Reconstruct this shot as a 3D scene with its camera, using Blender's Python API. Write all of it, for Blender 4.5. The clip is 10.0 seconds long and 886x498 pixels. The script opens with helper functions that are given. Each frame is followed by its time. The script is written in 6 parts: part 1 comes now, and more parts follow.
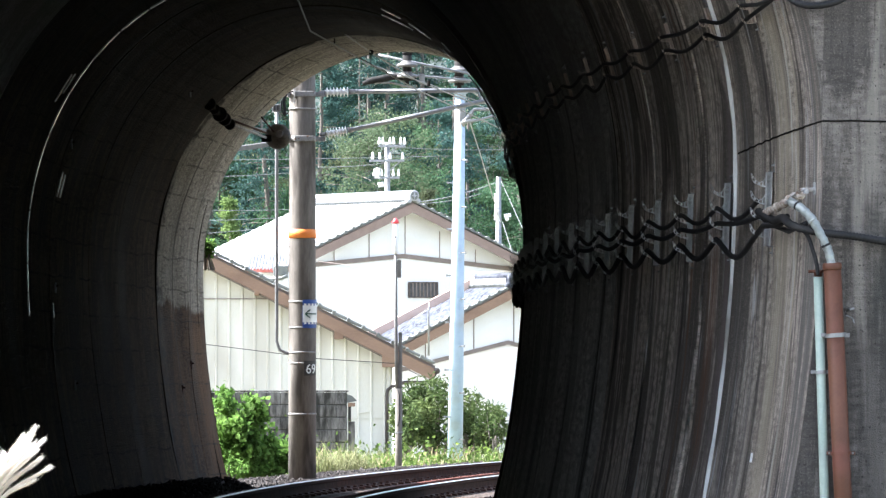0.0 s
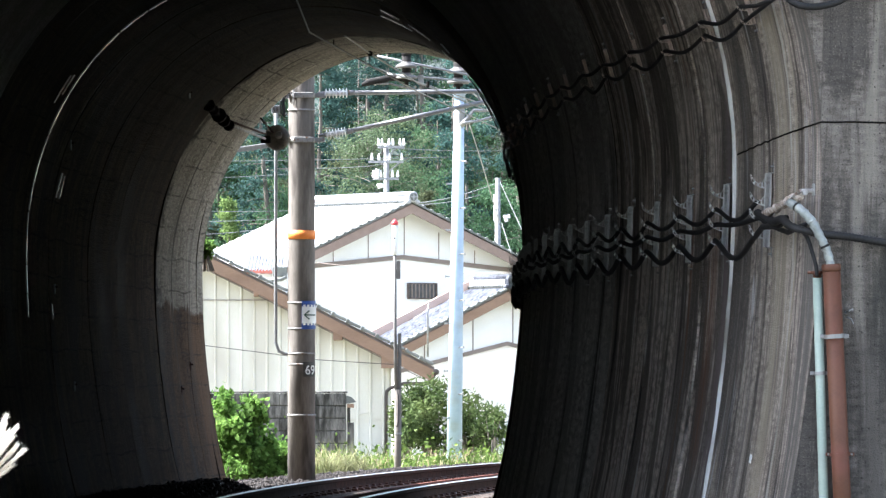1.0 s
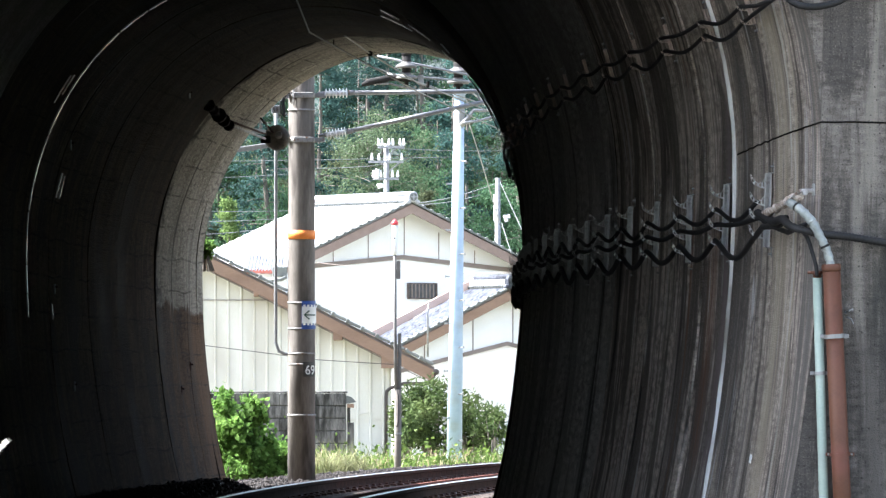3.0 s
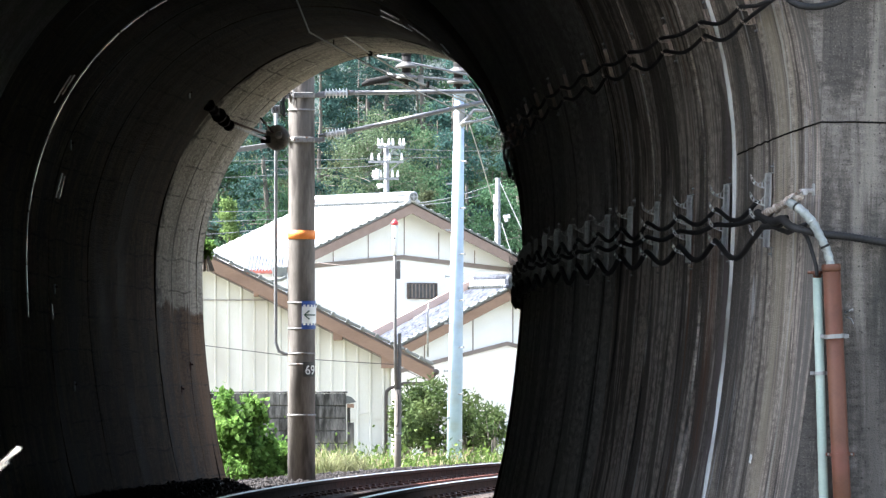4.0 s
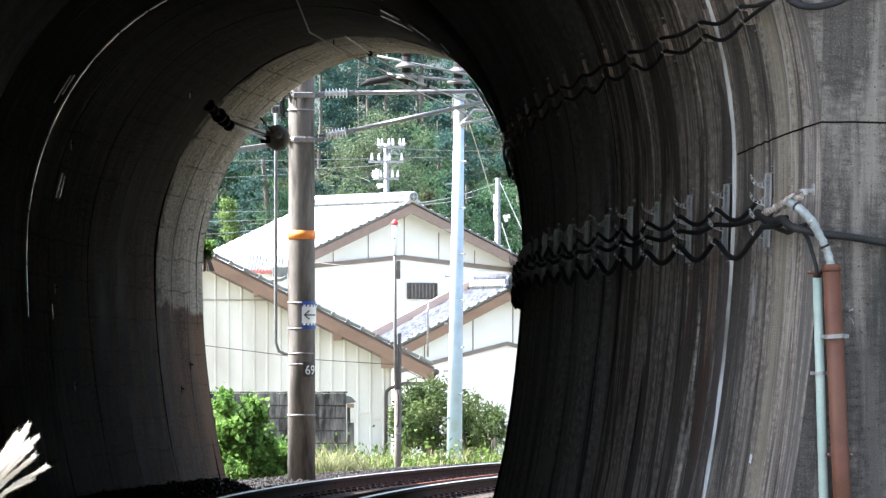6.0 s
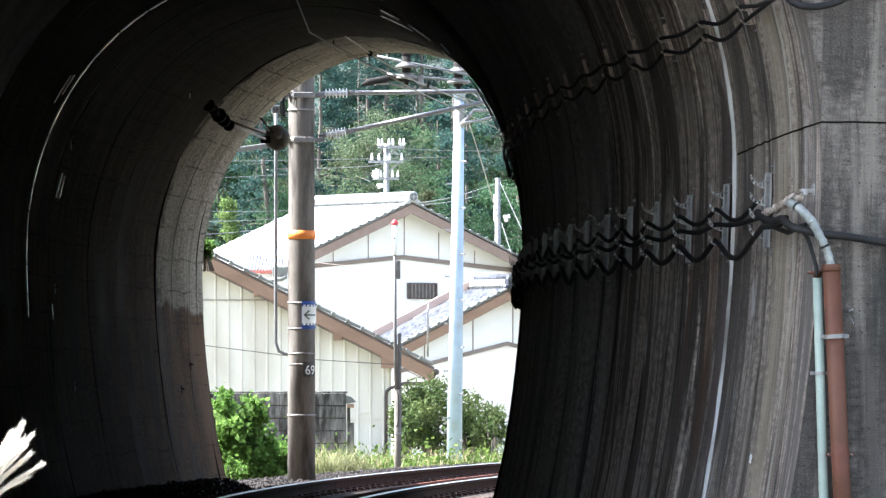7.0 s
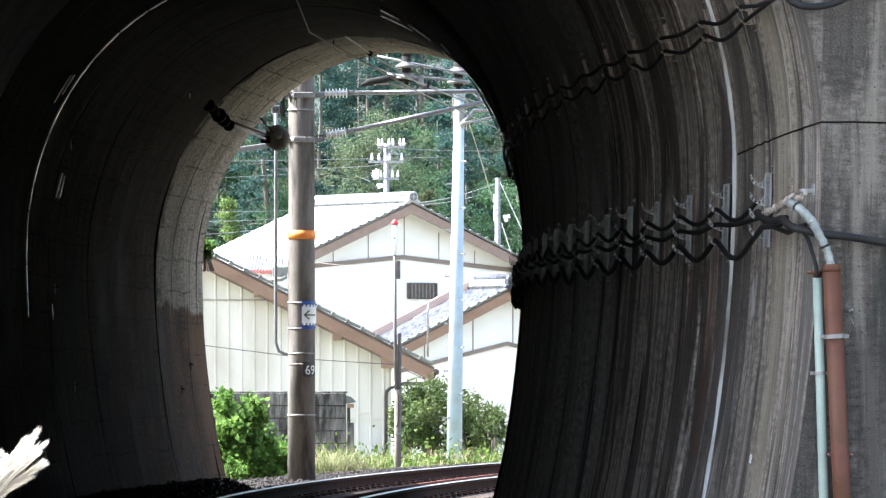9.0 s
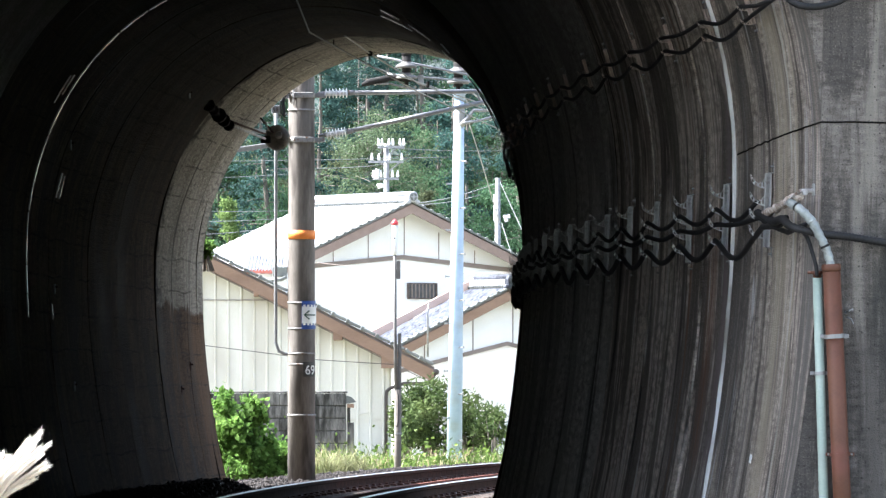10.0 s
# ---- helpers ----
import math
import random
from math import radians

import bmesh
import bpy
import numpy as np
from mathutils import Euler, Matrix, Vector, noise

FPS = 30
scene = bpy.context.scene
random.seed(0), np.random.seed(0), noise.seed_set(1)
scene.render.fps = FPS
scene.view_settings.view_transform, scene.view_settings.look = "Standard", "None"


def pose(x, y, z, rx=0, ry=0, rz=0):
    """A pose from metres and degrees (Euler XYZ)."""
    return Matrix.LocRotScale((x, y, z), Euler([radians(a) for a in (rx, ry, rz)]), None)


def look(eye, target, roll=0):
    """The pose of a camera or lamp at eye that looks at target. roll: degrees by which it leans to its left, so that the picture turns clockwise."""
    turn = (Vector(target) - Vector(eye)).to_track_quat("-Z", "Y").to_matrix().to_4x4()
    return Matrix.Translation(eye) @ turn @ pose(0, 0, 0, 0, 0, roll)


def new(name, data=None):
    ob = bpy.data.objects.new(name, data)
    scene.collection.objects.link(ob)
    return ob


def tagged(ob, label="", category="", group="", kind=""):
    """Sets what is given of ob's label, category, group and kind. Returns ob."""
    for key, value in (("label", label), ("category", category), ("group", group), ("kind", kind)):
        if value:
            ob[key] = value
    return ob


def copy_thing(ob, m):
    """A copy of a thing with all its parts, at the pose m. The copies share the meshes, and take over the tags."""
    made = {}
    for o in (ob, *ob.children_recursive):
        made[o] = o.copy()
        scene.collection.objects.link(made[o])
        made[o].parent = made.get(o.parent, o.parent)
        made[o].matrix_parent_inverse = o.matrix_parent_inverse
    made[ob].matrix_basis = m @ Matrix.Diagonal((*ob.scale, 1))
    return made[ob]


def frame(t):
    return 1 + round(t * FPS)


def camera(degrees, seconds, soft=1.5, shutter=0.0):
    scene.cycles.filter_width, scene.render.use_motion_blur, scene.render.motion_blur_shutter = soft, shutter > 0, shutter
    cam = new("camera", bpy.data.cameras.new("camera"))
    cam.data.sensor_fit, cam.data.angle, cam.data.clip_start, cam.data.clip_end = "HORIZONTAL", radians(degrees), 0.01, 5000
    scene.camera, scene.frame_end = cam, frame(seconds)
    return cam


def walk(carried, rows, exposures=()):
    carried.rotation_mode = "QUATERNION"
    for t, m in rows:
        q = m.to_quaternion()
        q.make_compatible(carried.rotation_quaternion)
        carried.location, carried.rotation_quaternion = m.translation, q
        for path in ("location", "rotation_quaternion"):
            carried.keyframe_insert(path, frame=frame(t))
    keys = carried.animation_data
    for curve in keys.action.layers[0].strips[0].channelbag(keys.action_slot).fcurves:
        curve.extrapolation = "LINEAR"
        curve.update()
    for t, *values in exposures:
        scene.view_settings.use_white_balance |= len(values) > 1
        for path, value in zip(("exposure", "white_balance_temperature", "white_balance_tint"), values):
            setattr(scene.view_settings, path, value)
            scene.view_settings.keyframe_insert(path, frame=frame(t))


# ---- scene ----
# one still camera on the bank beside the track, looking through the curved tunnel
cam = camera(7.4767, 10.0, soft=1.4)
EYE = (0.0, 0.0, 1.236)
STILL = pose(*EYE, 91.0803, 0, 0)
# the tripod settles by a hair in the first second
walk(cam, [(0.0, pose(*EYE, 91.0708, 0, 0.0072)), (0.4, pose(*EYE, 91.0803, 0, 0.0072)), (1.0, STILL), (1.2, STILL), (10.0, STILL)], exposures=[(0.0, 2.78, 6010, 10.5), (10.0, 2.78, 6010, 10.5)])

# ---- light: hazy sun high on the far side of the hill, from the west bank
SUN_AZ, SUN_EL = radians(-80), radians(46)
world = bpy.data.worlds.new("world")
scene.world = world
world.use_nodes = True
wn = world.node_tree
sky = wn.nodes.new("ShaderNodeTexSky")
sky.sky_type = "NISHITA"
sky.sun_disc = False
sky.sun_elevation, sky.sun_rotation = SUN_EL, SUN_AZ
sky.dust_density, sky.air_density = 3.0, 1.0
haze = wn.nodes.new("ShaderNodeHueSaturation")
haze.inputs["Saturation"].default_value = 0.6
wn.links.new(sky.outputs[0], haze.inputs["Color"])
wn.links.new(haze.outputs[0], wn.nodes["Background"].inputs[0])
wn.nodes["Background"].inputs[1].default_value = 0.1
sun = new("sun", bpy.data.lights.new("sun", "SUN"))
sun.data.energy, sun.data.angle, sun.data.color = 4.2, radians(3), (1.0, 0.96, 0.9)
to_sun = Vector((math.sin(SUN_AZ) * math.cos(SUN_EL), math.cos(SUN_AZ) * math.cos(SUN_EL), math.sin(SUN_EL)))
sun.matrix_world = look(to_sun * 300, (0, 0, 0))


# ---- materials
def mat(name, a, b, rough=0.8, scale=6.0, fine=60.0, metal=0.0, bump=0.3, dist=0.01, coords="Object", stretch=(1, 1, 1),
        vary=0.0, island=0.0, trans=0.0, dirt=None, dirt_scale=1.5, dirt_at=(0.5, 0.7), spec=0.5):
    """Two colours mixed by coarse and fine noise, with relief, optional dirt patches and piece-to-piece variation."""
    m = bpy.data.materials.new(name)
    m.use_nodes = True
    nt = m.node_tree
    n, l = nt.nodes, nt.links
    p = n["Principled BSDF"]
    tc, mp = n.new("ShaderNodeTexCoord"), n.new("ShaderNodeMapping")
    mp.inputs["Scale"].default_value = stretch
    l.new(n.new("ShaderNodeNewGeometry").outputs["Position"] if coords == "World" else tc.outputs[coords], mp.inputs[0])
    n1, n2 = n.new("ShaderNodeTexNoise"), n.new("ShaderNodeTexNoise")
    n1.inputs["Scale"].default_value, n1.inputs["Detail"].default_value = scale, 5
    n2.inputs["Scale"].default_value, n2.inputs["Detail"].default_value = fine, 3
    l.new(mp.outputs[0], n1.inputs[0])
    l.new(mp.outputs[0], n2.inputs[0])
    mx = n.new("ShaderNodeMath")
    mx.operation = "MULTIPLY_ADD"
    l.new(n2.outputs[0], mx.inputs[0])
    mx.inputs[1].default_value = 0.45
    l.new(n1.outputs[0], mx.inputs[2])
    rmp = n.new("ShaderNodeValToRGB")
    rmp.color_ramp.elements[0].position, rmp.color_ramp.elements[1].position = 0.5, 0.95
    rmp.color_ramp.elements[0].color, rmp.color_ramp.elements[1].color = (*a, 1), (*b, 1)
    l.new(mx.outputs[0], rmp.inputs[0])
    col = rmp.outputs[0]
    if dirt:
        n3, r3, m3 = n.new("ShaderNodeTexNoise"), n.new("ShaderNodeMapRange"), n.new("ShaderNodeMix")
        n3.inputs["Scale"].default_value, n3.inputs["Detail"].default_value = dirt_scale, 6
        l.new(mp.outputs[0], n3.inputs[0])
        l.new(n3.outputs[0], r3.inputs[0])
        r3.inputs[1].default_value, r3.inputs[2].default_value = dirt_at
        m3.data_type = "RGBA"
        l.new(r3.outputs[0], m3.inputs[0])
        l.new(col, m3.inputs[6])
        m3.inputs[7].default_value = (*dirt, 1)
        col = m3.outputs[2]
    for amt in (vary, island):
        if not amt:
            continue
        src = n.new("ShaderNodeNewGeometry").outputs["Random Per Island"] if amt is island else n.new("ShaderNodeObjectInfo").outputs["Random"]
        r4, hs = n.new("ShaderNodeMapRange"), n.new("ShaderNodeHueSaturation")
        r4.inputs[3].default_value, r4.inputs[4].default_value = 1 - amt, 1 + amt
        l.new(src, r4.inputs[0])
        l.new(r4.outputs[0], hs.inputs["Value"])
        l.new(col, hs.inputs["Color"])
        col = hs.outputs[0]
    l.new(col, p.inputs["Base Color"])
    p.inputs["Roughness"].default_value, p.inputs["Metallic"].default_value = rough, metal
    p.inputs["Specular IOR Level"].default_value = spec
    if bump:
        bp = n.new("ShaderNodeBump")
        bp.inputs["Strength"].default_value, bp.inputs["Distance"].default_value = bump, dist
        l.new(mx.outputs[0], bp.inputs["Height"])
        l.new(bp.outputs[0], p.inputs["Normal"])
    if trans:
        tr, ms = n.new("ShaderNodeBsdfTranslucent"), n.new("ShaderNodeMixShader")
        l.new(col, tr.inputs[0])
        ms.inputs[0].default_value = trans
        l.new(p.outputs[0], ms.inputs[1])
        l.new(tr.outputs[0], ms.inputs[2])
        l.new(ms.outputs[0], n["Material Output"].inputs[0])
    return m


def lining_mat(name, base, light, soot, streak, lime=0.62, crown=0.5, bands=(), fs=1.0, fa=1.0, blocks=0.0, lime_gain=2.0, pits=0.0, rough=0.9, spec=0.2,
               grain=(26, 120), soil=0.85, fleck=0.5, foot=None, edge=None):
    """Old tunnel concrete: water streaks that run down the wall, soot, pale lime bloom. UV: metres along and round the
    vault.
    bands: seepage stains (place along the line, half width, colour, strength, first and last metre round the vault).
    foot: a browner lower lift (metres round, two colours, dark streak). edge: the darkened bays' colour creeping in
    (place, colour)."""
    m = bpy.data.materials.new(name)
    m.use_nodes = True
    nt = m.node_tree
    n, l = nt.nodes, nt.links
    p = n["Principled BSDF"]
    p.inputs["Specular IOR Level"].default_value = spec
    uv = n.new("ShaderNodeUVMap")
    uv.uv_map = "UVMap"

    def math_node(op, a, b=None, c=None):
        k = n.new("ShaderNodeMath")
        k.operation = op
        for i, v in enumerate((a, b, c)):
            if v is None:
                continue
            if isinstance(v, (int, float)):
                k.inputs[i].default_value = v
            else:
                l.new(v, k.inputs[i])
        return k.outputs[0]

    def noise_at(sx, sy, detail=4, off=0.0, warp=0.0):
        mp, t = n.new("ShaderNodeMapping"), n.new("ShaderNodeTexNoise")
        mp.inputs["Scale"].default_value = (sx, sy, 1)
        mp.inputs["Location"].default_value = (off, off * 0.7, 0)
        l.new(uv.outputs[0], mp.inputs[0])
        l.new(mp.outputs[0], t.inputs[0])
        t.inputs["Scale"].default_value, t.inputs["Detail"].default_value, t.inputs["Distortion"].default_value = 1.0, detail, warp
        return t.outputs[0]

    def ramp(src, lo, hi, a=0.0, b=1.0):
        r = n.new("ShaderNodeMapRange")
        r.inputs[1].default_value, r.inputs[2].default_value = lo, hi
        r.inputs[3].default_value, r.inputs[4].default_value = a, b
        l.new(src, r.inputs[0])
        return r.outputs[0]

    def mix(fac, a, b):
        k = n.new("ShaderNodeMix")
        k.data_type = "RGBA"
        l.new(fac, k.inputs[0])
        for i, c in ((6, a), (7, b)):
            if isinstance(c, tuple):
                k.inputs[i].default_value = (*c, 1)
            else:
                l.new(c, k.inputs[i])
        return k.outputs[2]

    sep = n.new("ShaderNodeSeparateXYZ")
    l.new(uv.outputs[0], sep.inputs[0])
    round_m = math_node("ABSOLUTE", sep.outputs[1])
    fine = noise_at(grain[0], grain[1], 4)
    mid = noise_at(7 * fs, 16 * fa, 5, 4.4)
    blot = noise_at(1.8 * fs, 1.6 * fa, 5, 3.3)
    wide = noise_at(2.2 * fs, 0.33 * fa, 5, 1.7, 0.3)
    thin = noise_at(9.0 * fs, 0.55 * fa, 6, 5.1, 0.9)
    hair = noise_at(24.0 * fs, 1.3 * fa, 5, 2.9, 0.6)
    bloom = noise_at(6.5 * fs, 0.6 * fa, 6, 9.4, 0.8)
    speck = math_node("MULTIPLY_ADD", mid, 0.6, math_node("MULTIPLY", fine, 0.5))

    def surface(b0, b1, dark, run):
        k = mix(ramp(speck, 0.44, 0.64), tuple(v * 0.45 for v in b0), tuple(v * 1.5 for v in b0))
        k = mix(ramp(blot, 0.42, 0.68, 0.0, 0.8), k, b1)
        k = mix(ramp(thin, 0.52, 0.57, 0.0, soil), k, run)
        k = mix(ramp(wide, 0.52, 0.56, 0.0, soil), k, dark)
        k = mix(ramp(hair, 0.56, 0.62, 0.0, soil * 0.75), k, dark)
        k = mix(ramp(fine, 0.55, 0.63, 0.0, 0.55), k, tuple(v * 0.5 for v in dark))
        return mix(ramp(noise_at(grain[0] * 0.8, grain[1] * 0.8, 3, 6.1), 0.57, 0.64, 0.0, fleck), k, tuple(v * 1.9 for v in b0))

    c = surface(base, light, soot, streak)
    c = mix(ramp(bloom, lime, lime + 0.1, 0.0, 0.85), c, tuple(min(0.6, v * lime_gain) for v in light))
    if foot:
        low = surface(foot[1], foot[2], foot[3], tuple((a + b) / 2 for a, b in zip(foot[1], foot[3])))
        ragged = math_node("ADD", round_m, math_node("MULTIPLY_ADD", noise_at(3.0, 2.5, 5, 8.8), 0.5, -0.25))
        c = mix(ramp(ragged, foot[0] - 0.025, foot[0] + 0.05), c, low)
    wobble = math_node("MULTIPLY_ADD", noise_at(1.2, 0.5, 3, 2.2), 0.5, -0.25)
    along = math_node("ADD", sep.outputs[0], wobble)
    for place, half, colour, strength, *span in bands:
        off = math_node("ABSOLUTE", math_node("SUBTRACT", along, place))
        mask = ramp(off, half * 0.45, half * 1.2, strength, 0.0)
        mask = math_node("MULTIPLY", mask, ramp(noise_at(16, 0.9, 5, place), 0.3, 0.52))
        if span:
            end = math_node("ADD", sep.outputs[1], math_node("MULTIPLY_ADD", hair, 0.5, -0.25))
            mask = math_node("MULTIPLY", mask, math_node("MULTIPLY", ramp(end, span[0] - 0.12, span[0] + 0.12), ramp(end, span[1] - 0.12, span[1] + 0.12, 1.0, 0.0)))
        c = mix(mask, c, colour)
    if pits:
        c = mix(ramp(noise_at(62, 62, 2, 7.7), 0.65, 0.7, 0.0, pits), c, tuple(v * 0.2 for v in base))
    if blocks:
        br, mp = n.new("ShaderNodeTexBrick"), n.new("ShaderNodeMapping")
        mp.inputs["Location"].default_value = (0.2, 0.1, 0)
        warped = n.new("ShaderNodeVectorMath")
        warped.operation = "ADD"
        shift = n.new("ShaderNodeCombineXYZ")
        l.new(math_node("MULTIPLY", noise_at(1.5, 3, 3, 1.1), 0.25), shift.inputs[0])
        l.new(math_node("MULTIPLY", noise_at(1.0, 2, 4, 3.1), 0.12), shift.inputs[1])
        l.new(uv.outputs[0], mp.inputs[0])
        l.new(mp.outputs[0], warped.inputs[0])
        l.new(shift.outputs[0], warped.inputs[1])
        l.new(warped.outputs[0], br.inputs[0])
        br.inputs["Scale"].default_value, br.inputs["Brick Width"].default_value, br.inputs["Row Height"].default_value = 1.0, 0.9, 0.36
        br.inputs["Mortar Size"].default_value, br.inputs["Mortar Smooth"].default_value = 0.014, 0.6
        c = mix(math_node("MULTIPLY", math_node("MULTIPLY", br.outputs["Fac"], ramp(noise_at(2.0, 1.5, 3, 6.6), 0.4, 0.55)), blocks), c, tuple(v * 0.25 for v in soot))
    if edge:
        creep = math_node("ADD", sep.outputs[0], math_node("MULTIPLY_ADD", math_node("ADD", blot, noise_at(3.5, 5, 5, 6.3)), 1.3, -1.3))
        c = mix(ramp(creep, edge[0] - 0.05, edge[0] + 0.3, 0.95, 0.0), c, edge[1])
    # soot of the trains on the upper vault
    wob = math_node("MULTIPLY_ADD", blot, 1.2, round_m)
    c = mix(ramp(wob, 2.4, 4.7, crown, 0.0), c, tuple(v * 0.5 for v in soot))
    l.new(c, p.inputs["Base Color"])
    l.new(ramp(wide, 0.5, 0.7, rough, rough - 0.2), p.inputs["Roughness"])
    bp = n.new("ShaderNodeBump")
    bp.inputs["Strength"].default_value, bp.inputs["Distance"].default_value = 0.7, 0.012
    l.new(math_node("MULTIPLY_ADD", mid, 0.6, math_node("MULTIPLY_ADD", hair, 0.4, fine)), bp.inputs["Height"])
    l.new(bp.outputs[0], p.inputs["Normal"])
    return m


BEIGE, BROWN, INK, GREEN = (0.4, 0.35, 0.265), (0.2, 0.1, 0.06), (0.02, 0.019, 0.018), (0.09, 0.1, 0.07)
LIME, GREY = (0.5, 0.49, 0.44), (0.11, 0.105, 0.1)
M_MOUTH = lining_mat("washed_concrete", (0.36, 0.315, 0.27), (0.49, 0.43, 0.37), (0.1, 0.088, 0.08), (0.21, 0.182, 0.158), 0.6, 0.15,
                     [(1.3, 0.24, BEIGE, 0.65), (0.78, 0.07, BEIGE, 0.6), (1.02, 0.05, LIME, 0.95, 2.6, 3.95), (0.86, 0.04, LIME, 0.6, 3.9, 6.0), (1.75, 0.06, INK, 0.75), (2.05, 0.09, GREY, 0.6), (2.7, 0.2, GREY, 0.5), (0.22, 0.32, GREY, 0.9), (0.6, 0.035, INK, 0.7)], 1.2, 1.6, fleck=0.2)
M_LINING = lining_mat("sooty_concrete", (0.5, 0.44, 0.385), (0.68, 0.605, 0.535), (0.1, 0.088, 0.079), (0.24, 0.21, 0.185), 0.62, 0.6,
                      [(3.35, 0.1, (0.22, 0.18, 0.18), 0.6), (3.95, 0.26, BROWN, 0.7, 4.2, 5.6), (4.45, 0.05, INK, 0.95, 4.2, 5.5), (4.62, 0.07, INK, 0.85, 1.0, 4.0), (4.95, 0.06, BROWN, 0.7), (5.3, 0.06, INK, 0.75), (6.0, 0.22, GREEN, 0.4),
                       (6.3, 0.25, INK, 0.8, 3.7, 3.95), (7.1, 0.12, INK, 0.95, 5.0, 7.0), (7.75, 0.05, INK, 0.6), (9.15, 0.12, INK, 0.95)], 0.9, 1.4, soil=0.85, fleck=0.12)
# paler than sooty concrete: light on the right-hand wall is put into the colour
M_DEEP = lining_mat("lightened_sooty_concrete", (0.55, 0.535, 0.5), (0.62, 0.605, 0.565), (0.24, 0.232, 0.218), (0.42, 0.405, 0.38), 0.72, 0.85,
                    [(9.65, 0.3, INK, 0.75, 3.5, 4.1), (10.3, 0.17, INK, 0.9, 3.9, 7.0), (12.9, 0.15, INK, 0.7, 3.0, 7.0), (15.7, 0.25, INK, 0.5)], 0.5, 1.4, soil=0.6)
# darker copy of the inner lining: the far bays' shade is in its colour
M_SHADED = lining_mat("shade_painted_sooty_concrete", (0.085, 0.062, 0.044), (0.13, 0.094, 0.066), (0.03, 0.024, 0.019), (0.05, 0.039, 0.03), 0.72, 0.7, fs=0.5, fa=1.3, blocks=0.8, lime_gain=1.3, rough=0.97, spec=0.03, grain=(14, 60))
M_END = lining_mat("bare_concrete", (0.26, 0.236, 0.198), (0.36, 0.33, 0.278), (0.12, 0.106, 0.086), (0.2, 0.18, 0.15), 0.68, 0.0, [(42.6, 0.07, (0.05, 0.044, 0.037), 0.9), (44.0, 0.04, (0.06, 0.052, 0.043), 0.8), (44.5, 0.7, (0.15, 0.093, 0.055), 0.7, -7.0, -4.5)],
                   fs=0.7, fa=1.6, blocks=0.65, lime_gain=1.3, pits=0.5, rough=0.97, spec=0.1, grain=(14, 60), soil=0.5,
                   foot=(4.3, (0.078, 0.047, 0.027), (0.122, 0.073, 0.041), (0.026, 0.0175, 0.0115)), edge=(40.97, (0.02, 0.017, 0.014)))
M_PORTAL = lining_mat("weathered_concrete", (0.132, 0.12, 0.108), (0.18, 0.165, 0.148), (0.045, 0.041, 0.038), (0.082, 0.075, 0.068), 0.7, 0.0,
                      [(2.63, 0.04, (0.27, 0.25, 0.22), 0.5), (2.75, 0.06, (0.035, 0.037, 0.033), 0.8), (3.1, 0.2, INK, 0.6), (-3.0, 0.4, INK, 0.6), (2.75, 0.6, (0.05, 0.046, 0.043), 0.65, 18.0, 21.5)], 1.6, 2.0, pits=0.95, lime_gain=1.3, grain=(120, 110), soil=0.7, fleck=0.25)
M_SEAM = mat("black_joint_filler", (0.006, 0.006, 0.006), (0.014, 0.013, 0.012), 0.95, spec=0.05)
M_PVC = mat("white_plastic", (0.72, 0.73, 0.73), (0.86, 0.87, 0.87), 0.45, 8, 90, dirt=(0.25, 0.24, 0.22), dirt_at=(0.52, 0.7), bump=0.1)
M_PVC_DARK = mat("grimy_plastic", (0.6, 0.6, 0.58), (0.8, 0.8, 0.78), 0.5, 9, 70, dirt=(0.05, 0.05, 0.05), dirt_scale=4, dirt_at=(0.52, 0.6), bump=0.1)
M_GALV = mat("galvanised_steel", (0.2, 0.205, 0.21), (0.34, 0.345, 0.35), 0.5, 12, 90, metal=0.7, bump=0.15, dist=0.003)
M_GALV_OLD = mat("dull_galvanised_steel", (0.16, 0.16, 0.16), (0.34, 0.34, 0.34), 0.65, 14, 90, metal=0.4, bump=0.2, dist=0.003, dirt=(0.14, 0.075, 0.04), dirt_scale=20, dirt_at=(0.55, 0.7))
M_GALV_DULL = mat("dull_zinc", (0.36, 0.37, 0.365), (0.52, 0.53, 0.52), 0.6, 12, 90, metal=0.1, bump=0.2, dist=0.003, dirt=(0.14, 0.11, 0.085), dirt_scale=16, dirt_at=(0.56, 0.72))
M_BRACKET_OLD = mat("tarnished_steel", (0.4, 0.32, 0.27), (0.62, 0.52, 0.44), 0.6, 14, 90, metal=0.0, bump=0.2, dist=0.003)
M_TUBE = mat("painted_grey_tube", (0.19, 0.197, 0.21), (0.28, 0.288, 0.3), 0.4, 10, 60, metal=0.3, bump=0.1, dist=0.002)
M_BLUE = mat("pale_blue_painted_steel", (0.35, 0.47, 0.61), (0.45, 0.565, 0.69), 0.45, 7, 60, bump=0.12, dist=0.003, dirt=(0.36, 0.42, 0.48), dirt_scale=3)
M_RUBBER = mat("black_cable_sheath", (0.012, 0.012, 0.013), (0.03, 0.03, 0.031), 0.6, 10, 80, bump=0.2, dist=0.002, spec=0.2)
M_CLIP = mat("rusty_clip_steel", (0.06, 0.03, 0.022), (0.15, 0.075, 0.055), 0.85, 10, 90, bump=0.3, dist=0.003)
M_WET = mat("wet_glossy_lime", (0.25, 0.25, 0.24), (0.4, 0.4, 0.38), 0.16, 5, 40, bump=0.12, dist=0.004, spec=0.8)
M_RUST = mat("rusty_steel", (0.018, 0.01, 0.008), (0.06, 0.029, 0.021), 0.9, 10, 90, bump=0.4, dist=0.003, spec=0.08)
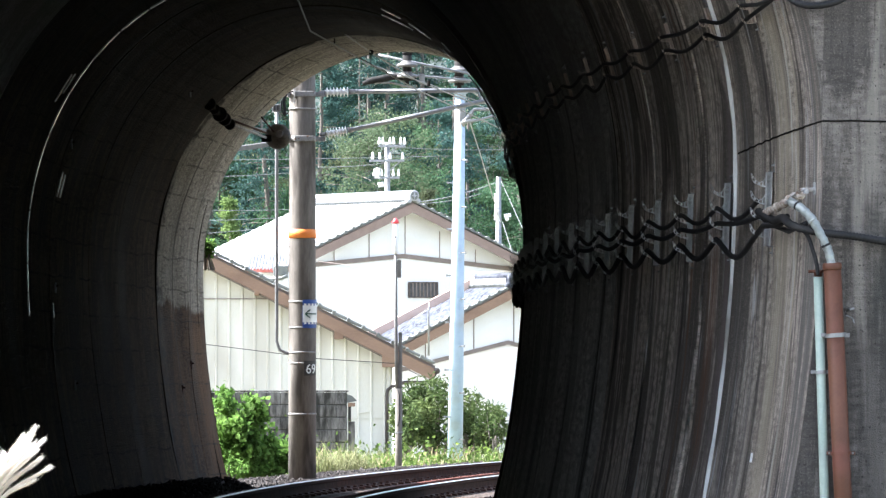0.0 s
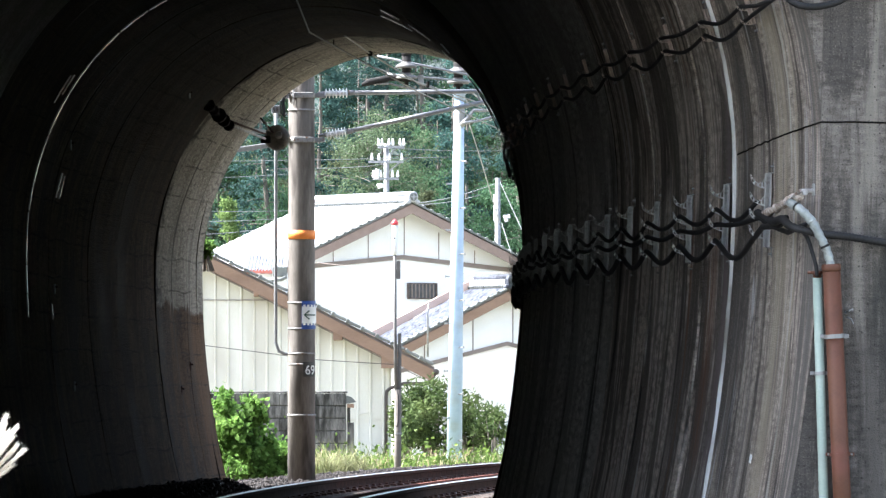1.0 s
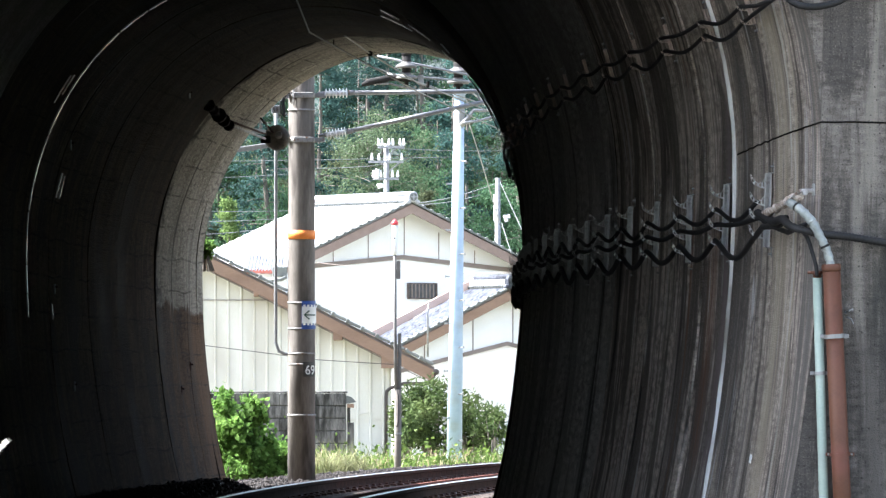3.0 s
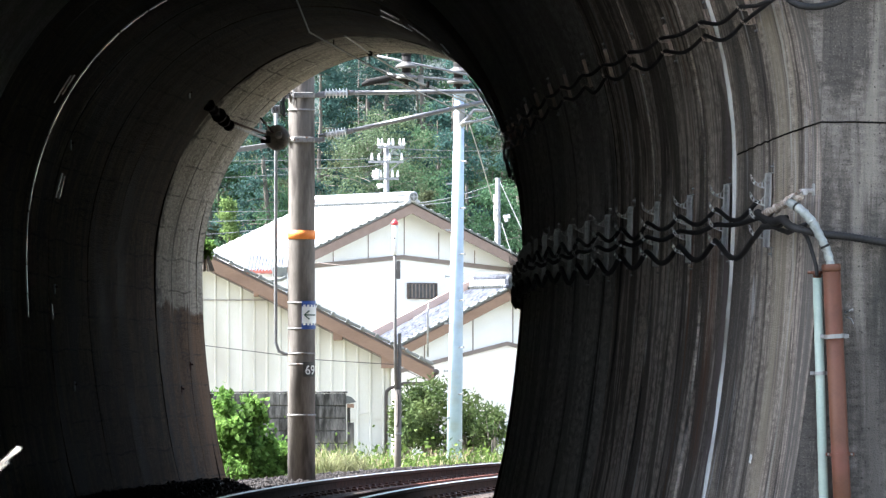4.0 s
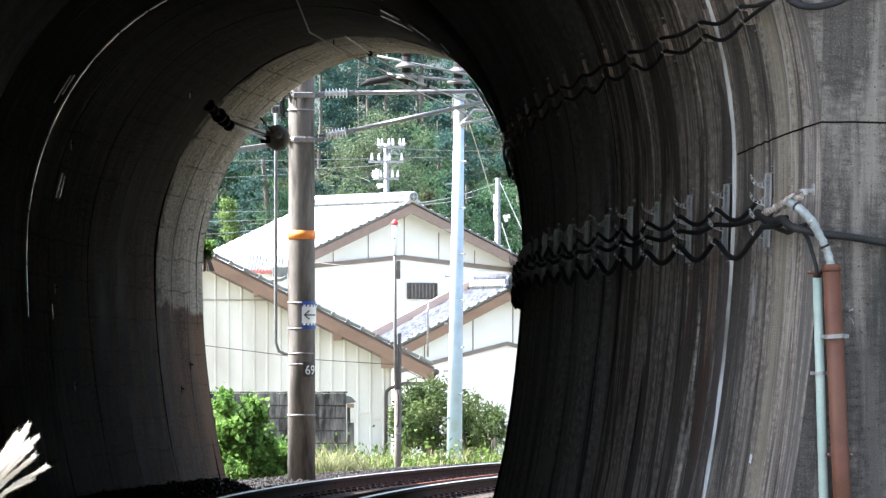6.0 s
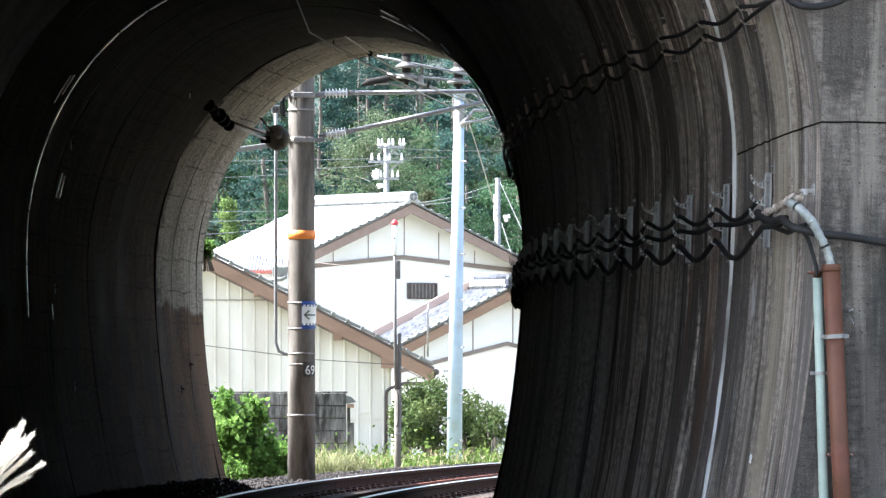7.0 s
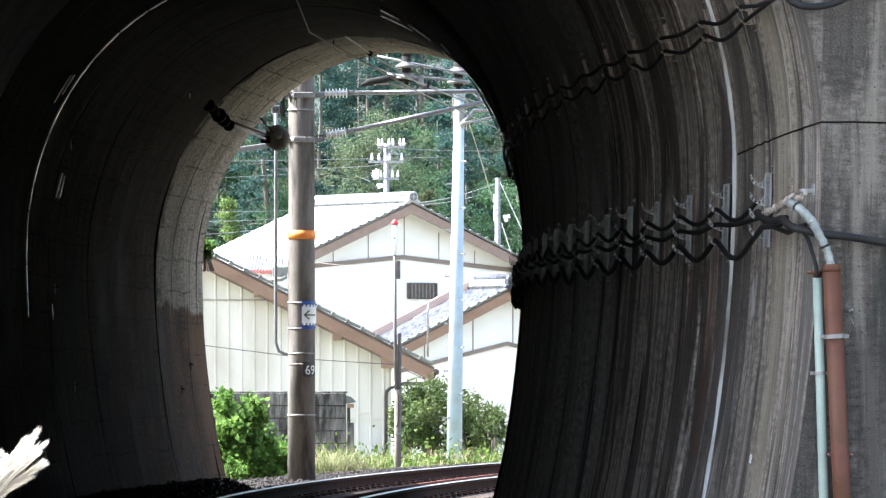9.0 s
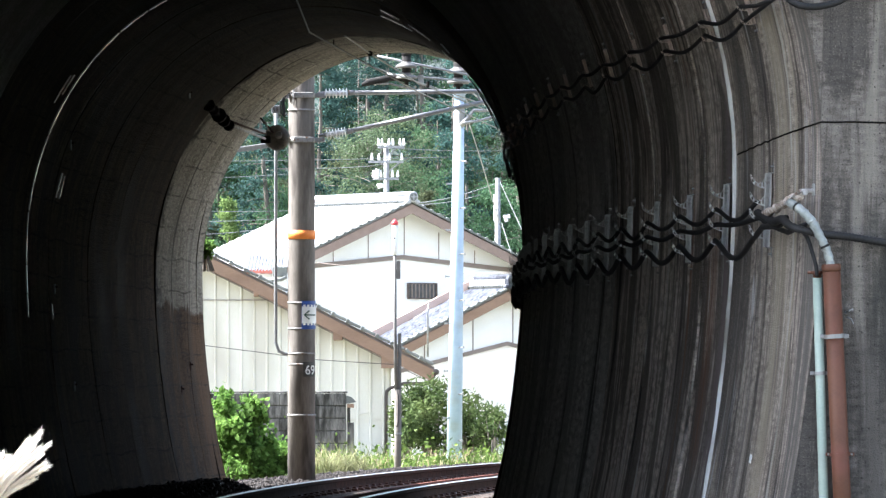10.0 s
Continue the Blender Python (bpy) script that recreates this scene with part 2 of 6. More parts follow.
M_GUARD = mat("red_rusted_steel", (0.08, 0.03, 0.023), (0.17, 0.068, 0.05), 0.85, 10, 90, bump=0.4, dist=0.003, spec=0.1)
M_RAILTOP = mat("polished_rail_steel", (0.38, 0.39, 0.39), (0.6, 0.61, 0.6), 0.42, 20, 120, metal=0.9, bump=0.05, dist=0.001)
M_SLEEPER = mat("grey_concrete_sleeper", (0.06, 0.045, 0.038), (0.12, 0.09, 0.078), 0.9, 8, 60)
M_BALLAST = mat("brown_ballast_stone", (0.015, 0.0122, 0.011), (0.05, 0.041, 0.037), 0.92, 14, 80, bump=0.5, island=0.45)
M_DARKSTONE = mat("near_black_ballast_stone", (0.008, 0.0075, 0.007), (0.026, 0.024, 0.022), 0.95, 14, 80, bump=0.5, island=0.4, spec=0.1)
M_EARTH = mat("earth", (0.12, 0.11, 0.076), (0.21, 0.19, 0.135), 0.95, 1.5, 25, bump=0.6, dist=0.05, dirt=(0.09, 0.12, 0.045), dirt_scale=0.3)
M_ORANGE_PVC = mat("orange_brown_plastic", (0.075, 0.025, 0.01), (0.115, 0.041, 0.018), 0.6, 5, 70, bump=0.15, dist=0.002, dirt=(0.14, 0.045, 0.028), dirt_scale=4)
M_GREEN_PVC = mat("pale_green_plastic", (0.25, 0.325, 0.28), (0.35, 0.425, 0.375), 0.45, 6, 70, bump=0.1, dist=0.002, dirt=(0.25, 0.28, 0.26), dirt_scale=4, dirt_at=(0.55, 0.75))
M_TAPE = mat("silver_tape", (0.2, 0.225, 0.225), (0.34, 0.37, 0.36), 0.4, 20, 70, metal=0.2, bump=0.4, dist=0.004, dirt=(0.12, 0.12, 0.12), dirt_scale=14, dirt_at=(0.55, 0.62))
M_RUSTPIPE = mat("flaking_clamp", (0.16, 0.1, 0.07), (0.5, 0.48, 0.44), 0.8, 40, 120, bump=0.5, dist=0.004)
M_POLE = mat("weathered_pole_concrete", (0.095, 0.083, 0.072), (0.19, 0.172, 0.152), 0.9, 5, 60, stretch=(1, 1, 0.18), bump=0.35, dist=0.006, dirt=(0.055, 0.047, 0.04), dirt_scale=7, dirt_at=(0.5, 0.66))
M_ORANGE = mat("orange_paint", (0.75, 0.2, 0.03), (0.85, 0.28, 0.05), 0.6, 8, 60, bump=0.1)
M_PORCELAIN = mat("white_porcelain", (0.72, 0.72, 0.71), (0.82, 0.82, 0.81), 0.2, 9, 50, bump=0.0)
M_PORC_GREY = mat("grey_porcelain", (0.08, 0.077, 0.074), (0.17, 0.163, 0.156), 0.5, 9, 50, bump=0.0)
M_BLACKIRON = mat("black_iron", (0.012, 0.012, 0.013), (0.035, 0.033, 0.031), 0.85, 14, 90, bump=0.3, dist=0.004, spec=0.15)
M_WIRE = mat("weathered_wire", (0.1, 0.1, 0.1), (0.2, 0.2, 0.19), 0.5, 14, 90, metal=0.6, bump=0.0)
M_SIGNBLUE = mat("blue_enamel", (0.02, 0.06, 0.25), (0.03, 0.08, 0.3), 0.4, 9, 60, bump=0.0)
M_SIGNWHITE = mat("white_enamel", (0.7, 0.72, 0.7), (0.8, 0.81, 0.8), 0.4, 9, 60, bump=0.0)
M_SIGNBLACK = mat("black_enamel", (0.02, 0.02, 0.02), (0.05, 0.045, 0.04), 0.5, 9, 60, bump=0.0)
M_SIGNGREEN = mat("dark_green_enamel", (0.015, 0.06, 0.04), (0.02, 0.08, 0.05), 0.5, 9, 60, bump=0.0)
M_RED = mat("red_lens", (0.6, 0.04, 0.05), (0.7, 0.07, 0.08), 0.35, 9, 60, bump=0.0)
M_SIDING = mat("cream_sheet_siding", (0.6, 0.59, 0.52), (0.7, 0.69, 0.62), 0.55, 1.2, 40, bump=0.08, dist=0.004, stretch=(1, 1, 0.35), dirt=(0.56, 0.54, 0.47), dirt_scale=1.5)
M_WHITE = mat("white_plaster", (0.74, 0.75, 0.76), (0.82, 0.83, 0.84), 0.8, 1.0, 30, bump=0.1, dist=0.004)
M_PINKWHITE = mat("warm_white_plaster", (0.78, 0.75, 0.72), (0.84, 0.81, 0.78), 0.8, 1.0, 30, bump=0.1, dist=0.004)
M_BARGE = mat("brown_painted_board", (0.2, 0.125, 0.085), (0.28, 0.185, 0.13), 0.7, 3, 40, stretch=(0.3, 1, 1), bump=0.2, dist=0.004)
# the far house's brown board, with haze and glare painted in as a paler tone
M_BARGE_HAZED = mat("haze_paled_brown_board", (0.215, 0.155, 0.13), (0.28, 0.21, 0.18), 0.75, 3, 40, bump=0.2, dist=0.004)
M_VERGE = mat("pinkish_faded_board", (0.56, 0.405, 0.335), (0.64, 0.48, 0.41), 0.7, 3, 40, bump=0.2, dist=0.004)
M_TRIM = mat("grey_brown_trim", (0.17, 0.14, 0.125), (0.24, 0.2, 0.18), 0.7, 3, 40, bump=0.2, dist=0.004)
M_TILE = mat("silver_grey_roof_tile", (0.3, 0.31, 0.33), (0.42, 0.43, 0.45), 0.6, 3, 30, bump=0.15, dist=0.004, vary=0.12, spec=0.2)
M_TILE_MID = mat("blue_grey_roof_tile", (0.055, 0.06, 0.076), (0.095, 0.102, 0.124), 0.75, 3, 30, bump=0.3, dist=0.006, vary=0.12, spec=0.12, dirt=(0.025, 0.028, 0.038), dirt_scale=7, dirt_at=(0.5, 0.6))
M_TILE_DARK = mat("grey_roof_tile", (0.085, 0.093, 0.088), (0.16, 0.17, 0.162), 0.5, 4, 30, bump=0.2, dist=0.004, vary=0.2)
M_WINDOW = mat("dark_window_louvre", (0.03, 0.03, 0.035), (0.07, 0.07, 0.075), 0.35, 6, 40, bump=0.0)
M_FRAME = mat("brown_aluminium", (0.06, 0.045, 0.04), (0.1, 0.08, 0.07), 0.4, 6, 40, metal=0.3, bump=0.0)
M_BLOCK = mat("mossy_concrete_block", (0.055, 0.054, 0.051), (0.21, 0.205, 0.195), 0.95, 13, 70, bump=0.7, dist=0.015, dirt=(0.022, 0.022, 0.019), dirt_scale=9, dirt_at=(0.42, 0.6), stretch=(1, 1, 0.22), vary=0.08, coords="World")
M_MORTAR = mat("dark_mossy_mortar", (0.018, 0.019, 0.016), (0.05, 0.05, 0.045), 0.95, 9, 60)
M_POST = mat("grey_painted_post", (0.075, 0.072, 0.07), (0.13, 0.126, 0.122), 0.6, 8, 60, bump=0.1)
M_LINE = mat("weathered_line_wire", (0.12, 0.13, 0.135), (0.17, 0.18, 0.185), 0.7, 8, 60, bump=0.0)
M_DISC = mat("sooty_worn_porcelain", (0.05, 0.045, 0.04), (0.2, 0.18, 0.155), 0.5, 9, 40, bump=0.3, dist=0.01)
M_REDROOF = mat("red_corrugated_sheet", (0.45, 0.1, 0.08), (0.58, 0.2, 0.16), 0.55, 5, 40, bump=0.1)
M_DOWNPIPE = mat("brown_plastic_pipe", (0.04, 0.032, 0.029), (0.07, 0.056, 0.05), 0.5, 6, 50, bump=0.1)
M_PLUME = mat("silky_grass_plume", (0.84, 0.78, 0.7), (0.92, 0.88, 0.82), 0.6, 30, 200, bump=0.0, trans=0.55)
M_STALK = mat("straw_stalk", (0.35, 0.3, 0.14), (0.5, 0.44, 0.24), 0.6, 20, 90, bump=0.1)

# leaf litter and moss where the wood begins, with distance haze in the colour
nt = M_EARTH.node_tree
geo_pos, split, far, litter = nt.nodes.new("ShaderNodeNewGeometry"), nt.nodes.new("ShaderNodeSeparateXYZ"), nt.nodes.new("ShaderNodeMapRange"), nt.nodes.new("ShaderNodeMix")
nt.links.new(geo_pos.outputs["Position"], split.inputs[0])
nt.links.new(split.outputs[1], far.inputs[0])
far.inputs[1].default_value, far.inputs[2].default_value = 204, 214
litter.data_type = "RGBA"
litter.inputs[7].default_value = (0.045, 0.062, 0.056, 1)
base_in = nt.nodes["Principled BSDF"].inputs["Base Color"]
nt.links.new(far.outputs[0], litter.inputs[0])
nt.links.new(base_in.links[0].from_socket, litter.inputs[6])
nt.links.new(litter.outputs[2], base_in)


def leaf_mat(name, a, b, island=0.35, trans=0.35, vary=0.0):
    return mat(name, a, b, 0.8, 2.0, 20.0, bump=0.0, vary=vary, island=island, trans=trans, spec=0.12)


M_LEAF_FRESH = leaf_mat("fresh_green_leaf", (0.06, 0.128, 0.028), (0.16, 0.27, 0.064), 0.45, 0.5)
M_LEAF_SHRUB = leaf_mat("olive_shrub_leaf", (0.042, 0.072, 0.026), (0.13, 0.168, 0.062), 0.45)
# hillside leaves: distance haze is mixed into the cedar, broadleaf and bamboo colours
M_LEAF_CEDAR = leaf_mat("hazed_cedar_foliage", (0.042, 0.088, 0.08), (0.075, 0.142, 0.122), 0.14, 0.42, 0.32)
M_LEAF_BROAD = leaf_mat("broadleaf_tree_foliage", (0.058, 0.118, 0.066), (0.1, 0.182, 0.092), 0.16, 0.45, 0.32)
M_LEAF_DRY = leaf_mat("yellowing_bamboo_foliage", (0.098, 0.12, 0.066), (0.15, 0.17, 0.098), 0.2, 0.4, 0.2)
M_LEAF_LIME = leaf_mat("light_green_young_foliage", (0.12, 0.19, 0.06), (0.2, 0.27, 0.1), 0.18, 0.45)
M_LEAF_OLIVE = leaf_mat("pale_olive_oak_foliage", (0.078, 0.118, 0.066), (0.13, 0.172, 0.098), 0.18, 0.4)
M_GRASS = leaf_mat("pale_roadside_grass", (0.11, 0.125, 0.055), (0.29, 0.29, 0.16), 0.5)
M_GRASS_G = leaf_mat("green_roadside_weed", (0.045, 0.085, 0.02), (0.14, 0.2, 0.05), 0.5)
M_DRYGRASS = leaf_mat("dry_straw_grass", (0.2, 0.16, 0.085), (0.38, 0.32, 0.2), 0.4)
M_BARK = mat("grey_tree_bark", (0.1, 0.085, 0.072), (0.21, 0.185, 0.16), 0.9, 4, 40, stretch=(1, 1, 0.15), bump=0.5, dist=0.02)


# ---- mesh helpers
class Geo:
    def __init__(self):
        self.v, self.f, self.uv = [], [], []

    def add(self, vs, fs):
        o = len(self.v)
        self.v += [tuple(q) for q in vs]
        self.f += [tuple(o + i for i in q) for q in fs]
        return self

    def box(self, x0, x1, y0, y1, z0, z1, m=None):
        vs = [Vector((x, y, z)) for z in (z0, z1) for y in (y0, y1) for x in (x0, x1)]
        if m is not None:
            vs = [m @ q for q in vs]
        return self.add(vs, [(0, 2, 3, 1), (4, 5, 7, 6), (0, 1, 5, 4), (2, 6, 7, 3), (0, 4, 6, 2), (1, 3, 7, 5)])

    def slab(self, x0, x1, y0, y1, z0, z1, b=0.01, m=None):
        """A box with chamfered edges."""
        vs, c = [], Vector(((x0 + x1) / 2, (y0 + y1) / 2, (z0 + z1) / 2))
        h = ((x1 - x0) / 2, (y1 - y0) / 2, (z1 - z0) / 2)
        b = min(b, 0.45 * min(h))
        ids = {}
        for sx in (-1, 1):
            for sy in (-1, 1):
                for sz in (-1, 1):
                    for k in range(3):
                        d = [h[0] - b, h[1] - b, h[2] - b]
                        d[k] = h[k]
                        ids[sx, sy, sz, k] = len(vs)
                        q = c + Vector((sx * d[0], sy * d[1], sz * d[2]))
                        vs.append(m @ q if m is not None else q)
        fs = []
        for k in range(3):
            i, j = (k + 1) % 3, (k + 2) % 3
            for s in (-1, 1):
                ring = []
                for a, e in ((-1, -1), (1, -1), (1, 1), (-1, 1)):
                    t = [0, 0, 0]
                    t[k], t[i], t[j] = s, a, e
                    ring.append(ids[(*t, k)])
                fs.append(ring if s > 0 else ring[::-1])
            for a in (-1, 1):
                for e in (-1, 1):
                    t0, t1 = [0, 0, 0], [0, 0, 0]
                    t0[k], t0[i], t0[j] = -1, a, e
                    t1[k], t1[i], t1[j] = 1, a, e
                    q = [ids[(*t0, i)], ids[(*t1, i)], ids[(*t1, j)], ids[(*t0, j)]]
                    fs.append(q if a * e > 0 else q[::-1])
        for sx in (-1, 1):
            for sy in (-1, 1):
                for sz in (-1, 1):
                    q = [ids[sx, sy, sz, k] for k in range(3)]
                    fs.append(q if sx * sy * sz > 0 else q[::-1])
        return self.add(vs, fs)

    def tube(self, pts, rad, seg=10, caps=True):
        pts = [Vector(q) for q in pts]
        rad = [rad] * len(pts) if isinstance(rad, (int, float)) else list(rad)
        vs, fs = [], []
        up = None
        for i, q in enumerate(pts):
            d = (pts[min(i + 1, len(pts) - 1)] - pts[max(i - 1, 0)])
            d = d.normalized() if d.length > 1e-9 else Vector((0, 0, 1))
            if up is None:
                up = d.orthogonal().normalized()
            up = (up - d * up.dot(d)).normalized()
            w = d.cross(up)
            for k in range(seg):
                a = 2 * math.pi * k / seg
                vs.append(q + (up * math.cos(a) + w * math.sin(a)) * rad[i])
        for i in range(len(pts) - 1):
            for k in range(seg):
                a, b = i * seg + k, i * seg + (k + 1) % seg
                fs.append((a, b, b + seg, a + seg))
        if caps:
            fs += [tuple(range(seg))[::-1], tuple(range((len(pts) - 1) * seg, len(pts) * seg))]
        return self.add(vs, fs)

    def prism(self, poly, y0, y1, m=None):
        """A polygon in x and z, drawn out along y."""
        k = len(poly)
        vs = [Vector((a, y0, b)) for a, b in poly] + [Vector((a, y1, b)) for a, b in poly]
        if m is not None:
            vs = [m @ q for q in vs]
        return self.add(vs, [tuple(range(k)), tuple(range(k, 2 * k))[::-1]] + [(i + k, (i + 1) % k + k, (i + 1) % k, i) for i in range(k)])

    def mesh(self, name, material, smooth=False):
        me = bpy.data.meshes.new(name)
        me.from_pydata(self.v, [], self.f)
        me.materials.append(material)
        if smooth:
            me.polygons.foreach_set("use_smooth", [True] * len(me.polygons))
        me.update()
        return me


def thing(name, label, category, group="", m=None, kind=""):
    ob = new(name)
    ob.empty_display_size = 0.1
    if m is not None:
        ob.matrix_world = m
    return tagged(ob, label, category, group, kind)


def part(name, geo, material, parent, label="", smooth=False):
    ob = new(name, geo.mesh(name, material, smooth))
    ob.parent = parent
    return tagged(ob, label)


def solid(name, geo, material, label, category="", group="", kind="", smooth=False):
    return tagged(new(name, geo.mesh(name, material, smooth)), label, category, group, kind)


def ribbed(p0, p1, r_in, r_out, n):
    """Points and radii of an insulator: sheds along a core."""
    p0, p1 = Vector(p0), Vector(p1)
    pts, rad = [], []
    for i in range(n):
        for f, r in ((0.02, r_in), (0.3, r_in), (0.45, r_out), (0.62, r_out * 0.92), (0.8, r_in)):
            pts.append(p0.lerp(p1, (i + f) / n))
            rad.append(r)
    return pts, rad


# ---- the line: curve of about 210 m radius to the right, rail level near zero
AX0, AY0, TH0, KAPPA = -0.3668, 34.962, -0.1105, 0.0112 / 2.35
SPRING, HALF, RISE, FLANK = 2.4389, 2.35, 2.614, 10.088
LENGTH, RING = 45.05, 40.97
TRACK, CANT = -0.2037, 0.0785


def axis(s):
    a = TH0 + KAPPA * s
    return AX0 + (math.cos(TH0) - math.cos(a)) / KAPPA, AY0 + (math.sin(a) - math.sin(TH0)) / KAPPA, a


def at(s, u, z):
    """World place: s along the line, u to the right of it."""
    x, y, a = axis(s)
    return Vector((x + u * math.cos(a), y - u * math.sin(a), z))


def frame_at(s, u=0.0, z=0.0):
    """Pose with y along the line and x to the right."""
    return Matrix.Translation(at(s, u, z)) @ Matrix.Rotation(-axis(s)[2], 4, "Z")


def half_width(z):
    q = z - SPRING
    if q < 0:
        return HALF - (FLANK - math.sqrt(FLANK ** 2 - q * q))
    return HALF * math.sqrt(max(0.0, 1 - (q / RISE) ** 2))


def vault(n_low=14, n_arc=22, bottom=-0.5):
    """The vault's outline from the foot on the right over the crown to the left, as (u, z, arc metres from the crown)."""
    right = [(half_width(z), z) for z in np.linspace(bottom, SPRING, n_low)]
    right += [(HALF * math.cos(p), SPRING + RISE * math.sin(p)) for p in np.linspace(0, math.pi / 2, n_arc)[1:]]
    d = [0.0]
    for a, b in zip(right[::-1], right[::-1][1:]):
        d.append(d[-1] + math.hypot(a[0] - b[0], a[1] - b[1]))
    d = d[::-1]
    out = [(u, z, q) for (u, z), q in zip(right, d)]
    return out + [(-u, z, -q) for u, z, q in out[::-1][1:]]


VAULT = vault()


def outward(i):
    a, b = VAULT[max(i - 1, 0)], VAULT[min(i + 1, len(VAULT) - 1)]
    t = Vector((b[0] - a[0], b[1] - a[1])).normalized()
    return t.y, -t.x


# ---- ground: one sheet to the horizon, flat along the line, rising to the wooded hill behind the houses
def ground_z(x, y):
    z = -0.32
    if y > 124:
        z -= 0.4 * min(1.0, (y - 124) / 45)
    if y > 215:
        z += 0.42 * (y - 215) if y < 300 else 35.7 + 0.25 * (y - 300) if y < 500 else 85.7
    return z + 0.05 * noise.noise((x * 0.4, y * 0.4, 0))


def build_ground():
    g = Geo()
    xs = sorted(set([-1500, -600, -250, -120, -70] + list(range(-50, 51, 2)) + [70, 120, 250, 600, 1500]))
    ys = sorted(set([-1500, -600, -200, -80, -40] + list(range(-20, 340, 3)) + [380, 440, 500, 700, 1200, 2500]))
    vs = [(x, y, ground_z(x, y)) for y in ys for x in xs]
    w = len(xs)
    fs = [(j * w + i, j * w + i + 1, (j + 1) * w + i + 1, (j + 1) * w + i) for j in range(len(ys) - 1) for i in range(w - 1)]
    return solid("ground", g.add(vs, fs), M_EARTH, "brown earth and thin grass rising to a hill", "ground", kind="structure", smooth=True)


build_ground()


# ---- tunnel lining: bays of concrete with recessed shutter joints and drain chases
def build_lining(name, s0, s1, material, label, joints=(), chases=(), step=0.35, seed=1, rough_in=0.006):
    rnd = random.Random(seed)
    cuts = {s0: 0.0, s1: 0.0}
    for j in np.arange(s0, s1, step):
        cuts[round(float(j), 3)] = 0.0
    for j in joints:
        for e, d in ((-0.02, 0.0), (-0.012, 0.006), (0.012, 0.006), (0.02, 0.0)):
            cuts[j + e] = d
    for j, w in chases:
        for k in [k for k in cuts if j - w < k < j + w and k not in (s0, s1)]:
            del cuts[k]
        for e, d in ((-w, 0.0), (-w + 0.012, 0.045), (w - 0.012, 0.045), (w, 0.0)):
            cuts[j + e] = d
    ss = sorted(k for k in cuts if s0 <= k <= s1)
    marks = sorted(joints)
    offs = [rnd.uniform(-0.004, 0.004) for _ in range(len(marks) + 1)]
    me = bpy.data.meshes.new(name)
    vs, fs, uvs = [], [], []
    w = len(VAULT)
    for s in ss:
        bay = sum(1 for q in marks if q < s)
        for i, (u, z, arc) in enumerate(VAULT):
            nx, nz = outward(i)
            d = cuts[s] + (offs[bay] if 0 < bay < len(marks) else 0) + rough_in * noise.noise((s * 1.3, arc * 0.7, seed))
            vs.append(at(s, u + nx * d, z + nz * d))
            uvs.append((s, arc))
    for j in range(len(ss) - 1):
        for i in range(w - 1):
            a = j * w + i
            fs.append((a, a + w, a + w + 1, a + 1))
    me.from_pydata([tuple(q) for q in vs], [], fs)
    lay = me.uv_layers.new(name="UVMap")
    idx = np.empty(len(me.loops), dtype=np.int32)
    me.loops.foreach_get("vertex_index", idx)
    lay.data.foreach_set("uv", np.array(uvs, dtype=np.float32)[idx].ravel())
    me.materials.append(material)
    me.update()
    return tagged(new(name, me), label, "tunnel wall", kind="structure")


JOINTS = [14.6, 24.4, 29.6, 34.9, 37.6]
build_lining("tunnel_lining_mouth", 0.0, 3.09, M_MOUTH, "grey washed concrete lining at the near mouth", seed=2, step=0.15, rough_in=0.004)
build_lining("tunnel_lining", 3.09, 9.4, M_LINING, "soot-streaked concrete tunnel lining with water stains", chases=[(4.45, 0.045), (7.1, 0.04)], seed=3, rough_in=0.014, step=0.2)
build_lining("tunnel_lining_deep", 9.4, 22.5, M_DEEP, "sooty concrete tunnel lining with water streaks, lightened by painted light", joints=[q for q in JOINTS if 9.4 < q < 22.4], seed=4, rough_in=0.02)
# far bays, with their shade painted into the lining colour
build_lining("tunnel_lining_shaded", 22.5, RING, M_SHADED, "sooty concrete tunnel lining, darkened further by painted shade", joints=[q for q in JOINTS if q > 22.6], chases=[(31.0, 0.05)], seed=7, rough_in=0.02)
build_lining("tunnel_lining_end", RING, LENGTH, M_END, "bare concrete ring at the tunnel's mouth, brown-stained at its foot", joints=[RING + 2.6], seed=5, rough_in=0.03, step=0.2)


